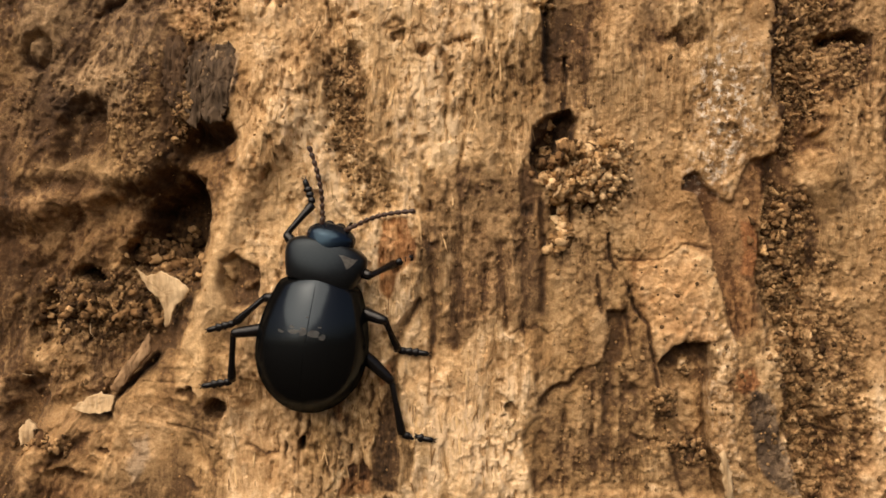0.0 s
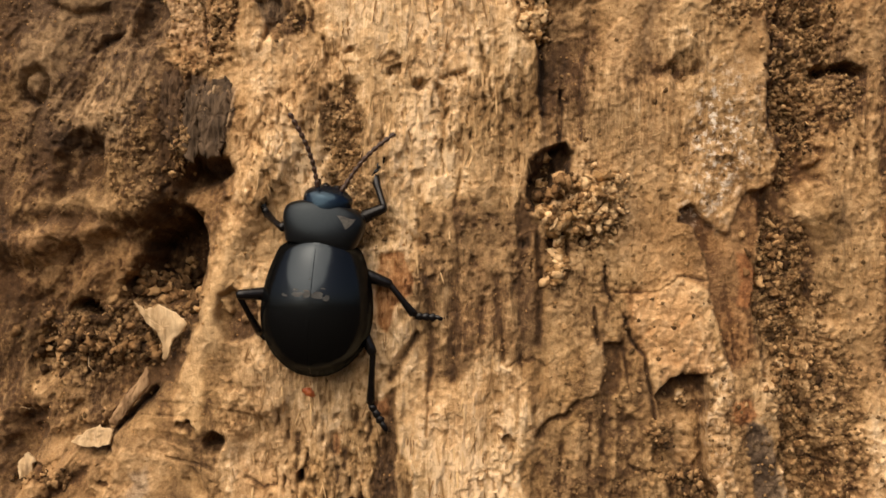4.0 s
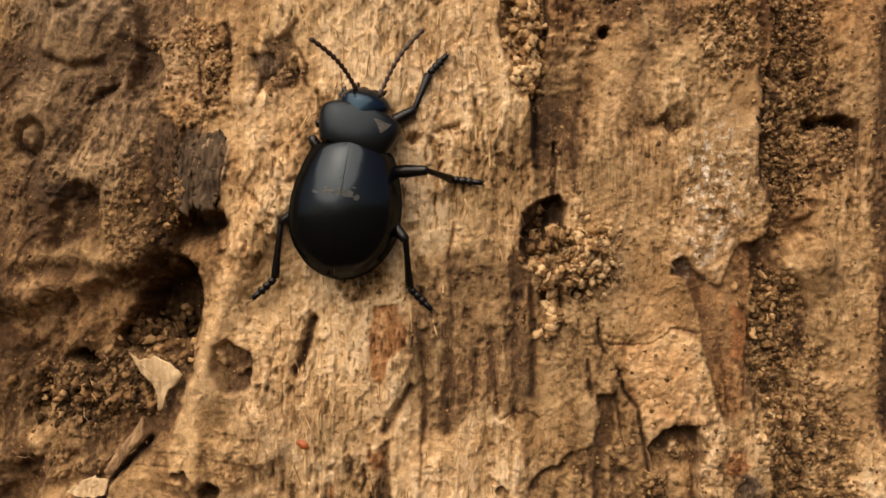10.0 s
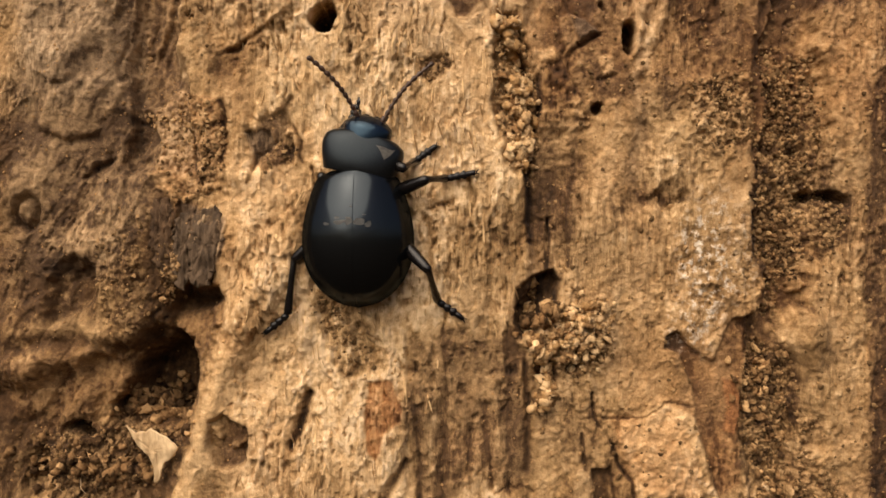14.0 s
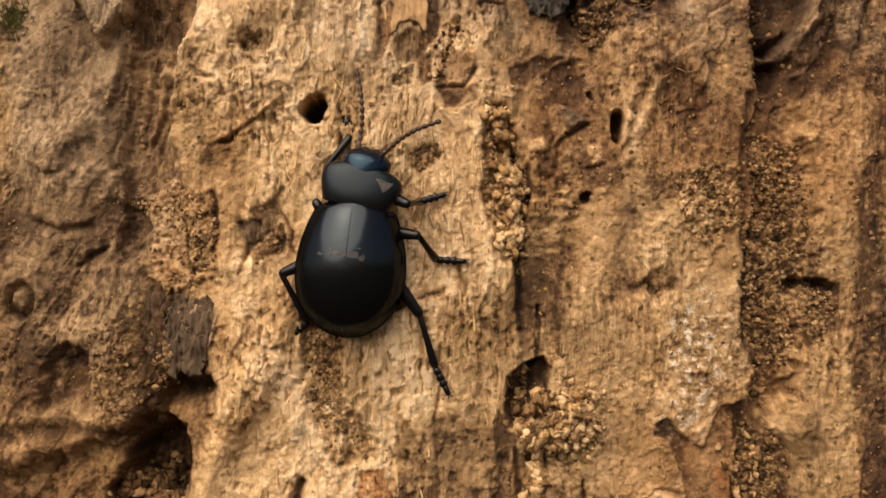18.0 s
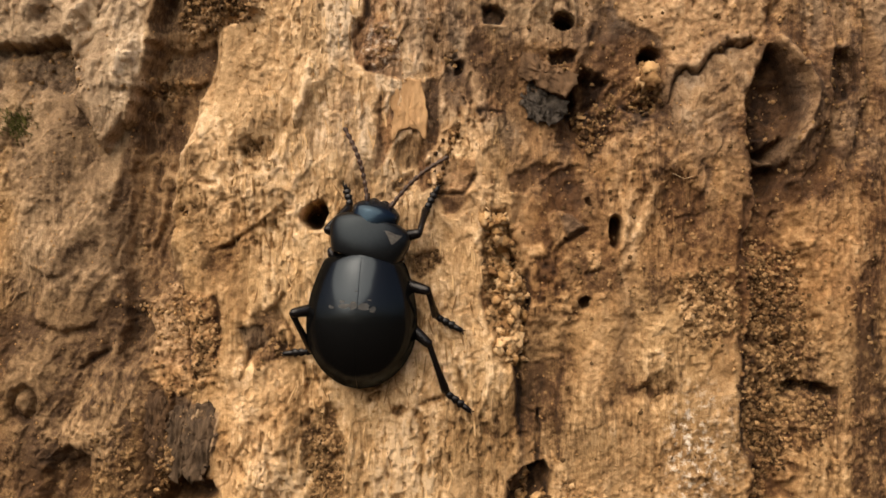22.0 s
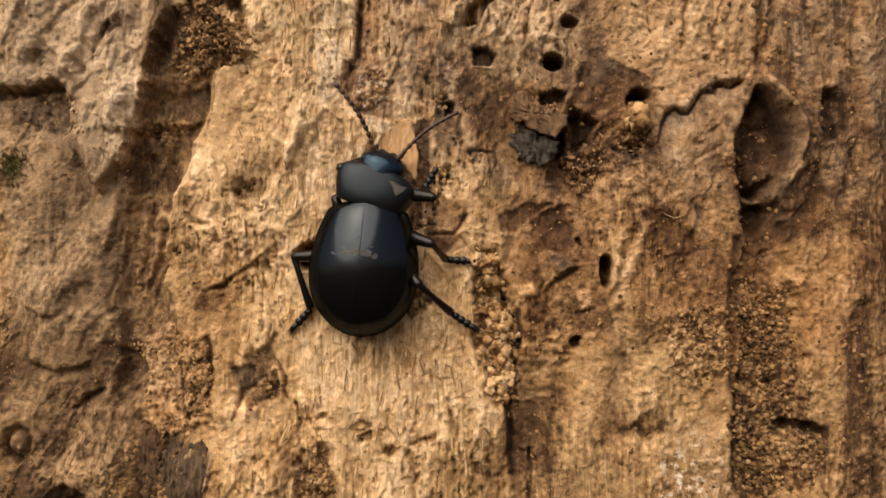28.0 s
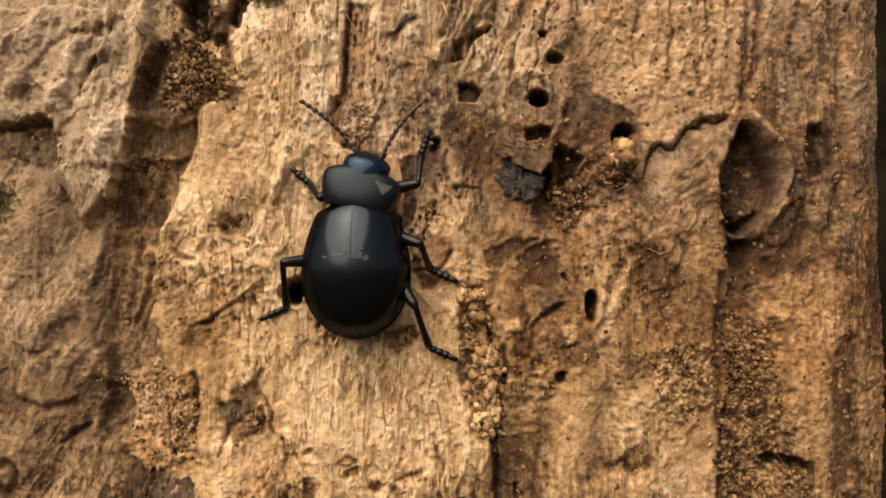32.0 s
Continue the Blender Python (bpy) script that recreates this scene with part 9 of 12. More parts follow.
    walk(PARTS["femur", "LF"], [
        row(0, -3.89, -1.13, 3.68, 8.6, 132.2), row(0.5, -3.73, -1.13, 2.89, 10.6, 121.3), row(1, -3.57, -1.13, 2.10, 13.0, 104.4),
        row(1.5, -3.62, -1.93, 2.08, -9.1, 103.4), row(2, -3.67, -2.73, 2.06, -28.2, 102.4), row(2.5, -3.29, -3.03, 1.82, -39.9, 97.5),
        row(3, -2.97, -3.32, 1.55, -51.5, 87.8), row(3.5, -3.24, -3.37, 1.44, -47.0, 84.6), row(4, -3.52, -3.42, 1.31, -43.1, 81.4),
        row(4.5, -3.63, -3.34, 1.63, -40.7, 90.7), row(5, -3.75, -3.27, 1.37, -37.7, 83.9), row(5.5, -3.86, -3.20, 1.11, -34.6, 77.9),
        row(6, -3.97, -3.12, 0.86, -31.5, 72.6), row(6.5, -4.08, -3.05, 0.59, -28.5, 67.9), row(7, -3.75, -2.97, 0.57, -30.0, 64.4),
        row(7.5, -3.37, -2.37, 2.17, -22.4, 107.8), row(8, -3.05, -1.76, 3.78, -3.4, 146.4), row(8.5, -3.14, -2.44, 3.35, -19.8, 138.7),
        row(9, -3.25, -3.12, 2.93, -35.7, 128.9), row(9.5, -3.30, -3.16, 2.27, -40.5, 111.5), row(10, -3.33, -3.21, 1.62, -42.9, 90.6),
        row(10.5, -3.56, -3.52, 1.43, -44.3, 85.0), row(11, -3.81, -3.84, 1.26, -45.0, 81.3), row(11.5, -3.29, -3.07, 2.35, -38.5, 114.1),
        row(12, -2.84, -2.30, 3.49, -17.2, 146.7), row(12.5, -2.97, -2.73, 2.96, -30.3, 134.7), row(13, -3.12, -3.16, 2.43, -42.1, 118.7),
        row(13.5, -2.88, -2.98, 2.57, -40.7, 127.0), row(14, -2.64, -2.80, 2.68, -38.6, 136.1), row(14.5, -3.10, -2.90, 2.77, -34.4, 128.1),
        row(15, -3.22, -3.00, 2.33, -38.2, 114.2), row(15.5, -3.34, -3.10, 1.89, -40.4, 99.4), row(16, -3.44, -3.20, 1.44, -40.9, 85.1),
        row(16.5, -3.52, -3.30, 0.99, -40.2, 72.5), row(17, -3.52, -3.40, 0.78, -40.8, 66.8), row(17.5, -3.37, -2.26, 2.10, -19.9, 105.8),
        row(18, -3.26, -1.13, 3.42, 10.7, 137.6), row(18.5, -3.22, -1.74, 3.04, -3.7, 131.7), row(19, -3.18, -2.35, 2.65, -21.5, 123.6),
        row(19.5, -3.28, -2.93, 2.19, -36.9, 109.5), row(20, -3.40, -3.52, 1.74, -46.7, 94.5), row(20.5, -3.46, -3.14, 1.05, -38.5, 73.4),
        row(21, -3.52, -2.77, 0.35, -27.0, 57.0), row(21.5, -3.53, -2.79, 1.38, -31.4, 83.6), row(22, -3.61, -2.80, 2.41, -29.0, 112.1),
        row(22.5, -3.39, -2.53, 2.92, -22.7, 126.4), row(23, -3.19, -2.26, 3.44, -15.2, 139.1), row(23.5, -3.07, -2.40, 3.06, -21.2, 134.9),
        row(24, -2.97, -2.55, 2.68, -28.6, 128.2), row(24.5, -2.59, -2.31, 2.82, -24.4, 141.0), row(25, -2.53, -2.07, 3.15, -14.7, 149.1),
        row(25.5, -2.49, -1.84, 3.49, -6.5, 154.7), row(26, -2.48, -1.60, 3.83, -0.1, 158.4), row(26.5, -2.49, -1.37, 4.17, 4.9, 160.9),
        row(27, -2.58, -1.13, 4.68, 8.2, 162.3), row(27.5, -2.65, -2.23, 4.06, -13.2, 156.8), row(28, -2.75, -3.33, 3.44, -38.5, 148.1),
        row(28.5, -2.60, -3.37, 3.17, -43.6, 147.5), row(29, -2.46, -3.41, 2.90, -49.4, 146.6), row(29.5, -2.25, -3.25, 2.93, -48.1, 153.9),
        row(30, -2.05, -3.09, 2.96, -46.2, 161.9), row(30.5, -2.29, -3.26, 2.55, -54.7, 143.9), row(31, -2.55, -3.43, 2.15, -59.0, 119.9),
        row(31.5, -2.93, -3.48, 1.55, -54.6, 87.9), row(32, -3.30, -3.52, 0.95, -46.5, 68.9),
    ])
    walk(PARTS["tibia", "LF"], [
        row(0, -3.89, -1.13, 3.68, -9.1, 31.8), row(0.5, -3.73, -1.13, 2.89, -9.3, 35.7), row(1, -3.57, -1.13, 2.10, -9.4, 39.8),
        row(1.5, -3.62, -1.93, 2.08, -22.9, 44.3), row(2, -3.67, -2.73, 2.06, -37.1, 49.8), row(2.5, -3.29, -3.03, 1.82, -43.4, 52.2),
        row(3, -2.97, -3.32, 1.55, -49.6, 54.2), row(3.5, -3.24, -3.37, 1.44, -64.5, -0.8), row(4, -3.52, -3.42, 1.31, -52.1, -59.9),
        row(4.5, -3.63, -3.34, 1.63, -50.5, -62.2), row(5, -3.75, -3.27, 1.37, -48.8, -64.7), row(5.5, -3.86, -3.20, 1.11, -47.1, -67.1),
        row(6, -3.97, -3.12, 0.86, -45.4, -69.4), row(6.5, -4.08, -3.05, 0.59, -43.7, -71.6), row(7, -3.75, -2.97, 0.57, -41.9, -73.3),
        row(7.5, -3.37, -2.37, 2.17, -44.7, -12.2), row(8, -3.05, -1.76, 3.78, -19.9, 31.2), row(8.5, -3.14, -2.44, 3.35, -33.2, 44.1),
        row(9, -3.25, -3.12, 2.93, -45.0, 61.1), row(9.5, -3.30, -3.16, 2.27, -47.0, 45.4), row(10, -3.33, -3.21, 1.62, -47.1, 29.1),
        row(10.5, -3.56, -3.52, 1.43, -55.7, 30.9), row(11, -3.81, -3.84, 1.26, -64.3, 32.8), row(11.5, -3.29, -3.07, 2.35, -46.7, 34.3),
        row(12, -2.84, -2.30, 3.49, -29.1, 34.2), row(12.5, -2.97, -2.73, 2.96, -37.6, 36.3), row(13, -3.12, -3.16, 2.43, -46.0, 38.8),
        row(13.5, -2.88, -2.98, 2.57, -42.3, 38.0), row(14, -2.64, -2.80, 2.68, -38.5, 37.7), row(14.5, -3.10, -2.90, 2.77, -40.8, 35.2),
        row(15, -3.22, -3.00, 2.33, -43.1, 31.5), row(15.5, -3.34, -3.10, 1.89, -45.4, 27.6), row(16, -3.44, -3.20, 1.44, -47.5, 23.5),
        row(16.5, -3.52, -3.30, 0.99, -49.6, 19.1), row(17, -3.52, -3.40, 0.78, -51.5, 15.5), row(17.5, -3.37, -2.26, 2.10, -30.8, 25.8),
        row(18, -3.26, -1.13, 3.42, -9.7, 31.8), row(18.5, -3.22, -1.74, 3.04, -19.8, 36.8), row(19, -3.18, -2.35, 2.65, -30.0, 42.4),
        row(19.5, -3.28, -2.93, 2.19, -43.3, 32.4), row(20, -3.40, -3.52, 1.74, -54.7, 16.3), row(20.5, -3.46, -3.14, 1.05, -51.2, -22.4),
        row(21, -3.52, -2.77, 0.35, -37.8, -49.5), row(21.5, -3.53, -2.79, 1.38, -48.3, -6.1), row(22, -3.61, -2.80, 2.41, -38.5, 37.8),
        row(22.5, -3.39, -2.53, 2.92, -33.6, 44.8), row(23, -3.19, -2.26, 3.44, -28.4, 50.9), row(23.5, -3.07, -2.40, 3.06, -31.0, 54.3),
        row(24, -2.97, -2.55, 2.68, -33.6, 57.7), row(24.5, -2.59, -2.31, 2.82, -29.2, 57.1), row(25, -2.53, -2.07, 3.15, -24.9, 55.1),
        row(25.5, -2.49, -1.84, 3.49, -20.7, 53.2), row(26, -2.48, -1.60, 3.83, -16.6, 51.2), row(26.5, -2.49, -1.37, 4.17, -12.6, 49.2),
        row(27, -2.58, -1.13, 4.68, -8.9, 48.8), row(27.5, -2.65, -2.23, 4.06, -28.4, 53.7), row(28, -2.75, -3.33, 3.44, -49.8, 61.3),
        row(28.5, -2.60, -3.37, 3.17, -51.1, 55.4), row(29, -2.46, -3.41, 2.90, -52.0, 49.2), row(29.5, -2.25, -3.25, 2.93, -48.5, 42.0),
        row(30, -2.05, -3.09, 2.96, -44.5, 36.0), row(30.5, -2.29, -3.26, 2.55, -48.5, 35.4), row(31, -2.55, -3.43, 2.15, -52.5, 34.6),
        row(31.5, -2.93, -3.48, 1.55, -59.8, -2.8), row(32, -3.30, -3.52, 0.95, -54.6, -42.3),
    ])
    walk(PARTS["tarsus", "LF"], [
        row(0, -1.97, -0.54, 6.79, -8.2, -27.7), row(0.5, -1.60, -0.54, 5.86, -7.9, -32.4), row(1, -1.23, -0.53, 4.91, -7.6, -36.5),
        row(1.5, -1.24, -0.49, 4.52, -8.2, -42.6), row(2, -1.41, -0.50, 3.96, -10.4, -45.1), row(2.5, -1.17, -0.48, 3.47, -11.1, -34.1),
        row(3, -1.02, -0.50, 2.95, -12.8, -20.1), row(3.5, -3.26, -0.03, 3.04, 5.4, -29.5), row(4, -5.49, -0.50, 2.45, -13.8, -30.9),
        row(4.5, -5.71, -0.49, 2.73, -13.9, -34.6), row(5, -5.95, -0.49, 2.41, -14.1, -39.0), row(5.5, -6.18, -0.48, 2.09, -14.4, -43.7),
        row(6, -6.40, -0.49, 1.77, -14.7, -48.6), row(6.5, -6.61, -0.49, 1.44, -15.0, -53.7), row(7, -6.39, -0.50, 1.36, -15.4, -58.5),
        row(7.5, -3.77, -0.50, 4.01, -15.4, -27.3), row(8, -1.24, -0.50, 6.76, -12.2, -3.2), row(8.5, -0.98, -0.41, 5.57, -12.3, 30.7),
        row(9, -0.96, -0.50, 4.19, -12.3, 67.8), row(9.5, -1.51, -0.46, 4.04, -12.8, 42.7), row(10, -2.11, -0.50, 3.82, -13.4, 15.7),
        row(10.5, -2.49, -0.47, 3.22, -13.6, 17.5), row(11, -2.94, -0.50, 2.61, -16.4, 20.0), row(11.5, -1.86, -0.37, 4.45, -6.8, -7.7),
        row(12, -1.02, -0.50, 6.16, -7.0, -16.8), row(12.5, -1.24, -0.47, 5.32, -9.2, 0.6), row(13, -1.51, -0.50, 4.44, -12.6, 34.5),
        row(13.5, -1.20, -0.49, 4.72, -11.0, 27.0), row(14, -0.88, -0.50, 4.98, -9.8, 22.0), row(14.5, -1.48, -0.48, 5.06, -10.0, 22.5),
        row(15, -1.81, -0.47, 4.63, -10.3, 22.2), row(15.5, -2.13, -0.47, 4.19, -10.8, 22.2), row(16, -2.44, -0.47, 3.73, -11.5, 22.2),
        row(16.5, -2.73, -0.48, 3.26, -12.6, 22.4), row(17, -2.90, -0.50, 3.00, -14.1, 23.7), row(17.5, -1.99, -0.37, 4.96, -9.7, -10.2),
        row(18, -1.34, -0.51, 6.52, -10.7, -25.6), row(18.5, -1.13, -0.49, 5.82, -9.5, -21.3), row(19, -1.02, -0.50, 5.02, -9.1, -14.6),
        row(19.5, -1.83, -0.40, 4.47, -9.4, 5.4), row(20, -2.80, -0.50, 3.79, -14.6, 42.7), row(20.5, -4.34, -0.26, 3.19, -20.9, -27.3),
        row(21, -5.75, -0.50, 2.25, -12.3, -97.3), row(21.5, -3.79, -0.02, 3.83, 6.9, -71.8), row(22, -1.83, -0.50, 4.70, -10.2, -17.0),
        row(22.5, -1.22, -0.48, 5.11, -12.2, -0.9), row(23, -0.67, -0.50, 5.49, -14.3, 24.4), row(23.5, -0.49, -0.50, 4.91, -11.5, 7.9),
        row(24, -0.36, -0.50, 4.32, -9.2, -1.6), row(24.5, 0.13, -0.51, 4.57, -9.6, -5.0), row(25, 0.22, -0.52, 5.07, -10.2, -9.6),
        row(25.5, 0.28, -0.53, 5.57, -10.8, -13.8), row(26, 0.28, -0.55, 6.05, -11.4, -17.6), row(26.5, 0.24, -0.56, 6.53, -11.7, -20.9),
        row(27, 0.17, -0.56, 7.09, -11.7, -22.2), row(27.5, -0.03, -0.47, 5.99, -17.3, -10.3), row(28, -0.65, -0.50, 4.59, -21.9, 57.6),
        row(28.5, -0.69, -0.49, 4.49, -16.9, 48.9), row(29, -0.73, -0.50, 4.39, -14.0, 43.7), row(29.5, -0.61, -0.48, 4.75, -12.0, 32.1),
        row(30, -0.49, -0.50, 5.09, -10.9, 23.8), row(30.5, -0.87, -0.49, 4.55, -12.7, 24.1), row(31, -1.28, -0.50, 4.01, -16.0, 24.3),
        row(31.5, -3.02, -0.28, 3.41, -5.3, -29.2), row(32, -4.74, -0.50, 2.53, -8.2, -50.5),
    ])
    walk(PARTS["femur", "LM"], [
        row(0, -5.13, -1.13, -2.36, 9.0, 82.9), row(0.5, -5.17, -1.37, -2.98, 4.3, 71.8), row(1, -5.21, -1.60, -3.59, 0.0, 62.2),
        row(1.5, -5.03, -2.51, -2.09, -17.7, 88.2), row(2, -4.81, -3.42, -0.60, -31.5, 118.3), row(2.5, -4.44, -3.07, -0.62, -29.3, 121.5),
        row(3, -4.11, -2.73, -0.70, -26.2, 124.3), row(3.5, -3.52, -2.17, 0.56, -11.1, 152.6), row(4, -3.08, -1.60, 1.86, 0.0, 167.1),
        row(4.5, -3.16, -1.60, 2.29, 0.0, 167.4), row(5, -3.24, -1.60, 2.15, 0.0, 165.9), row(5.5, -3.33, -1.60, 2.02, 0.0, 164.3),
        row(6, -3.41, -1.60, 1.87, 0.0, 162.7), row(6.5, -3.49, -1.60, 1.73, 0.0, 161.0), row(7, -3.13, -1.60, 1.83, 0.0, 166.4),
        row(7.5, -3.51, -1.60, 1.21, 0.0, 157.8), row(8, -3.87, -1.60, 0.58, 0.0, 147.2), row(8.5, -3.89, -1.60, 0.86, 0.0, 149.4),
        row(9, -3.90, -1.60, 1.13, 0.0, 151.5), row(9.5, -3.96, -1.60, 0.74, 0.0, 147.4), row(10, -4.00, -1.60, 0.36, 0.0, 142.6),
        row(10.5, -4.04, -1.60, 0.75, 0.0, 146.3), row(11, -4.04, -1.60, 1.16, 0.0, 149.7), row(11.5, -3.90, -1.60, 0.69, 0.0, 147.8),
        row(12, -3.72, -1.60, 0.25, 0.0, 145.9), row(12.5, -3.65, -1.60, 0.10, 0.0, 145.4), row(13, -3.58, -1.60, -0.06, 0.0, 144.6),
        row(13.5, -3.54, -1.60, -0.05, 0.0, 145.5), row(14, -3.51, -1.60, -0.05, 0.0, 146.0), row(14.5, -3.95, -1.60, 0.48, 0.0, 144.9),
        row(15, -4.02, -1.60, 0.47, 0.0, 143.6), row(15.5, -4.10, -1.60, 0.46, 0.0, 142.4), row(16, -4.18, -1.60, 0.45, 0.0, 141.1),
        row(16.5, -4.26, -1.60, 0.44, 0.0, 139.8), row(17, -4.27, -1.60, 0.66, 0.0, 142.2), row(17.5, -4.10, -1.60, 0.37, 0.0, 141.3),
        row(18, -3.93, -1.60, 0.08, 0.0, 140.2), row(18.5, -3.84, -1.60, -0.38, 0.0, 134.6), row(19, -3.76, -1.60, -0.85, 0.0, 126.5),
        row(19.5, -3.77, -1.60, -1.11, 0.0, 119.5), row(20, -3.80, -1.60, -1.38, 0.0, 111.3), row(20.5, -3.29, -1.60, -1.03, 0.0, 131.7),
        row(21, -2.78, -1.60, -0.68, 0.0, 156.2), row(21.5, -3.00, -1.60, -0.07, 0.0, 157.4), row(22, -3.27, -1.60, 0.52, 0.0, 157.0),
        row(22.5, -3.36, -1.60, 0.44, 0.0, 154.6), row(23, -3.44, -1.60, 0.35, 0.0, 152.2), row(23.5, -3.26, -1.60, 0.27, 0.0, 154.9),
        row(24, -3.09, -1.60, 0.17, 0.0, 157.6), row(24.5, -2.80, -1.60, 0.14, 0.0, 164.3), row(25, -2.76, -1.60, 0.31, 0.0, 166.2),
        row(25.5, -2.74, -1.60, 0.47, 0.0, 167.7), row(26, -2.72, -1.60, 0.63, 0.0, 168.8), row(26.5, -2.72, -1.60, 0.79, 0.0, 169.5),
        row(27, -2.88, -1.60, 1.13, 0.0, 167.8), row(27.5, -3.07, -1.60, 0.92, 0.0, 163.4), row(28, -3.28, -1.60, 0.72, 0.0, 158.4),
        row(28.5, -2.92, -1.60, 0.60, 0.0, 164.4), row(29, -2.57, -1.60, 0.48, 0.0, 171.4), row(29.5, -2.41, -1.60, 0.67, 0.0, 175.5),
        row(30, -2.24, -1.60, 0.86, 0.0, 179.2), row(30.5, -2.15, -1.60, 0.86, 0.0, 181.0), row(31, -2.05, -1.60, 0.87, 0.0, 182.9),
        row(31.5, -2.09, -1.60, 1.07, 0.0, 182.1), row(32, -2.13, -1.60, 1.26, 0.0, 181.3),
    ])
    walk(PARTS["tibia", "LM"], [
        row(0, -5.13, -1.13, -2.36, -8.9, -137.6), row(0.5, -5.17, -1.37, -2.98, -12.9, -141.1), row(1, -5.21, -1.60, -3.59, -17.3, -145.1),
        row(1.5, -5.03, -2.51, -2.09, -34.0, -140.1), row(2, -4.81, -3.42, -0.60, -50.1, -133.4), row(2.5, -4.44, -3.07, -0.62, -43.1, -130.9),
        row(3, -4.11, -2.73, -0.70, -36.0, -128.0), row(3.5, -3.52, -2.17, 0.56, -36.9, -163.0), row(4, -3.08, -1.60, 1.86, -24.2, -207.6),
        row(4.5, -3.16, -1.60, 2.29, -24.3, -207.8), row(5, -3.24, -1.60, 2.15, -24.4, -208.5), row(5.5, -3.33, -1.60, 2.02, -24.5, -209.1),
        row(6, -3.41, -1.60, 1.87, -24.6, -209.8), row(6.5, -3.49, -1.60, 1.73, -24.8, -210.5), row(7, -3.13, -1.60, 1.83, -24.9, -210.8),
        row(7.5, -3.51, -1.60, 1.21, -28.9, -210.4), row(8, -3.87, -1.60, 0.58, -34.3, -209.3), row(8.5, -3.89, -1.60, 0.86, -30.4, -215.7),
        row(9, -3.90, -1.60, 1.13, -27.0, -220.2), row(9.5, -3.96, -1.60, 0.74, -26.2, -218.3), row(10, -4.00, -1.60, 0.36, -25.3, -216.6),
        row(10.5, -4.04, -1.60, 0.75, -25.0, -216.7), row(11, -4.04, -1.60, 1.16, -24.7, -216.5), row(11.5, -3.90, -1.60, 0.69, -25.2, -219.3),
        row(12, -3.72, -1.60, 0.25, -25.7, -222.0), row(12.5, -3.65, -1.60, 0.10, -25.2, -220.3), row(13, -3.58, -1.60, -0.06, -24.6, -218.6),
        row(13.5, -3.54, -1.60, -0.05, -24.3, -216.5), row(14, -3.51, -1.60, -0.05, -24.0, -214.4), row(14.5, -3.95, -1.60, 0.48, -24.4, -215.1),
        row(15, -4.02, -1.60, 0.47, -24.7, -216.9), row(15.5, -4.10, -1.60, 0.46, -25.1, -218.7), row(16, -4.18, -1.60, 0.45, -25.5, -220.5),
        row(16.5, -4.26, -1.60, 0.44, -25.9, -222.3), row(17, -4.27, -1.60, 0.66, -26.3, -223.1), row(17.5, -4.10, -1.60, 0.37, -28.2, -218.4),
        row(18, -3.93, -1.60, 0.08, -29.9, -212.8), row(18.5, -3.84, -1.60, -0.38, -29.0, -215.1), row(19, -3.76, -1.60, -0.85, -28.0, -217.3),
        row(19.5, -3.77, -1.60, -1.11, -28.0, -215.6), row(20, -3.80, -1.60, -1.38, -28.0, -214.0), row(20.5, -3.29, -1.60, -1.03, -27.8, -213.5),
        row(21, -2.78, -1.60, -0.68, -27.7, -213.1), row(21.5, -3.00, -1.60, -0.07, -26.9, -211.2), row(22, -3.27, -1.60, 0.52, -26.0, -209.6),
        row(22.5, -3.36, -1.60, 0.44, -25.6, -215.6), row(23, -3.44, -1.60, 0.35, -24.9, -221.4), row(23.5, -3.26, -1.60, 0.27, -25.9, -219.8),
        row(24, -3.09, -1.60, 0.17, -26.9, -218.2), row(24.5, -2.80, -1.60, 0.14, -27.4, -216.8), row(25, -2.76, -1.60, 0.31, -27.9, -216.7),
        row(25.5, -2.74, -1.60, 0.47, -28.4, -216.6), row(26, -2.72, -1.60, 0.63, -28.9, -216.5), row(26.5, -2.72, -1.60, 0.79, -29.4, -216.4),
        row(27, -2.88, -1.60, 1.13, -29.9, -214.7), row(27.5, -3.07, -1.60, 0.92, -30.5, -214.4), row(28, -3.28, -1.60, 0.72, -31.1, -214.1),
        row(28.5, -2.92, -1.60, 0.60, -31.1, -213.9), row(29, -2.57, -1.60, 0.48, -31.1, -213.7), row(29.5, -2.41, -1.60, 0.67, -30.3, -211.3),
        row(30, -2.24, -1.60, 0.86, -29.6, -209.0), row(30.5, -2.15, -1.60, 0.86, -30.4, -204.8), row(31, -2.05, -1.60, 0.87, -31.2, -200.3),
        row(31.5, -2.09, -1.60, 1.07, -29.0, -203.1), row(32, -2.13, -1.60, 1.26, -27.0, -205.5),
    ])
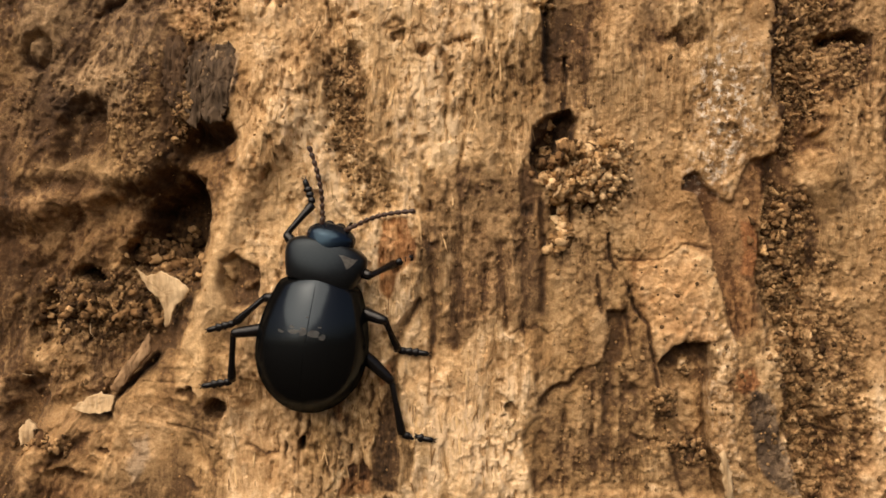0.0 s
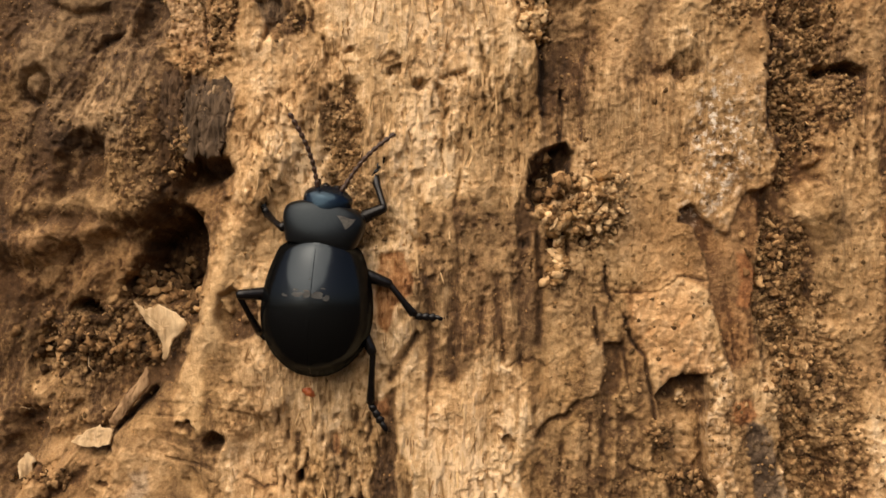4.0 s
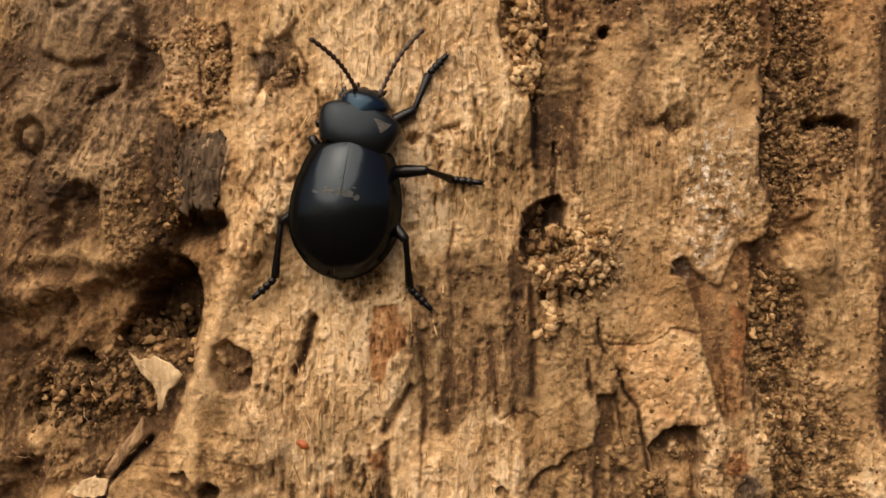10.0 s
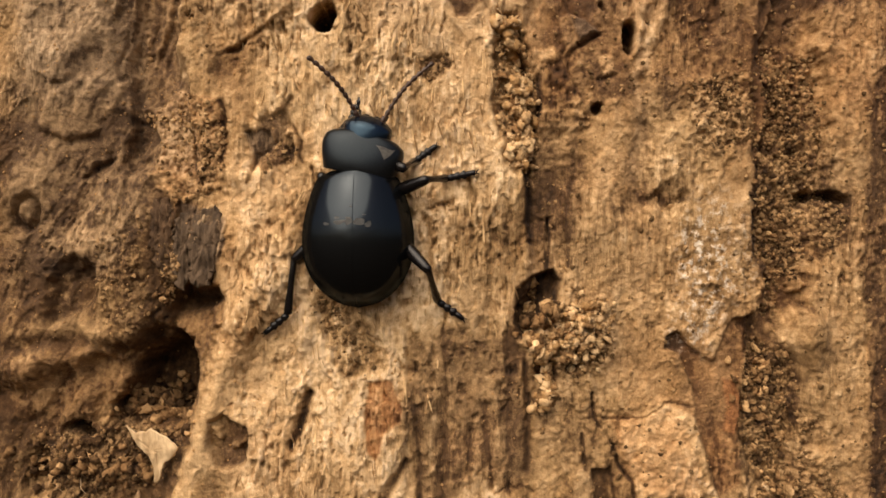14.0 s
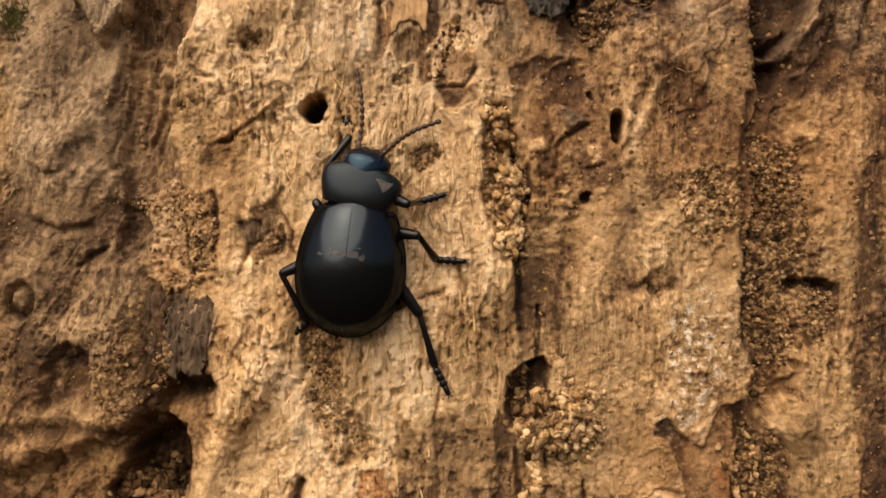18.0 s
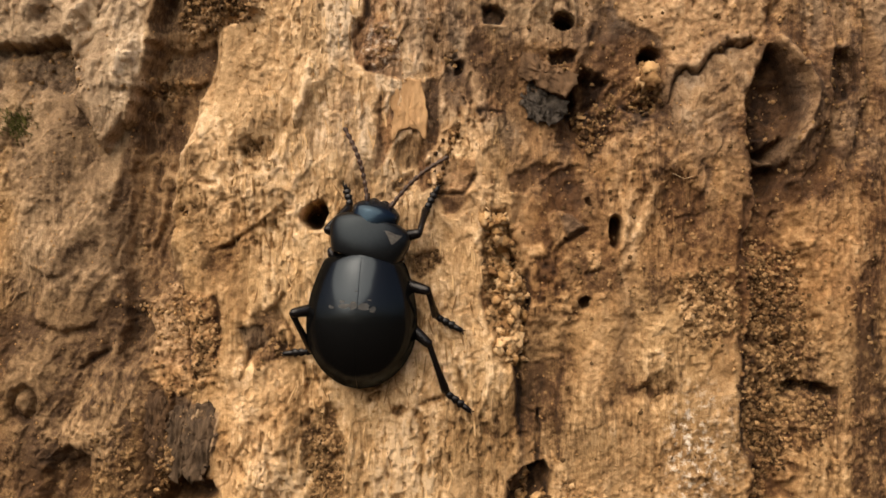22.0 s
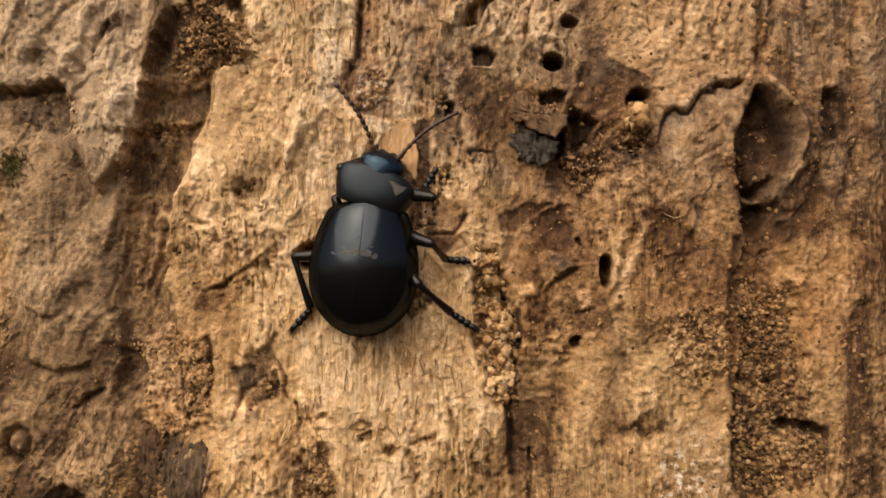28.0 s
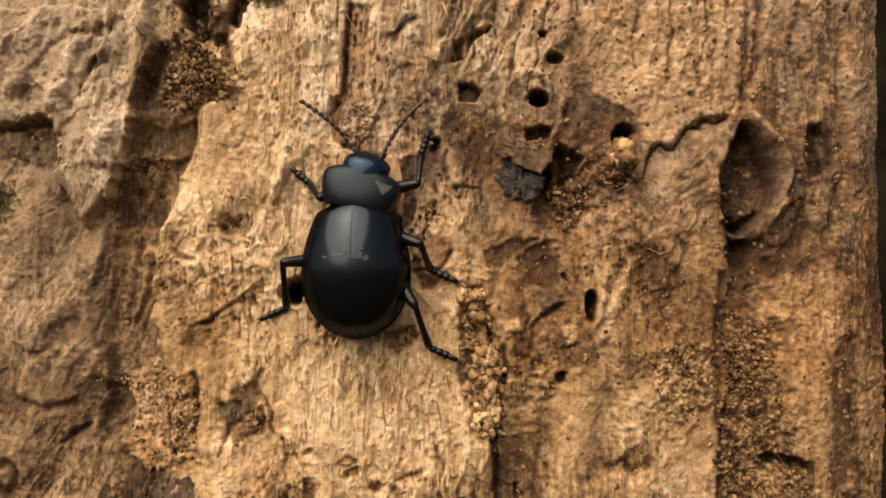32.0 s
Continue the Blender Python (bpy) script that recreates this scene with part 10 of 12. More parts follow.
    walk(PARTS["tarsus", "LM"], [
        row(0, -7.66, -0.54, -5.14, -8.0, -113.4), row(0.5, -7.49, -0.51, -5.86, -7.7, -113.8), row(1, -7.29, -0.47, -6.56, -6.9, -114.2),
        row(1.5, -7.05, -0.38, -4.51, -5.2, -101.0), row(2, -6.58, -0.50, -2.27, -7.3, -91.6), row(2.5, -6.54, -0.48, -2.44, -7.7, -86.8),
        row(3, -6.53, -0.50, -2.59, -9.0, -82.7), row(3.5, -4.17, -0.50, -1.57, -12.6, -117.1), row(4, -1.95, -0.50, -0.31, -11.7, -163.1),
        row(4.5, -2.02, -0.50, 0.14, -11.7, -163.1), row(5, -2.09, -0.50, 0.02, -11.8, -163.5), row(5.5, -2.15, -0.50, -0.09, -11.8, -163.9),
        row(6, -2.21, -0.50, -0.21, -11.9, -164.3), row(6.5, -2.28, -0.50, -0.32, -11.9, -164.7), row(7, -1.91, -0.50, -0.21, -11.9, -164.7),
        row(7.5, -2.50, -0.50, -0.51, -14.7, -172.5), row(8, -3.08, -0.50, -0.83, -18.7, -184.2), row(8.5, -2.79, -0.50, -0.67, -16.6, -177.2),
        row(9, -2.50, -0.50, -0.52, -14.8, -171.6), row(9.5, -2.57, -0.50, -1.01, -14.4, -167.3), row(10, -2.61, -0.50, -1.51, -13.9, -163.3),
        row(10.5, -2.63, -0.50, -1.14, -11.6, -161.0), row(11, -2.62, -0.50, -0.77, -10.0, -158.7), row(11.5, -2.41, -0.50, -1.12, -10.6, -159.0),
        row(12, -2.19, -0.50, -1.44, -11.2, -158.9), row(12.5, -2.13, -0.50, -1.69, -11.9, -156.0), row(13, -2.08, -0.50, -1.94, -12.7, -152.8),
        row(13.5, -2.09, -0.50, -2.01, -12.7, -149.9), row(14, -2.12, -0.50, -2.09, -12.7, -146.9), row(14.5, -2.55, -0.50, -1.50, -12.6, -149.2),
        row(15, -2.59, -0.50, -1.43, -12.4, -152.4), row(15.5, -2.63, -0.50, -1.37, -12.2, -155.5), row(16, -2.68, -0.50, -1.30, -12.1, -158.6),
        row(16.5, -2.73, -0.50, -1.24, -11.9, -161.6), row(17, -2.75, -0.50, -0.96, -11.7, -163.6), row(17.5, -2.83, -0.50, -1.24, -12.0, -168.6),
        row(18, -2.89, -0.50, -1.53, -12.2, -173.9), row(18.5, -2.69, -0.50, -2.01, -13.2, -172.1), row(19, -2.51, -0.50, -2.49, -14.4, -170.1),
        row(19.5, -2.57, -0.50, -2.79, -14.4, -168.3), row(20, -2.64, -0.50, -3.09, -14.4, -166.6), row(20.5, -2.14, -0.50, -2.76, -14.0, -161.0),
        row(21, -1.64, -0.50, -2.43, -13.5, -155.7), row(21.5, -1.88, -0.50, -1.93, -13.5, -157.5), row(22, -2.16, -0.50, -1.44, -13.5, -159.4),
        row(22.5, -2.02, -0.50, -1.43, -13.5, -159.9), row(23, -1.88, -0.50, -1.42, -13.5, -160.4), row(23.5, -1.81, -0.50, -1.48, -12.5, -160.5),
        row(24, -1.75, -0.50, -1.54, -11.7, -160.4), row(24.5, -1.53, -0.50, -1.56, -11.7, -160.3), row(25, -1.52, -0.50, -1.36, -11.7, -161.6),
        row(25.5, -1.53, -0.50, -1.16, -11.7, -163.0), row(26, -1.54, -0.50, -0.97, -11.7, -164.4), row(26.5, -1.56, -0.50, -0.78, -11.7, -165.9),
        row(27, -1.79, -0.50, -0.44, -11.7, -165.9), row(27.5, -2.02, -0.50, -0.62, -11.7, -164.9), row(28, -2.25, -0.50, -0.79, -11.7, -163.9),
        row(28.5, -1.91, -0.50, -0.92, -11.6, -163.7), row(29, -1.56, -0.50, -1.04, -11.6, -163.5), row(29.5, -1.43, -0.50, -0.94, -11.6, -162.1),
        row(30, -1.30, -0.50, -0.83, -11.6, -160.7), row(30.5, -1.36, -0.50, -0.83, -11.6, -160.0), row(31, -1.42, -0.50, -0.84, -11.6, -159.2),
        row(31.5, -1.31, -0.50, -0.76, -11.6, -159.7), row(32, -1.20, -0.50, -0.69, -11.6, -160.2),
    ])
    walk(PARTS["femur", "LH"], [
        row(0, -7.20, -2.59, -5.81, -11.4, 75.8), row(0.5, -7.34, -2.00, -6.30, -4.4, 71.0), row(1, -7.49, -1.41, -6.79, 2.0, 66.7),
        row(1.5, -7.29, -1.27, -7.37, 3.4, 60.5), row(2, -7.11, -1.13, -7.95, 4.6, 54.5), row(2.5, -6.82, -1.13, -6.86, 5.4, 62.9),
        row(3, -6.42, -1.13, -5.85, 6.3, 72.7), row(3.5, -6.63, -2.41, -5.40, -10.6, 79.3), row(4, -6.90, -3.68, -4.99, -24.8, 85.1),
        row(4.5, -6.88, -3.61, -4.39, -24.1, 92.7), row(5, -6.82, -3.53, -4.38, -23.5, 92.8), row(5.5, -6.76, -3.45, -4.38, -23.0, 92.9),
        row(6, -6.70, -3.37, -4.37, -22.3, 93.0), row(6.5, -6.64, -3.29, -4.37, -21.7, 93.1), row(7, -6.19, -3.22, -4.10, -22.9, 97.5),
        row(7.5, -6.87, -2.17, -4.59, -7.3, 90.1), row(8, -7.54, -1.13, -5.10, 5.2, 84.5), row(8.5, -7.13, -1.13, -5.90, 5.4, 74.6),
        row(9, -6.74, -1.13, -6.72, 5.5, 64.0), row(9.5, -6.33, -1.13, -7.25, 5.6, 56.0), row(10, -5.90, -1.13, -7.76, 5.7, 47.9),
        row(10.5, -6.85, -1.13, -6.63, 5.5, 65.5), row(11, -7.73, -1.13, -5.42, 5.0, 81.2), row(11.5, -7.31, -1.13, -6.19, 5.2, 72.0),
        row(12, -6.87, -1.13, -6.93, 5.3, 62.5), row(12.5, -6.75, -1.13, -7.25, 5.2, 58.6), row(13, -6.64, -1.13, -7.57, 5.2, 55.0),
        row(13.5, -6.35, -1.13, -7.68, 5.3, 52.1), row(14, -6.09, -1.13, -7.84, 5.4, 48.8), row(14.5, -6.46, -1.75, -6.98, -1.8, 59.6),
        row(15, -6.34, -2.36, -6.71, -9.6, 61.8), row(15.5, -6.23, -2.97, -6.43, -17.9, 64.4), row(16, -6.14, -3.58, -6.16, -26.1, 67.4),
        row(16.5, -6.06, -4.20, -5.87, -33.8, 70.8), row(17, -6.03, -4.81, -5.32, -40.9, 78.9), row(17.5, -6.24, -3.25, -6.09, -21.8, 68.8),
        row(18, -6.42, -1.69, -6.87, -1.1, 60.6), row(18.5, -6.05, -1.41, -7.20, 2.4, 54.6), row(19, -5.69, -1.13, -7.54, 6.0, 48.2),
        row(19.5, -5.56, -1.13, -7.81, 5.9, 44.6), row(20, -5.46, -1.13, -8.10, 5.7, 41.2), row(20.5, -5.86, -2.19, -6.52, -8.5, 61.0),
        row(21, -6.25, -3.25, -4.93, -23.1, 85.0), row(21.5, -6.22, -3.56, -5.18, -26.8, 81.3), row(22, -6.18, -3.86, -5.44, -30.3, 77.5),
        row(22.5, -6.32, -2.51, -6.11, -12.3, 68.9), row(23, -6.45, -1.17, -6.79, 5.4, 61.6), row(23.5, -6.42, -1.15, -6.82, 5.6, 61.1),
        row(24, -6.39, -1.13, -6.87, 5.8, 60.4), row(24.5, -6.26, -1.13, -6.64, 6.1, 62.1), row(25, -6.21, -1.13, -6.32, 6.4, 65.7),
        row(25.5, -6.18, -1.13, -6.00, 6.6, 69.6), row(26, -6.16, -1.13, -5.70, 6.8, 73.8), row(26.5, -6.16, -1.13, -5.40, 6.9, 78.0),
        row(27, -6.49, -1.13, -4.83, 6.5, 86.8), row(27.5, -6.66, -1.13, -4.99, 6.2, 84.7), row(28, -6.83, -1.13, -5.15, 6.0, 82.9),
        row(28.5, -6.73, -1.13, -5.81, 5.9, 74.4), row(29, -6.64, -1.13, -6.47, 5.8, 66.2), row(29.5, -6.45, -1.13, -6.37, 6.0, 66.4),
        row(30, -6.26, -1.13, -6.27, 6.3, 66.6), row(30.5, -6.25, -2.78, -5.68, -16.4, 74.3), row(31, -6.23, -4.43, -5.10, -36.2, 82.6),
        row(31.5, -6.44, -3.95, -5.07, -30.1, 83.3), row(32, -6.64, -3.48, -5.05, -23.7, 83.9),
    ])
    walk(PARTS["tibia", "LH"], [
        row(0, -7.20, -2.59, -5.81, -23.8, -179.4), row(0.5, -7.34, -2.00, -6.30, -17.0, -184.2), row(1, -7.49, -1.41, -6.79, -10.1, -188.7),
        row(1.5, -7.29, -1.27, -7.37, -8.6, -181.6), row(2, -7.11, -1.13, -7.95, -7.0, -174.7), row(2.5, -6.82, -1.13, -6.86, -6.8, -165.4),
        row(3, -6.42, -1.13, -5.85, -6.7, -156.4), row(3.5, -6.63, -2.41, -5.40, -23.1, -176.5), row(4, -6.90, -3.68, -4.99, -37.8, -202.4),
        row(4.5, -6.88, -3.61, -4.39, -36.8, -200.7), row(5, -6.82, -3.53, -4.38, -35.8, -199.5), row(5.5, -6.76, -3.45, -4.38, -34.7, -198.3),
        row(6, -6.70, -3.37, -4.37, -33.7, -197.2), row(6.5, -6.64, -3.29, -4.37, -32.6, -196.2), row(7, -6.19, -3.22, -4.10, -31.5, -194.7),
        row(7.5, -6.87, -2.17, -4.59, -18.6, -196.4), row(8, -7.54, -1.13, -5.10, -6.6, -197.9), row(8.5, -7.13, -1.13, -5.90, -6.4, -193.3),
        row(9, -6.74, -1.13, -6.72, -6.2, -188.8), row(9.5, -6.33, -1.13, -7.25, -6.1, -184.5), row(10, -5.90, -1.13, -7.76, -5.9, -180.4),
        row(10.5, -6.85, -1.13, -6.63, -6.3, -185.9), row(11, -7.73, -1.13, -5.42, -6.6, -192.3), row(11.5, -7.31, -1.13, -6.19, -6.4, -191.8),
        row(12, -6.87, -1.13, -6.93, -6.2, -191.3), row(12.5, -6.75, -1.13, -7.25, -6.0, -187.9), row(13, -6.64, -1.13, -7.57, -5.8, -184.5),
        row(13.5, -6.35, -1.13, -7.68, -6.0, -178.5), row(14, -6.09, -1.13, -7.84, -6.1, -172.3), row(14.5, -6.46, -1.75, -6.98, -13.1, -174.0),
        row(15, -6.34, -2.36, -6.71, -21.0, -177.1), row(15.5, -6.23, -2.97, -6.43, -29.7, -180.7), row(16, -6.14, -3.58, -6.16, -38.7, -184.9),
        row(16.5, -6.06, -4.20, -5.87, -47.7, -190.0), row(17, -6.03, -4.81, -5.32, -56.0, -195.4), row(17.5, -6.24, -3.25, -6.09, -34.8, -205.6),
        row(18, -6.42, -1.69, -6.87, -13.2, -211.8), row(18.5, -6.05, -1.41, -7.20, -9.7, -209.1), row(19, -5.69, -1.13, -7.54, -6.5, -206.6),
        row(19.5, -5.56, -1.13, -7.81, -6.2, -197.8), row(20, -5.46, -1.13, -8.10, -5.8, -189.8), row(20.5, -5.86, -2.19, -6.52, -17.8, -196.1),
        row(21, -6.25, -3.25, -4.93, -31.9, -205.0), row(21.5, -6.22, -3.56, -5.18, -36.1, -203.6), row(22, -6.18, -3.86, -5.44, -40.2, -201.9),
        row(22.5, -6.32, -2.51, -6.11, -23.8, -203.7), row(23, -6.45, -1.17, -6.79, -7.4, -205.2), row(23.5, -6.42, -1.15, -6.82, -6.7, -201.4),
        row(24, -6.39, -1.13, -6.87, -6.1, -197.8), row(24.5, -6.26, -1.13, -6.64, -6.2, -197.3), row(25, -6.21, -1.13, -6.32, -6.3, -198.2),
        row(25.5, -6.18, -1.13, -6.00, -6.4, -199.1), row(26, -6.16, -1.13, -5.70, -6.5, -200.1), row(26.5, -6.16, -1.13, -5.40, -6.6, -201.1),
        row(27, -6.49, -1.13, -4.83, -6.7, -200.5), row(27.5, -6.66, -1.13, -4.99, -6.6, -201.0), row(28, -6.83, -1.13, -5.15, -6.4, -201.5),
        row(28.5, -6.73, -1.13, -5.81, -6.5, -203.5), row(29, -6.64, -1.13, -6.47, -6.6, -205.6), row(29.5, -6.45, -1.13, -6.37, -6.7, -202.4),
        row(30, -6.26, -1.13, -6.27, -6.7, -199.1), row(30.5, -6.25, -2.78, -5.68, -28.7, -183.7), row(31, -6.23, -4.43, -5.10, -49.0, -159.5),
        row(31.5, -6.44, -3.95, -5.07, -42.3, -169.8), row(32, -6.64, -3.48, -5.05, -34.9, -178.1),
    ])
    walk(PARTS["tarsus", "LH"], [
        row(0, -7.24, -0.50, -10.57, -6.0, -108.3), row(0.5, -6.97, -0.48, -11.26, -5.5, -111.2), row(1, -6.71, -0.50, -11.85, -5.5, -115.5),
        row(1.5, -7.14, -0.49, -12.51, -6.3, -116.0), row(2, -7.59, -0.50, -13.09, -7.4, -118.0), row(2.5, -8.12, -0.51, -11.86, -6.6, -127.4),
        row(3, -8.48, -0.53, -10.59, -5.8, -133.1), row(3.5, -6.92, -0.37, -10.17, -8.8, -169.2), row(4, -5.34, -0.50, -8.79, -9.2, -239.2),
        row(4.5, -5.41, -0.49, -8.28, -13.1, -233.2), row(5, -5.41, -0.49, -8.36, -18.8, -203.1), row(5.5, -5.42, -0.49, -8.43, -18.0, -157.3),
        row(6, -5.42, -0.49, -8.50, -12.2, -130.6), row(6.5, -5.42, -0.49, -8.57, -8.6, -119.0), row(7, -5.06, -0.50, -8.39, -6.6, -112.9),
        row(7.5, -5.48, -0.51, -9.32, -6.8, -114.5), row(8, -5.95, -0.54, -10.01, -7.0, -120.7), row(8.5, -5.94, -0.55, -10.93, -7.0, -128.2),
        row(9, -5.95, -0.57, -11.83, -6.8, -135.0), row(9.5, -5.92, -0.58, -12.41, -6.6, -137.1), row(10, -5.87, -0.59, -12.94, -6.4, -139.3),
        row(10.5, -6.31, -0.56, -11.77, -6.7, -134.9), row(11, -6.62, -0.53, -10.47, -6.9, -130.1), row(11.5, -6.26, -0.55, -11.25, -7.3, -135.1),
        row(12, -5.85, -0.57, -12.00, -7.6, -139.9), row(12.5, -6.04, -0.58, -12.37, -7.5, -141.3), row(13, -6.23, -0.60, -12.73, -7.4, -142.5),
        row(13.5, -6.49, -0.59, -12.85, -7.2, -135.3), row(14, -6.78, -0.58, -12.96, -7.0, -128.4), row(14.5, -6.98, -0.57, -12.02, -8.1, -129.5),
        row(15, -6.58, -0.50, -11.56, -7.9, -133.3), row(15.5, -6.18, -0.40, -10.95, -6.4, -140.3), row(16, -5.80, -0.33, -10.20, -5.1, -150.9),
        row(16.5, -5.46, -0.35, -9.32, -5.7, -164.0), row(17, -5.26, -0.50, -8.12, -9.2, -176.4), row(17.5, -4.39, -0.28, -9.94, -4.5, -150.1),
        row(18, -3.75, -0.50, -11.17, -10.8, -136.2), row(18.5, -3.56, -0.53, -11.68, -10.2, -134.9), row(19, -3.38, -0.54, -12.17, -9.3, -134.3),
        row(19.5, -3.98, -0.57, -12.73, -8.8, -137.5), row(20, -4.57, -0.61, -13.19, -8.3, -140.0), row(20.5, -4.49, -0.60, -11.27, -11.1, -115.7),
        row(21, -4.38, -0.50, -8.93, -9.5, -90.2), row(21.5, -4.54, -0.49, -9.03, -9.7, -94.0), row(22, -4.70, -0.50, -9.12, -10.8, -99.1),
        row(22.5, -4.41, -0.41, -10.47, -8.3, -91.5), row(23, -4.25, -0.50, -11.45, -11.8, -95.5), row(23.5, -4.54, -0.54, -11.63, -13.2, -102.3),
        row(24, -4.81, -0.58, -11.79, -14.0, -109.2), row(24.5, -4.72, -0.57, -11.58, -14.1, -112.0), row(25, -4.60, -0.56, -11.23, -14.1, -116.4),
        row(25.5, -4.49, -0.55, -10.89, -14.1, -121.0), row(26, -4.39, -0.54, -10.55, -14.1, -125.8), row(26.5, -4.30, -0.54, -10.22, -14.1, -130.8),
        row(27, -4.68, -0.53, -9.66, -14.0, -134.4), row(27.5, -4.80, -0.54, -9.81, -11.0, -138.1), row(28, -4.94, -0.55, -9.96, -9.2, -140.1),
        row(28.5, -4.67, -0.54, -10.55, -9.0, -135.3), row(29, -4.41, -0.54, -11.13, -8.8, -130.6), row(29.5, -4.48, -0.53, -11.14, -8.8, -129.5),
        row(30, -4.57, -0.52, -11.15, -8.9, -128.5), row(30.5, -5.96, -0.28, -10.23, -3.2, -113.1), row(31, -7.42, -0.50, -8.29, -7.5, -120.1),
        row(31.5, -7.12, -0.45, -8.86, -6.4, -116.0), row(32, -6.78, -0.50, -9.31, -7.3, -113.9),
    ])
    walk(PARTS["femur", "RF"], [
        row(0, 4.46, -3.41, 1.15, -32.0, -81.1), row(0.5, 5.03, -2.27, 1.92, -11.1, -95.3), row(1, 5.59, -1.13, 2.68, 6.4, -105.1),
        row(1.5, 5.40, -1.13, 3.27, 6.4, -113.7), row(2, 5.23, -1.13, 3.86, 6.2, -122.0), row(2.5, 5.15, -1.13, 4.09, 6.2, -125.0),
        row(3, 5.14, -1.13, 4.34, 6.0, -127.8), row(3.5, 5.31, -1.70, 3.97, -1.3, -122.6), row(4, 5.53, -2.26, 3.63, -8.5, -117.4),
        row(4.5, 5.45, -2.25, 3.91, -8.2, -121.0), row(5, 5.35, -2.24, 3.68, -8.5, -119.0), row(5.5, 5.25, -2.23, 3.45, -8.7, -116.8),
        row(6, 5.16, -2.22, 3.21, -9.0, -114.4), row(6.5, 5.07, -2.20, 2.98, -9.2, -111.7), row(7, 5.43, -2.19, 2.92, -8.3, -109.1),
        row(7.5, 5.29, -2.66, 2.41, -15.7, -102.4), row(8, 5.18, -3.13, 1.89, -23.1, -94.7), row(8.5, 5.29, -3.55, 1.32, -27.7, -85.6),
        row(9, 5.40, -3.96, 0.74, -31.3, -77.2), row(9.5, 5.18, -2.55, 2.45, -14.5, -103.3), row(10, 4.90, -1.13, 4.14, 6.4, -127.6),
        row(10.5, 5.22, -2.22, 2.96, -9.2, -110.6), row(11, 5.47, -3.31, 1.76, -23.9, -92.3), row(11.5, 5.54, -3.40, 1.70, -24.6, -91.5),
        row(12, 5.63, -3.49, 1.65, -25.1, -90.6), row(12.5, 5.32, -3.77, 1.14, -30.0, -83.0), row(13, 5.01, -4.04, 0.64, -34.6, -74.3),
        row(13.5, 4.67, -4.02, 0.49, -36.5, -70.2), row(14, 4.34, -4.00, 0.38, -38.6, -66.0), row(14.5, 4.19, -4.00, 0.84, -41.7, -73.7),
        row(15, 4.38, -4.00, 0.91, -39.9, -76.2), row(15.5, 4.58, -4.00, 0.99, -38.3, -78.5), row(16, 4.78, -4.00, 1.07, -36.7, -80.6),
        row(16.5, 4.97, -4.00, 1.16, -35.3, -82.6), row(17, 5.24, -4.01, 1.34, -33.4, -86.0), row(17.5, 5.01, -4.03, 0.94, -34.9, -79.1),
        row(18, 4.80, -4.05, 0.54, -36.0, -71.6), row(18.5, 4.77, -4.00, 0.98, -36.6, -78.9), row(19, 4.75, -3.95, 1.42, -36.7, -86.8),
        row(19.5, 4.85, -3.31, 2.12, -27.4, -99.1), row(20, 5.00, -2.67, 2.81, -16.5, -109.6), row(20.5, 5.04, -2.76, 2.40, -18.2, -103.1),
        row(21, 5.06, -2.85, 1.98, -19.8, -96.3), row(21.5, 5.01, -3.08, 2.19, -23.1, -99.9), row(22, 4.94, -3.30, 2.41, -26.3, -103.6),
        row(22.5, 5.06, -3.58, 1.70, -29.7, -91.6), row(23, 5.20, -3.86, 0.99, -31.7, -80.5), row(23.5, 4.90, -3.88, 0.72, -33.7, -75.2),
        row(24, 4.59, -3.90, 0.48, -35.7, -69.4), row(24.5, 5.15, -3.85, 0.43, -31.0, -71.8), row(25, 5.45, -3.79, 0.78, -29.1, -77.9),
        row(25.5, 5.73, -3.74, 1.14, -27.3, -83.7), row(26, 6.00, -3.69, 1.53, -25.5, -89.0), row(26.5, 6.25, -3.64, 1.93, -23.7, -94.1),
        row(27, 6.36, -3.59, 2.29, -22.5, -98.2), row(27.5, 6.24, -3.73, 1.71, -24.7, -91.4), row(28, 6.10, -3.86, 1.14, -26.6, -84.2),
        row(28.5, 6.17, -3.92, 1.01, -26.7, -82.7), row(29, 6.25, -3.97, 0.88, -26.8, -81.3), row(29.5, 5.94, -3.10, 2.53, -18.7, -102.1),
        row(30, 5.72, -2.23, 4.18, -7.4, -122.1), row(30.5, 5.76, -2.70, 3.43, -13.6, -113.8), row(31, 5.77, -3.16, 2.68, -19.9, -104.5),
        row(31.5, 5.76, -2.98, 2.51, -17.9, -102.3), row(32, 5.76, -2.79, 2.34, -15.7, -100.1),
    ])
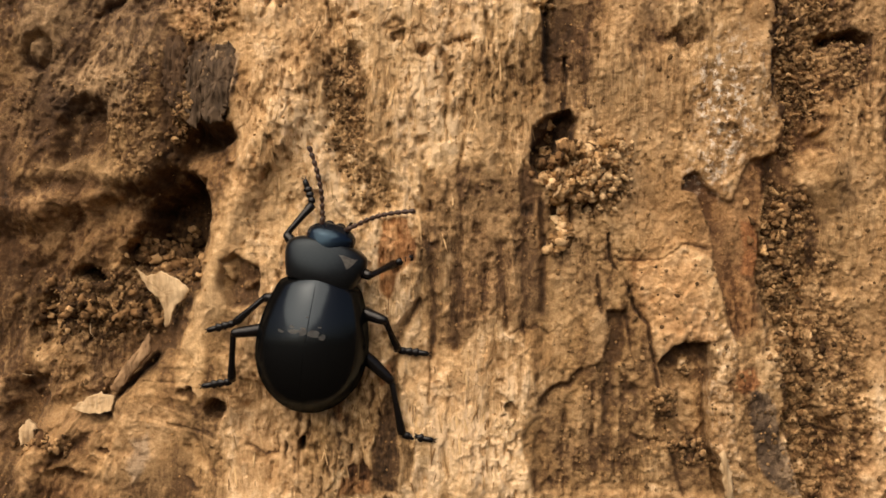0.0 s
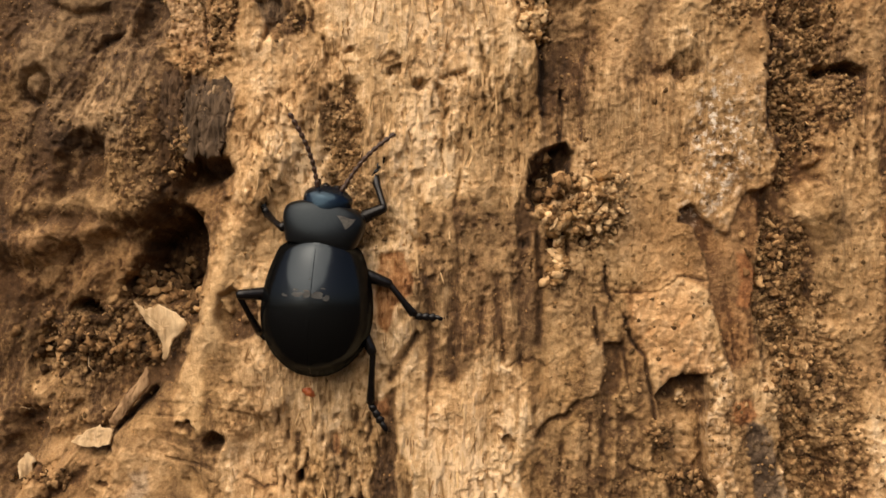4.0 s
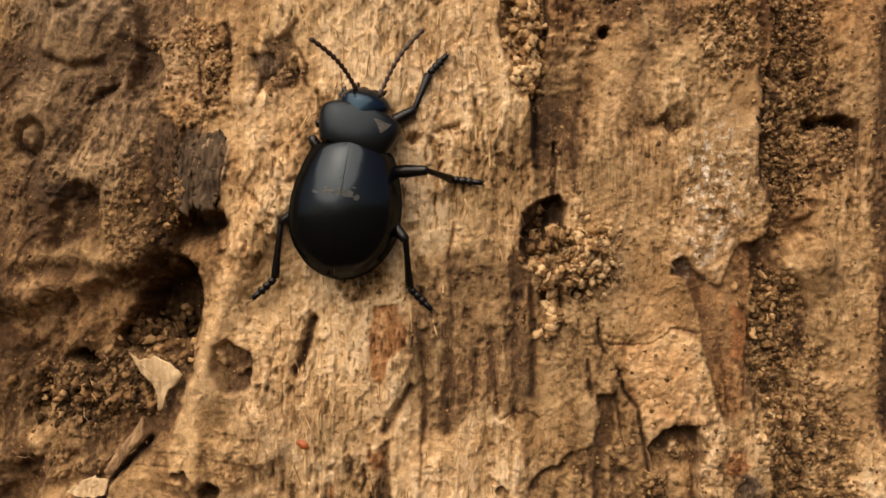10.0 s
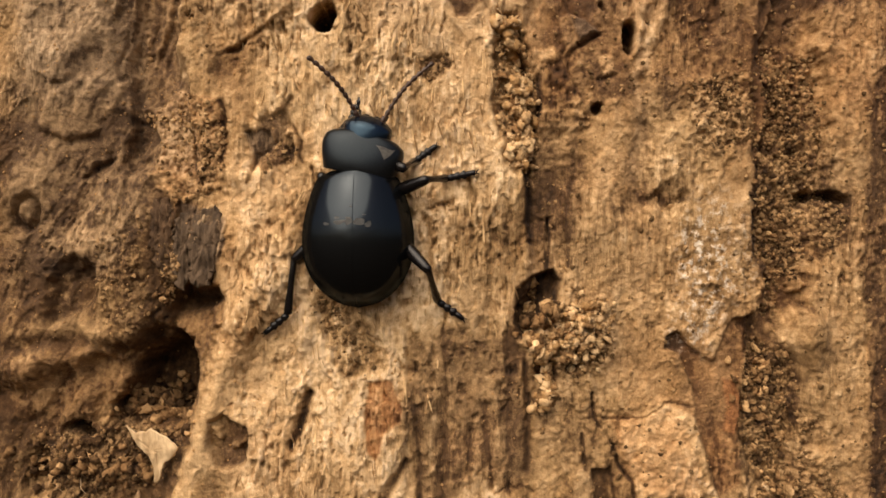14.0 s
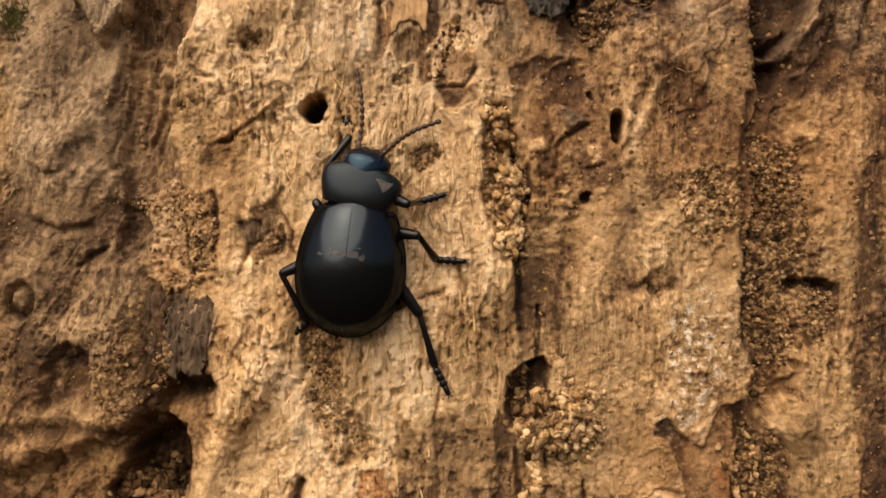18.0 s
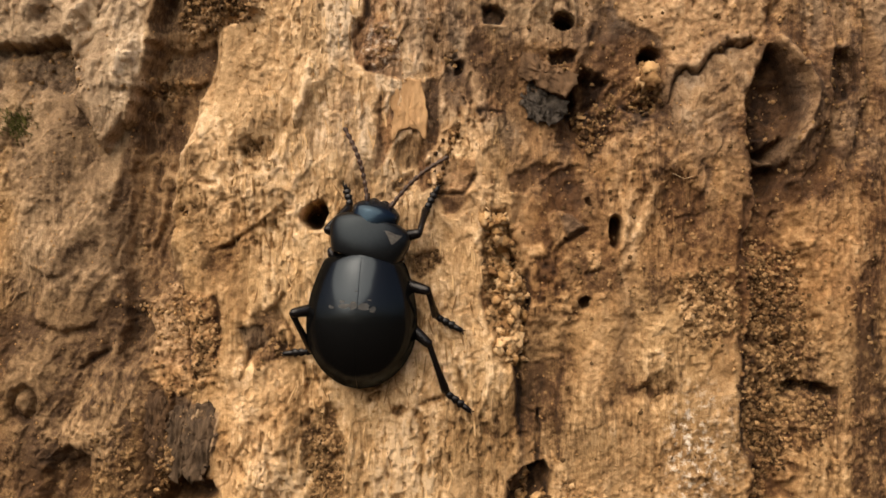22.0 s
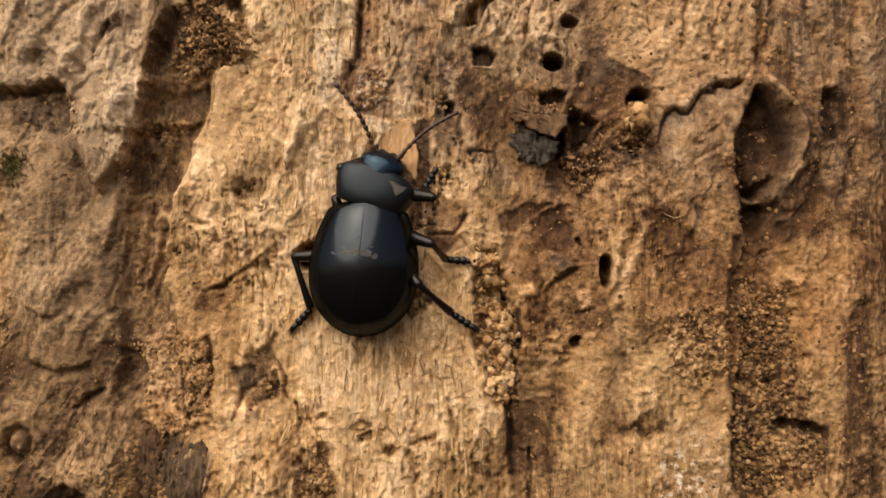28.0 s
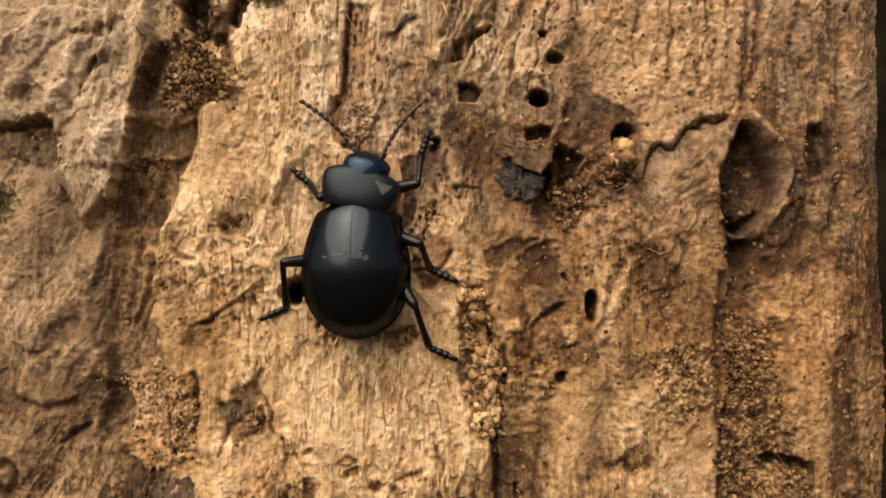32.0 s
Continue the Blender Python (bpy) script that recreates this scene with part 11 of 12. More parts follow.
    walk(PARTS["tibia", "RF"], [
        row(0, 4.46, -3.41, 1.15, -51.9, 55.8), row(0.5, 5.03, -2.27, 1.92, -30.1, 27.3), row(1, 5.59, -1.13, 2.68, -8.4, 12.6),
        row(1.5, 5.40, -1.13, 3.27, -8.8, 14.0), row(2, 5.23, -1.13, 3.86, -9.2, 15.4), row(2.5, 5.15, -1.13, 4.09, -8.6, 13.7),
        row(3, 5.14, -1.13, 4.34, -8.0, 12.8), row(3.5, 5.31, -1.70, 3.97, -17.7, -2.7), row(4, 5.53, -2.26, 3.63, -28.4, -23.3),
        row(4.5, 5.45, -2.25, 3.91, -28.5, -19.4), row(5, 5.35, -2.24, 3.68, -28.5, -15.8), row(5.5, 5.25, -2.23, 3.45, -28.4, -12.1),
        row(6, 5.16, -2.22, 3.21, -28.1, -8.5), row(6.5, 5.07, -2.20, 2.98, -27.7, -5.0), row(7, 5.43, -2.19, 2.92, -27.2, -1.1),
        row(7.5, 5.29, -2.66, 2.41, -36.6, -10.7), row(8, 5.18, -3.13, 1.89, -45.2, -22.5), row(8.5, 5.29, -3.55, 1.32, -57.4, -24.8),
        row(9, 5.40, -3.96, 0.74, -69.4, -30.5), row(9.5, 5.18, -2.55, 2.45, -39.5, 4.1), row(10, 4.90, -1.13, 4.14, -9.0, 14.0),
        row(10.5, 5.22, -2.22, 2.96, -29.6, 2.0), row(11, 5.47, -3.31, 1.76, -49.5, -19.4), row(11.5, 5.54, -3.40, 1.70, -51.8, -24.6),
        row(12, 5.63, -3.49, 1.65, -54.0, -30.0), row(12.5, 5.32, -3.77, 1.14, -63.5, -27.5), row(13, 5.01, -4.04, 0.64, -73.1, -23.3),
        row(13.5, 4.67, -4.02, 0.49, -74.2, 11.2), row(14, 4.34, -4.00, 0.38, -70.8, 41.8), row(14.5, 4.19, -4.00, 0.84, -71.0, 39.9),
        row(15, 4.38, -4.00, 0.91, -71.1, 37.0), row(15.5, 4.58, -4.00, 0.99, -71.2, 34.1), row(16, 4.78, -4.00, 1.07, -71.3, 31.1),
        row(16.5, 4.97, -4.00, 1.16, -71.3, 28.2), row(17, 5.24, -4.01, 1.34, -71.4, 26.3), row(17.5, 5.01, -4.03, 0.94, -73.3, 43.2),
        row(18, 4.80, -4.05, 0.54, -73.4, 62.4), row(18.5, 4.77, -4.00, 0.98, -73.1, 32.1), row(19, 4.75, -3.95, 1.42, -68.8, 8.9),
        row(19.5, 4.85, -3.31, 2.12, -52.4, 7.5), row(20, 5.00, -2.67, 2.81, -35.9, 7.9), row(20.5, 5.04, -2.76, 2.40, -37.9, 15.1),
        row(21, 5.06, -2.85, 1.98, -39.5, 22.6), row(21.5, 5.01, -3.08, 2.19, -44.5, 16.7), row(22, 4.94, -3.30, 2.41, -49.3, 10.0),
        row(22.5, 5.06, -3.58, 1.70, -57.6, 1.4), row(23, 5.20, -3.86, 0.99, -65.1, -11.6), row(23.5, 4.90, -3.88, 0.72, -67.3, 10.5),
        row(24, 4.59, -3.90, 0.48, -66.6, 33.9), row(24.5, 5.15, -3.85, 0.43, -66.7, 22.5), row(25, 5.45, -3.79, 0.78, -66.0, 9.8),
        row(25.5, 5.73, -3.74, 1.14, -64.5, -2.3), row(26, 6.00, -3.69, 1.53, -62.3, -13.0), row(26.5, 6.25, -3.64, 1.93, -59.7, -22.3),
        row(27, 6.36, -3.59, 2.29, -56.7, -28.7), row(27.5, 6.24, -3.73, 1.71, -61.6, -38.1), row(28, 6.10, -3.86, 1.14, -65.4, -50.7),
        row(28.5, 6.17, -3.92, 1.01, -67.6, -47.8), row(29, 6.25, -3.97, 0.88, -69.8, -44.4), row(29.5, 5.94, -3.10, 2.53, -51.8, -0.6),
        row(30, 5.72, -2.23, 4.18, -27.9, 16.1), row(30.5, 5.76, -2.70, 3.43, -37.1, 11.4), row(31, 5.77, -3.16, 2.68, -46.0, 5.2),
        row(31.5, 5.76, -2.98, 2.51, -42.1, 3.6), row(32, 5.76, -2.79, 2.34, -38.2, 2.0),
    ])
    walk(PARTS["tarsus", "RF"], [
        row(0, 6.35, -0.50, 2.43, -6.9, 62.0), row(0.5, 6.50, -0.42, 4.76, -6.2, 54.1), row(1, 6.39, -0.59, 6.25, -8.5, 35.8),
        row(1.5, 6.29, -0.57, 6.82, -8.8, 25.5), row(2, 6.20, -0.54, 7.39, -8.6, 13.6), row(2.5, 6.02, -0.58, 7.64, -9.2, 18.7),
        row(3, 5.95, -0.62, 7.91, -9.6, 22.6), row(3.5, 5.14, -0.57, 7.49, -10.0, 21.3), row(4, 4.24, -0.50, 6.62, -8.0, 20.5),
        row(4.5, 4.37, -0.48, 6.98, -7.7, 23.8), row(5, 4.47, -0.47, 6.81, -7.4, 26.4), row(5.5, 4.57, -0.47, 6.63, -7.3, 28.7),
        row(6, 4.67, -0.47, 6.44, -7.3, 30.8), row(6.5, 4.78, -0.48, 6.24, -7.4, 32.7), row(7, 5.36, -0.50, 6.21, -7.5, 34.7),
        row(7.5, 4.74, -0.45, 5.33, -6.3, 32.3), row(8, 4.18, -0.50, 4.30, -6.8, 28.3), row(8.5, 4.46, -0.43, 3.12, -5.9, 34.3),
        row(9, 4.74, -0.50, 1.86, -8.0, 39.5), row(9.5, 5.38, -0.20, 5.30, -1.2, 43.6), row(10, 5.78, -0.55, 7.69, -7.8, 34.6),
        row(10.5, 5.34, -0.40, 6.18, -5.5, 37.5), row(11, 4.67, -0.50, 4.02, -7.1, 33.6), row(11.5, 4.59, -0.50, 3.79, -7.6, 35.3),
        row(12, 4.54, -0.50, 3.53, -8.3, 37.5), row(12.5, 4.56, -0.45, 2.60, -6.9, 36.3), row(13, 4.58, -0.50, 1.64, -7.5, 34.5),
        row(13.5, 4.87, -0.46, 1.49, -6.9, 43.8), row(14, 5.15, -0.50, 1.29, -8.0, 53.2), row(14.5, 4.96, -0.50, 1.77, -8.0, 53.8),
        row(15, 5.11, -0.50, 1.87, -8.1, 53.5), row(15.5, 5.25, -0.50, 1.98, -8.1, 53.1), row(16, 5.39, -0.50, 2.09, -8.1, 52.8),
        row(16.5, 5.53, -0.50, 2.21, -8.1, 52.5), row(17, 5.77, -0.50, 2.40, -8.2, 53.2), row(17.5, 5.74, -0.48, 1.72, -8.3, 60.0),
        row(18, 5.73, -0.50, 1.03, -9.1, 67.5), row(18.5, 5.34, -0.46, 1.89, -9.7, 55.4), row(19, 4.96, -0.50, 2.74, -12.5, 37.6),
        row(19.5, 5.15, -0.38, 4.36, -6.4, 37.5), row(20, 5.42, -0.50, 5.78, -7.5, 36.2), row(20.5, 5.80, -0.49, 5.22, -7.9, 38.2),
        row(21, 6.16, -0.50, 4.62, -8.9, 40.2), row(21.5, 5.77, -0.49, 4.72, -8.6, 32.3), row(22, 5.36, -0.50, 4.78, -8.7, 24.3),
        row(22.5, 5.11, -0.46, 3.68, -7.2, 27.9), row(23, 4.89, -0.50, 2.52, -7.7, 30.3), row(23.5, 5.16, -0.46, 2.13, -7.6, 35.4),
        row(24, 5.41, -0.50, 1.70, -9.2, 40.9), row(24.5, 5.71, -0.45, 1.78, -8.2, 42.4), row(25, 5.70, -0.41, 2.26, -7.6, 42.7),
        row(25.5, 5.67, -0.40, 2.73, -7.6, 43.0), row(26, 5.61, -0.42, 3.20, -8.3, 43.3), row(26.5, 5.54, -0.45, 3.66, -9.6, 43.1),
        row(27, 5.38, -0.50, 4.07, -11.5, 44.0), row(27.5, 5.15, -0.47, 3.10, -8.8, 34.1), row(28, 4.90, -0.50, 2.12, -7.8, 27.2),
        row(28.5, 5.13, -0.50, 1.96, -10.1, 39.1), row(29, 5.36, -0.50, 1.80, -13.3, 59.4), row(29.5, 5.92, -0.20, 4.82, -1.8, 47.6),
        row(30, 6.63, -0.50, 7.33, -10.5, 27.4), row(30.5, 6.34, -0.46, 6.32, -9.2, 25.3), row(31, 6.01, -0.50, 5.24, -9.6, 22.8),
        row(31.5, 5.93, -0.49, 5.25, -9.0, 19.7), row(32, 5.86, -0.50, 5.25, -8.6, 16.8),
    ])
    walk(PARTS["femur", "RM"], [
        row(0, 6.31, -2.70, -2.74, -14.8, -79.8), row(0.5, 6.10, -2.98, -1.91, -19.5, -91.4), row(1, 5.88, -3.26, -1.08, -23.6, -104.1),
        row(1.5, 6.15, -3.39, -1.37, -24.1, -99.1), row(2, 6.41, -3.52, -1.67, -24.4, -94.5), row(2.5, 6.91, -2.83, -2.22, -14.6, -87.3),
        row(3, 7.36, -2.13, -2.86, -5.8, -80.6), row(3.5, 6.85, -1.63, -3.05, -0.4, -77.3), row(4, 6.38, -1.13, -3.29, 6.1, -72.8),
        row(4.5, 6.25, -1.51, -2.59, 1.2, -81.7), row(5, 6.14, -1.89, -2.39, -4.2, -84.3), row(5.5, 6.02, -2.27, -2.19, -9.9, -87.1),
        row(6, 5.91, -2.65, -1.99, -15.8, -90.1), row(6.5, 5.79, -3.02, -1.79, -21.6, -93.3), row(7, 6.08, -3.40, -1.43, -24.7, -98.4),
        row(7.5, 5.78, -3.21, -1.85, -24.2, -92.4), row(8, 5.50, -3.02, -2.29, -23.2, -85.0), row(8.5, 5.89, -2.08, -2.69, -7.2, -79.4),
        row(9, 6.26, -1.13, -3.10, 6.3, -74.9), row(9.5, 6.60, -2.33, -2.21, -9.4, -87.3), row(10, 6.90, -3.52, -1.31, -22.0, -98.3),
        row(10.5, 6.67, -3.62, -1.79, -24.3, -92.8), row(11, 6.41, -3.72, -2.25, -26.7, -86.6), row(11.5, 6.67, -3.50, -2.37, -22.9, -85.3),
        row(12, 6.93, -3.27, -2.48, -19.4, -84.2), row(12.5, 6.89, -2.96, -2.78, -16.0, -80.6), row(13, 6.84, -2.65, -3.07, -12.4, -77.0),
        row(13.5, 6.52, -3.27, -1.86, -21.2, -91.9), row(14, 6.34, -3.90, -0.62, -27.8, -108.4), row(14.5, 5.91, -3.87, -0.44, -29.4, -112.8),
        row(15, 5.86, -3.85, -0.62, -29.9, -110.6), row(15.5, 5.81, -3.82, -0.81, -30.3, -108.2), row(16, 5.78, -3.80, -1.00, -30.6, -105.6),
        row(16.5, 5.75, -3.77, -1.19, -30.8, -102.8), row(17, 5.76, -3.74, -1.31, -30.6, -101.0), row(17.5, 5.83, -3.45, -1.73, -26.9, -94.2),
        row(18, 5.92, -3.15, -2.14, -22.6, -87.8), row(18.5, 5.96, -3.46, -1.59, -26.2, -96.2), row(19, 6.02, -3.77, -1.04, -28.9, -104.2),
        row(19.5, 5.98, -3.63, -1.65, -28.1, -95.3), row(20, 5.92, -3.49, -2.26, -26.8, -86.0), row(20.5, 6.02, -3.06, -2.78, -20.5, -78.5),
        row(21, 6.12, -2.63, -3.30, -14.0, -71.7), row(21.5, 6.08, -2.97, -3.04, -18.8, -75.0), row(22, 6.03, -3.31, -2.78, -23.7, -78.4),
        row(22.5, 5.96, -2.22, -3.28, -8.9, -71.2), row(23, 5.91, -1.13, -3.78, 6.5, -64.4), row(23.5, 5.61, -2.12, -2.23, -8.6, -86.2),
        row(24, 5.42, -3.10, -0.67, -23.3, -112.5), row(24.5, 5.79, -3.26, -1.31, -24.4, -100.8), row(25, 5.95, -3.41, -1.56, -25.6, -96.7),
        row(25.5, 6.13, -3.56, -1.79, -26.5, -93.0), row(26, 6.33, -3.71, -2.01, -27.1, -89.9), row(26.5, 6.54, -3.87, -2.21, -27.5, -87.2),
        row(27, 6.52, -4.02, -2.48, -29.1, -83.7), row(27.5, 6.39, -3.92, -2.77, -28.6, -79.5), row(28, 6.24, -3.83, -3.07, -28.1, -75.2),
        row(28.5, 6.89, -3.40, -2.24, -20.9, -87.1), row(29, 7.54, -2.97, -1.41, -14.3, -96.3), row(29.5, 7.59, -3.51, -1.98, -19.5, -90.2),
        row(30, 7.60, -4.05, -2.56, -24.3, -84.1), row(30.5, 7.25, -3.94, -2.93, -24.5, -79.6), row(31, 6.89, -3.82, -3.28, -24.6, -74.8),
        row(31.5, 6.49, -3.60, -3.27, -24.1, -73.5), row(32, 6.10, -3.38, -3.27, -23.5, -72.0),
    ])
    walk(PARTS["tibia", "RM"], [
        row(0, 6.31, -2.70, -2.74, -35.4, 153.1), row(0.5, 6.10, -2.98, -1.91, -45.6, 124.3), row(1, 5.88, -3.26, -1.08, -46.6, 89.5),
        row(1.5, 6.15, -3.39, -1.37, -50.4, 103.3), row(2, 6.41, -3.52, -1.67, -52.6, 118.8), row(2.5, 6.91, -2.83, -2.22, -39.3, 132.0),
        row(3, 7.36, -2.13, -2.86, -25.5, 142.1), row(3.5, 6.85, -1.63, -3.05, -17.4, 140.7), row(4, 6.38, -1.13, -3.29, -9.5, 139.0),
        row(4.5, 6.25, -1.51, -2.59, -15.9, 137.1), row(5, 6.14, -1.89, -2.39, -22.7, 134.4), row(5.5, 6.02, -2.27, -2.19, -29.8, 131.5),
        row(6, 5.91, -2.65, -1.99, -36.8, 128.1), row(6.5, 5.79, -3.02, -1.79, -43.6, 124.3), row(7, 6.08, -3.40, -1.43, -49.8, 120.3),
        row(7.5, 5.78, -3.21, -1.85, -46.2, 131.2), row(8, 5.50, -3.02, -2.29, -41.6, 140.5), row(8.5, 5.89, -2.08, -2.69, -25.5, 134.1),
        row(9, 6.26, -1.13, -3.10, -9.5, 129.5), row(9.5, 6.60, -2.33, -2.21, -31.7, 117.6), row(10, 6.90, -3.52, -1.31, -52.7, 98.7),
        row(10.5, 6.67, -3.62, -1.79, -55.6, 108.0), row(11, 6.41, -3.72, -2.25, -57.9, 118.4), row(11.5, 6.67, -3.50, -2.37, -52.7, 125.8),
        row(12, 6.93, -3.27, -2.48, -46.9, 131.2), row(12.5, 6.89, -2.96, -2.78, -40.8, 137.3), row(13, 6.84, -2.65, -3.07, -34.5, 142.6),
        row(13.5, 6.52, -3.27, -1.86, -53.6, 122.9), row(14, 6.34, -3.90, -0.62, -63.4, 80.5), row(14.5, 5.91, -3.87, -0.44, -64.8, 91.3),
        row(15, 5.86, -3.85, -0.62, -65.3, 102.2), row(15.5, 5.81, -3.82, -0.81, -64.9, 113.3), row(16, 5.78, -3.80, -1.00, -63.5, 123.7),
        row(16.5, 5.75, -3.77, -1.19, -61.3, 132.5), row(17, 5.76, -3.74, -1.31, -58.6, 140.7), row(17.5, 5.83, -3.45, -1.73, -51.4, 140.6),
        row(18, 5.92, -3.15, -2.14, -44.2, 140.2), row(18.5, 5.96, -3.46, -1.59, -51.9, 137.9), row(19, 6.02, -3.77, -1.04, -59.4, 134.3),
        row(19.5, 5.98, -3.63, -1.65, -56.0, 146.5), row(20, 5.92, -3.49, -2.26, -51.8, 156.8), row(20.5, 6.02, -3.06, -2.78, -42.9, 155.7),
        row(21, 6.12, -2.63, -3.30, -34.0, 155.0), row(21.5, 6.08, -2.97, -3.04, -41.1, 158.5), row(22, 6.03, -3.31, -2.78, -47.8, 163.2),
        row(22.5, 5.96, -2.22, -3.28, -27.9, 154.6), row(23, 5.91, -1.13, -3.78, -9.0, 148.8), row(23.5, 5.61, -2.12, -2.23, -29.5, 124.5),
        row(24, 5.42, -3.10, -0.67, -43.2, 86.8), row(24.5, 5.79, -3.26, -1.31, -47.8, 90.3), row(25, 5.95, -3.41, -1.56, -52.4, 93.2),
        row(25.5, 6.13, -3.56, -1.79, -56.9, 97.2), row(26, 6.33, -3.71, -2.01, -61.1, 102.5), row(26.5, 6.54, -3.87, -2.21, -64.8, 109.5),
        row(27, 6.52, -4.02, -2.48, -67.8, 120.1), row(27.5, 6.39, -3.92, -2.77, -64.7, 129.0), row(28, 6.24, -3.83, -3.07, -61.2, 136.1),
        row(28.5, 6.89, -3.40, -2.24, -52.4, 112.5), row(29, 7.54, -2.97, -1.41, -40.5, 97.8), row(29.5, 7.59, -3.51, -1.98, -59.7, 121.1),
        row(30, 7.60, -4.05, -2.56, -69.0, 175.1), row(30.5, 7.25, -3.94, -2.93, -65.1, 181.1), row(31, 6.89, -3.82, -3.28, -61.0, 185.7),
        row(31.5, 6.49, -3.60, -3.27, -55.6, 172.4), row(32, 6.10, -3.38, -3.27, -49.2, 162.4),
    ])
    walk(PARTS["tarsus", "RM"], [
        row(0, 7.71, -0.50, -5.50, -9.1, 89.9), row(0.5, 8.29, -0.26, -3.40, -3.1, 77.4), row(1, 8.49, -0.50, -1.05, -8.4, 74.0),
        row(1.5, 8.51, -0.46, -1.92, -8.3, 75.2), row(2, 8.43, -0.50, -2.78, -10.0, 77.4), row(2.5, 9.10, -0.42, -4.19, -9.4, 72.9),
        row(3, 9.47, -0.50, -5.57, -13.7, 71.8), row(3.5, 9.15, -0.49, -5.85, -12.9, 81.8), row(4, 8.84, -0.51, -6.12, -11.9, 91.9),
        row(4.5, 8.74, -0.47, -5.27, -10.1, 88.1), row(5, 8.64, -0.42, -4.85, -8.0, 85.8), row(5.5, 8.49, -0.38, -4.38, -6.2, 85.2),
        row(6, 8.30, -0.37, -3.87, -5.4, 85.6), row(6.5, 8.06, -0.41, -3.35, -5.6, 86.4), row(7, 8.19, -0.50, -2.67, -7.0, 87.5),
        row(7.5, 7.76, -0.47, -3.58, -6.6, 86.3), row(8, 7.31, -0.50, -4.48, -7.4, 86.0), row(8.5, 8.35, -0.44, -5.07, -7.4, 109.5),
        row(9, 9.15, -0.51, -5.48, -8.1, 138.0), row(9.5, 9.46, -0.33, -3.71, -4.4, 108.9), row(10, 9.18, -0.50, -1.66, -6.1, 88.5),
        row(10.5, 8.71, -0.49, -2.45, -6.3, 92.2), row(11, 8.19, -0.50, -3.21, -6.8, 96.2), row(11.5, 8.54, -0.47, -3.71, -6.7, 94.6),
        row(12, 8.89, -0.50, -4.19, -7.5, 93.6), row(12.5, 8.84, -0.48, -4.89, -7.0, 98.6), row(13, 8.75, -0.50, -5.56, -7.2, 104.0),
        row(13.5, 8.41, -0.21, -3.08, -1.4, 88.4), row(14, 8.02, -0.50, -0.34, -7.0, 78.1), row(14.5, 7.53, -0.43, -0.48, -5.7, 79.2),
        row(15, 7.41, -0.39, -0.96, -4.8, 79.0), row(15.5, 7.29, -0.38, -1.45, -4.5, 78.9), row(16, 7.19, -0.40, -1.94, -4.7, 78.9),
        row(16.5, 7.09, -0.44, -2.42, -5.3, 79.1), row(17, 7.01, -0.50, -2.84, -6.3, 80.6), row(17.5, 7.34, -0.48, -3.56, -6.3, 83.7),
        row(18, 7.66, -0.50, -4.24, -7.1, 88.0), row(18.5, 7.53, -0.47, -3.33, -6.2, 91.8), row(19, 7.40, -0.50, -2.39, -6.2, 95.9),
        row(19.5, 7.16, -0.48, -3.42, -6.0, 102.6), row(20, 6.84, -0.50, -4.42, -6.4, 109.8), row(20.5, 7.16, -0.47, -5.31, -6.2, 109.3),
        row(21, 7.45, -0.50, -6.15, -7.1, 109.8), row(21.5, 7.13, -0.47, -5.71, -6.2, 113.4), row(22, 6.77, -0.50, -5.23, -6.2, 117.0),
        row(22.5, 7.40, -0.45, -6.31, -6.1, 115.3), row(23, 7.85, -0.54, -6.99, -8.3, 119.1), row(23.5, 8.34, -0.25, -4.10, -2.6, 85.0),
        row(24, 8.19, -0.50, -0.51, -6.5, 72.2), row(24.5, 8.34, -0.44, -1.33, -5.6, 73.2), row(25, 8.27, -0.40, -1.69, -4.9, 72.8),
        row(25.5, 8.19, -0.38, -2.05, -4.6, 72.6), row(26, 8.12, -0.39, -2.41, -4.9, 72.6), row(26.5, 8.06, -0.43, -2.75, -5.8, 72.7),
        row(27, 7.77, -0.50, -3.20, -7.4, 74.7), row(27.5, 7.65, -0.49, -3.80, -7.4, 81.8), row(28, 7.51, -0.50, -4.39, -7.8, 89.4),
        row(28.5, 9.03, -0.39, -3.12, -7.0, 113.3), row(29, 10.41, -0.50, -1.80, -9.9, 144.2), row(29.5, 9.22, -0.22, -2.97, -2.0, 122.8),
        row(30, 7.72, -0.50, -3.91, -7.1, 107.9), row(30.5, 7.22, -0.49, -4.53, -7.1, 112.2), row(31, 6.71, -0.50, -5.11, -7.5, 116.7),
        row(31.5, 6.78, -0.46, -5.40, -6.5, 114.6), row(32, 6.85, -0.50, -5.63, -6.9, 113.5),
    ])
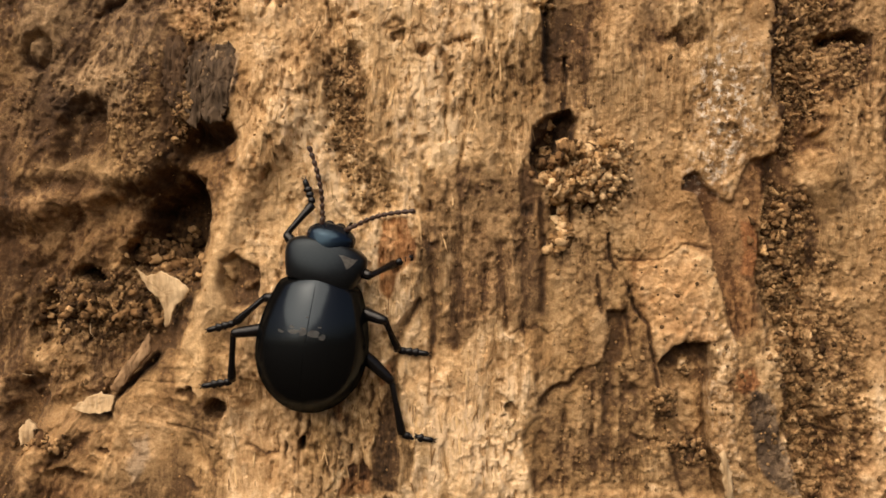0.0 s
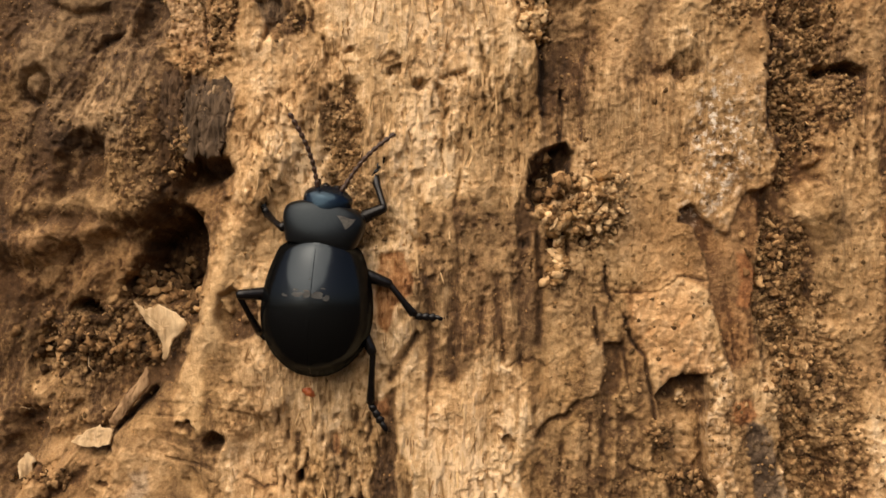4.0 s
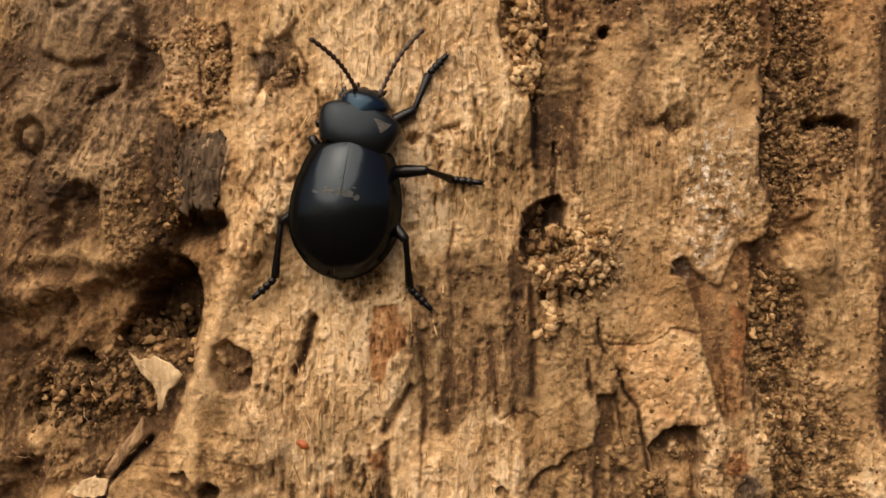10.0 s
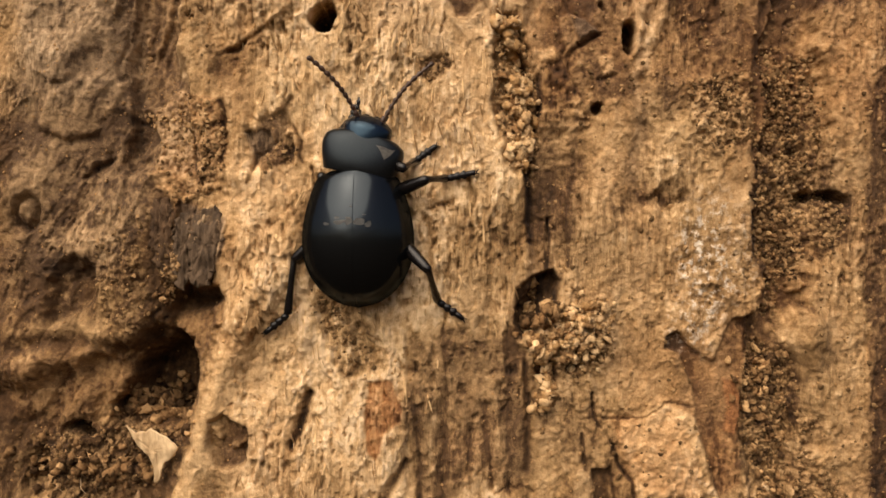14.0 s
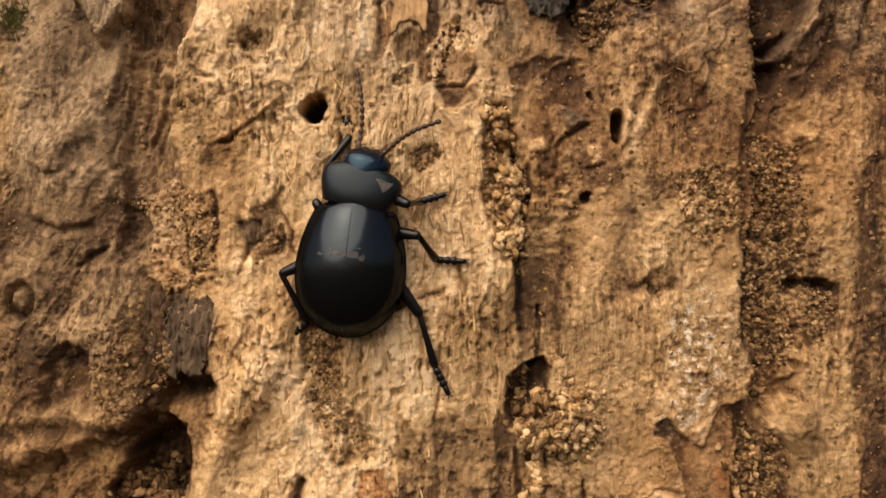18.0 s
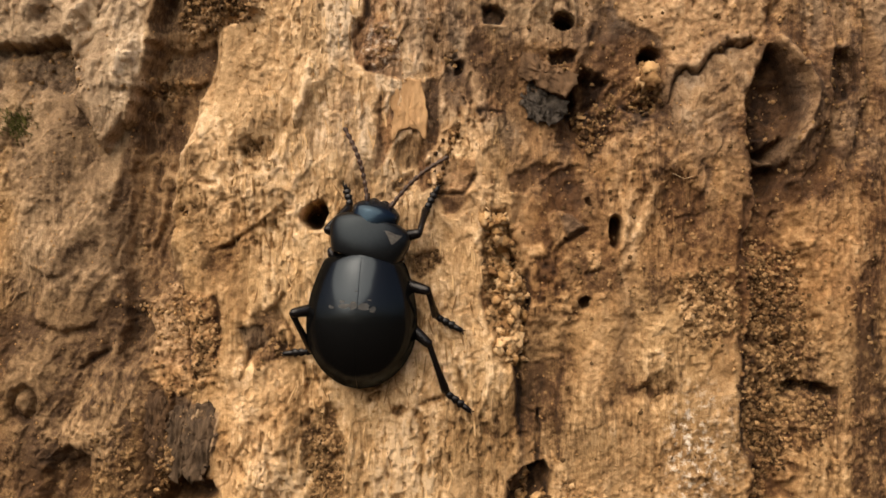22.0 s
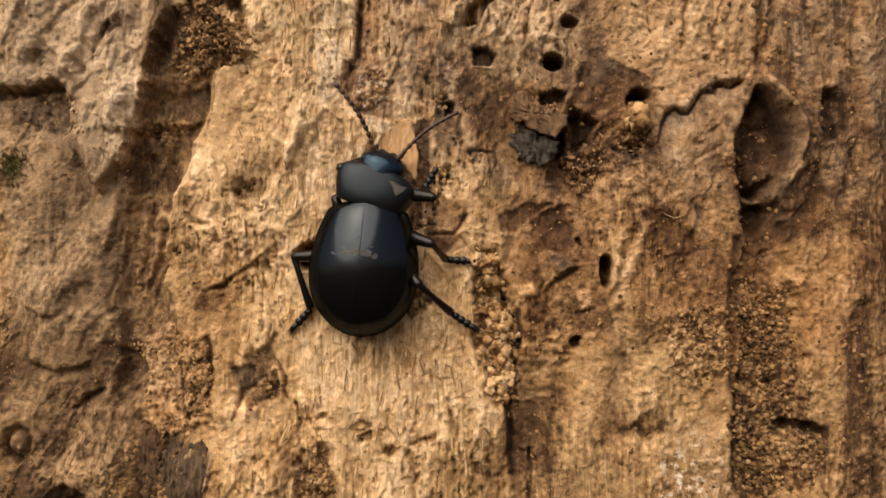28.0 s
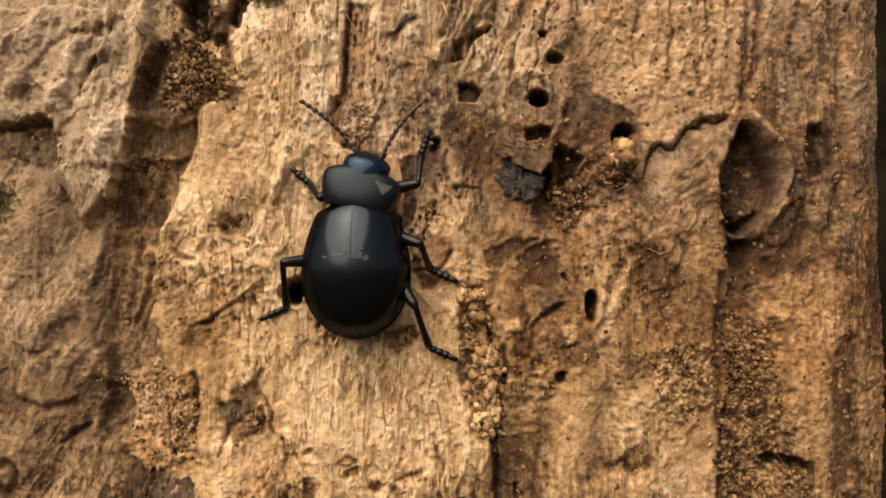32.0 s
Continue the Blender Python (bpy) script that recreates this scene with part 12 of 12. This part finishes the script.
    walk(PARTS["femur", "RH"], [
        row(0, 7.53, -1.13, -8.33, 4.2, -53.9), row(0.5, 7.45, -1.13, -8.89, 4.0, -49.7), row(1, 7.37, -1.13, -9.44, 3.9, -45.8),
        row(1.5, 7.38, -1.56, -8.83, 0.4, -49.7), row(2, 7.41, -1.99, -8.21, -3.6, -54.2), row(2.5, 6.70, -1.95, -8.68, -3.4, -46.5),
        row(3, 5.95, -1.92, -9.09, -3.2, -38.4), row(3.5, 5.60, -1.98, -9.32, -3.8, -34.2), row(4, 5.31, -2.03, -9.61, -4.3, -30.2),
        row(4.5, 5.40, -1.88, -9.13, -3.0, -33.5), row(5, 5.56, -1.73, -9.16, -1.4, -34.7), row(5.5, 5.73, -1.58, -9.19, 0.2, -36.0),
        row(6, 5.89, -1.43, -9.21, 1.7, -37.2), row(6.5, 6.06, -1.28, -9.23, 3.1, -38.4), row(7, 6.59, -1.13, -9.08, 4.4, -43.1),
        row(7.5, 6.22, -1.13, -9.56, 4.3, -37.6), row(8, 5.86, -1.13, -10.05, 4.1, -32.4), row(8.5, 5.63, -2.14, -8.31, -6.2, -41.0),
        row(9, 5.45, -3.14, -6.56, -23.0, -57.3), row(9.5, 5.64, -3.14, -7.14, -20.5, -52.0), row(10, 5.86, -3.14, -7.71, -18.3, -48.0),
        row(10.5, 5.77, -3.44, -8.48, -19.7, -41.0), row(11, 5.61, -3.74, -9.25, -20.7, -34.6), row(11.5, 6.12, -2.73, -9.49, -10.4, -37.3),
        row(12, 6.63, -1.71, -9.72, -1.0, -39.6), row(12.5, 6.70, -3.19, -8.60, -15.1, -47.0), row(13, 6.79, -4.66, -7.49, -30.2, -56.6),
        row(13.5, 6.67, -4.65, -8.07, -29.1, -50.9), row(14, 6.51, -4.65, -8.65, -27.8, -45.4), row(14.5, 6.09, -4.15, -8.45, -25.5, -43.8),
        row(15, 6.20, -3.65, -8.61, -20.3, -43.4), row(15.5, 6.31, -3.15, -8.78, -15.2, -43.2), row(16, 6.43, -2.65, -8.94, -10.1, -42.9),
        row(16.5, 6.56, -2.15, -9.10, -5.2, -42.8), row(17, 6.59, -1.66, -9.20, -0.5, -42.3), row(17.5, 6.62, -1.39, -9.31, 1.9, -41.8),
        row(18, 6.65, -1.13, -9.42, 4.2, -41.4), row(18.5, 6.69, -2.16, -8.22, -5.7, -49.8), row(19, 6.78, -3.19, -7.03, -17.6, -61.0),
        row(19.5, 6.67, -2.63, -7.54, -11.2, -55.4), row(20, 6.53, -2.07, -8.04, -5.0, -50.2), row(20.5, 6.36, -2.23, -7.93, -7.0, -50.0),
        row(21, 6.20, -2.39, -7.81, -9.1, -49.9), row(21.5, 6.26, -2.33, -7.77, -8.3, -50.6), row(22, 6.33, -2.26, -7.74, -7.5, -51.4),
        row(22.5, 6.28, -2.88, -7.00, -15.7, -58.2), row(23, 6.22, -3.50, -6.27, -24.5, -66.4), row(23.5, 6.43, -3.38, -6.92, -21.0, -60.1),
        row(24, 6.62, -3.27, -7.60, -17.9, -54.6), row(24.5, 6.72, -2.92, -8.29, -13.0, -49.5), row(25, 6.79, -2.56, -8.56, -9.2, -47.9),
        row(25.5, 6.89, -2.20, -8.83, -5.6, -46.7), row(26, 7.01, -1.85, -9.09, -2.2, -45.7), row(26.5, 7.15, -1.49, -9.35, 0.9, -45.1),
        row(27, 6.88, -1.13, -9.68, 3.9, -41.4), row(27.5, 6.09, -2.50, -8.30, -9.8, -44.9), row(28, 5.34, -3.87, -6.89, -31.3, -52.0),
        row(28.5, 5.27, -4.00, -7.59, -30.0, -43.9), row(29, 5.21, -4.13, -8.28, -28.6, -37.3), row(29.5, 5.39, -4.20, -8.42, -28.2, -38.0),
        row(30, 5.56, -4.27, -8.58, -27.7, -38.4), row(30.5, 5.48, -4.13, -8.96, -25.4, -35.2), row(31, 5.40, -3.98, -9.33, -23.1, -32.4),
        row(31.5, 5.52, -3.81, -9.14, -21.9, -34.5), row(32, 5.63, -3.63, -8.95, -20.6, -36.6),
    ])
    walk(PARTS["tibia", "RH"], [
        row(0, 7.53, -1.13, -8.33, -7.0, 161.6), row(0.5, 7.45, -1.13, -8.89, -6.5, 158.5), row(1, 7.37, -1.13, -9.44, -6.1, 155.8),
        row(1.5, 7.38, -1.56, -8.83, -11.0, 160.4), row(2, 7.41, -1.99, -8.21, -16.7, 165.7), row(2.5, 6.70, -1.95, -8.68, -16.5, 179.4),
        row(3, 5.95, -1.92, -9.09, -15.9, 193.1), row(3.5, 5.60, -1.98, -9.32, -16.6, 186.9), row(4, 5.31, -2.03, -9.61, -17.2, 180.7),
        row(4.5, 5.40, -1.88, -9.13, -15.2, 178.6), row(5, 5.56, -1.73, -9.16, -13.3, 176.3), row(5.5, 5.73, -1.58, -9.19, -11.4, 174.1),
        row(6, 5.89, -1.43, -9.21, -9.6, 171.9), row(6.5, 6.06, -1.28, -9.23, -7.9, 169.9), row(7, 6.59, -1.13, -9.08, -6.2, 168.3),
        row(7.5, 6.22, -1.13, -9.56, -6.1, 168.1), row(8, 5.86, -1.13, -10.05, -6.1, 168.0), row(8.5, 5.63, -2.14, -8.31, -17.5, 167.9),
        row(9, 5.45, -3.14, -6.56, -30.5, 167.5), row(9.5, 5.64, -3.14, -7.14, -30.5, 168.7), row(10, 5.86, -3.14, -7.71, -30.5, 169.9),
        row(10.5, 5.77, -3.44, -8.48, -34.5, 171.6), row(11, 5.61, -3.74, -9.25, -38.6, 173.4), row(11.5, 6.12, -2.73, -9.49, -26.1, 169.2),
        row(12, 6.63, -1.71, -9.72, -13.5, 165.5), row(12.5, 6.70, -3.19, -8.60, -33.4, 163.0), row(13, 6.79, -4.66, -7.49, -53.1, 158.5),
        row(13.5, 6.67, -4.65, -8.07, -53.0, 162.8), row(14, 6.51, -4.65, -8.65, -52.9, 167.1), row(14.5, 6.09, -4.15, -8.45, -46.5, 166.4),
        row(15, 6.20, -3.65, -8.61, -39.8, 164.9), row(15.5, 6.31, -3.15, -8.78, -32.9, 163.5), row(16, 6.43, -2.65, -8.94, -26.0, 162.1),
        row(16.5, 6.56, -2.15, -9.10, -19.3, 160.8), row(17, 6.59, -1.66, -9.20, -12.9, 160.5), row(17.5, 6.62, -1.39, -9.31, -9.5, 159.7),
        row(18, 6.65, -1.13, -9.42, -6.3, 158.8), row(18.5, 6.69, -2.16, -8.22, -18.2, 156.7), row(19, 6.78, -3.19, -7.03, -31.1, 153.7),
        row(19.5, 6.67, -2.63, -7.54, -24.4, 155.3), row(20, 6.53, -2.07, -8.04, -17.6, 156.9), row(20.5, 6.36, -2.23, -7.93, -19.5, 156.5),
        row(21, 6.20, -2.39, -7.81, -21.4, 156.1), row(21.5, 6.26, -2.33, -7.77, -20.6, 157.7), row(22, 6.33, -2.26, -7.74, -19.8, 159.1),
        row(22.5, 6.28, -2.88, -7.00, -27.9, 149.0), row(23, 6.22, -3.50, -6.27, -35.2, 137.4), row(23.5, 6.43, -3.38, -6.92, -33.7, 141.9),
        row(24, 6.62, -3.27, -7.60, -32.2, 146.3), row(24.5, 6.72, -2.92, -8.29, -28.0, 147.7), row(25, 6.79, -2.56, -8.56, -23.6, 147.7),
        row(25.5, 6.89, -2.20, -8.83, -19.3, 147.5), row(26, 7.01, -1.85, -9.09, -15.0, 147.2), row(26.5, 7.15, -1.49, -9.35, -10.8, 146.7),
        row(27, 6.88, -1.13, -9.68, -6.7, 147.7), row(27.5, 6.09, -2.50, -8.30, -23.6, 140.0), row(28, 5.34, -3.87, -6.89, -40.4, 129.2),
        row(28.5, 5.27, -4.00, -7.59, -42.3, 129.9), row(29, 5.21, -4.13, -8.28, -44.2, 130.5), row(29.5, 5.39, -4.20, -8.42, -45.4, 132.6),
        row(30, 5.56, -4.27, -8.58, -46.5, 134.8), row(30.5, 5.48, -4.13, -8.96, -44.9, 147.7), row(31, 5.40, -3.98, -9.33, -42.1, 159.7),
        row(31.5, 5.52, -3.81, -9.14, -39.6, 161.9), row(32, 5.63, -3.63, -8.95, -37.0, 163.8),
    ])
    walk(PARTS["tarsus", "RH"], [
        row(0, 9.16, -0.50, -13.23, -6.5, 93.1), row(0.5, 9.35, -0.54, -13.70, -7.1, 101.4), row(1, 9.49, -0.58, -14.16, -7.3, 108.8),
        row(1.5, 9.09, -0.57, -13.64, -7.7, 125.4), row(2, 8.64, -0.50, -13.04, -6.3, 143.6), row(2.5, 6.75, -0.47, -13.66, -6.4, 142.3),
        row(3, 4.82, -0.49, -13.96, -7.0, 141.9), row(3.5, 5.00, -0.49, -14.27, -6.2, 144.7), row(4, 5.25, -0.49, -14.57, -5.6, 146.3),
        row(4.5, 5.52, -0.52, -14.15, -6.3, 145.7), row(5, 5.89, -0.54, -14.21, -7.0, 144.5), row(5.5, 6.25, -0.55, -14.26, -7.7, 143.3),
        row(6, 6.61, -0.56, -14.28, -8.3, 142.0), row(6.5, 6.97, -0.57, -14.30, -8.9, 140.6), row(7, 7.64, -0.57, -14.14, -9.3, 139.5),
        row(7.5, 7.29, -0.58, -14.62, -8.5, 144.6), row(8, 6.94, -0.58, -15.11, -7.7, 148.5), row(8.5, 6.66, -0.58, -13.16, -8.3, 138.2),
        row(9, 6.41, -0.50, -10.93, -6.7, 129.9), row(9.5, 6.52, -0.50, -11.53, -7.1, 128.8), row(10, 6.64, -0.50, -12.12, -7.7, 127.9),
        row(10.5, 6.39, -0.49, -12.72, -8.1, 139.4), row(11, 6.08, -0.50, -13.29, -8.6, 152.5), row(11.5, 7.00, -0.44, -14.08, -7.9, 146.9),
        row(12, 7.90, -0.50, -14.61, -9.3, 143.5), row(12.5, 7.97, -0.33, -12.75, -3.9, 123.9), row(13, 7.93, -0.50, -10.39, -5.5, 118.1),
        row(13.5, 7.59, -0.50, -11.05, -5.7, 121.8), row(14, 7.21, -0.50, -11.71, -5.9, 125.5), row(14.5, 6.93, -0.37, -11.93, -3.9, 125.7),
        row(15, 7.24, -0.32, -12.47, -3.1, 125.2), row(15.5, 7.56, -0.32, -12.96, -3.4, 125.4), row(16, 7.87, -0.37, -13.38, -4.4, 126.4),
        row(16.5, 8.18, -0.44, -13.73, -5.6, 128.3), row(17, 8.29, -0.50, -13.98, -6.6, 131.8), row(17.5, 8.40, -0.54, -14.12, -6.6, 141.1),
        row(18, 8.52, -0.56, -14.24, -6.0, 148.2), row(18.5, 8.65, -0.54, -12.76, -6.2, 137.0), row(19, 8.75, -0.50, -11.02, -5.4, 127.1),
        row(19.5, 8.65, -0.48, -11.84, -5.5, 141.1), row(20, 8.48, -0.50, -12.60, -5.7, 156.1), row(20.5, 8.32, -0.50, -12.42, -5.6, 148.0),
        row(21, 8.17, -0.50, -12.23, -5.5, 140.3), row(21.5, 8.11, -0.50, -12.28, -5.9, 133.4), row(22, 8.08, -0.50, -12.31, -6.6, 125.6),
        row(22.5, 8.65, -0.45, -10.94, -4.8, 124.8), row(23, 9.09, -0.50, -9.40, -4.7, 125.0), row(23.5, 9.10, -0.50, -10.33, -5.0, 127.8),
        row(24, 9.06, -0.50, -11.26, -5.5, 130.8), row(24.5, 9.17, -0.48, -12.17, -5.2, 131.4), row(25, 9.34, -0.47, -12.59, -5.1, 130.6),
        row(25.5, 9.52, -0.48, -12.97, -5.2, 129.9), row(26, 9.73, -0.50, -13.31, -5.4, 129.4), row(26.5, 9.96, -0.51, -13.62, -5.4, 128.9),
        row(27, 9.64, -0.52, -14.05, -5.4, 130.1), row(27.5, 9.15, -0.42, -11.95, -4.9, 124.4), row(28, 8.41, -0.50, -9.40, -6.9, 119.9),
        row(28.5, 8.23, -0.50, -10.05, -7.0, 107.2), row(29, 8.04, -0.50, -10.71, -6.7, 94.9), row(29.5, 8.08, -0.50, -10.90, -7.3, 99.9),
        row(30, 8.10, -0.50, -11.10, -8.0, 105.7), row(30.5, 7.44, -0.46, -12.07, -6.2, 107.5), row(31, 6.73, -0.50, -12.95, -6.1, 110.0),
        row(31.5, 6.76, -0.49, -12.95, -6.1, 112.1), row(32, 6.79, -0.50, -12.94, -6.2, 114.4),
    ])


motions()
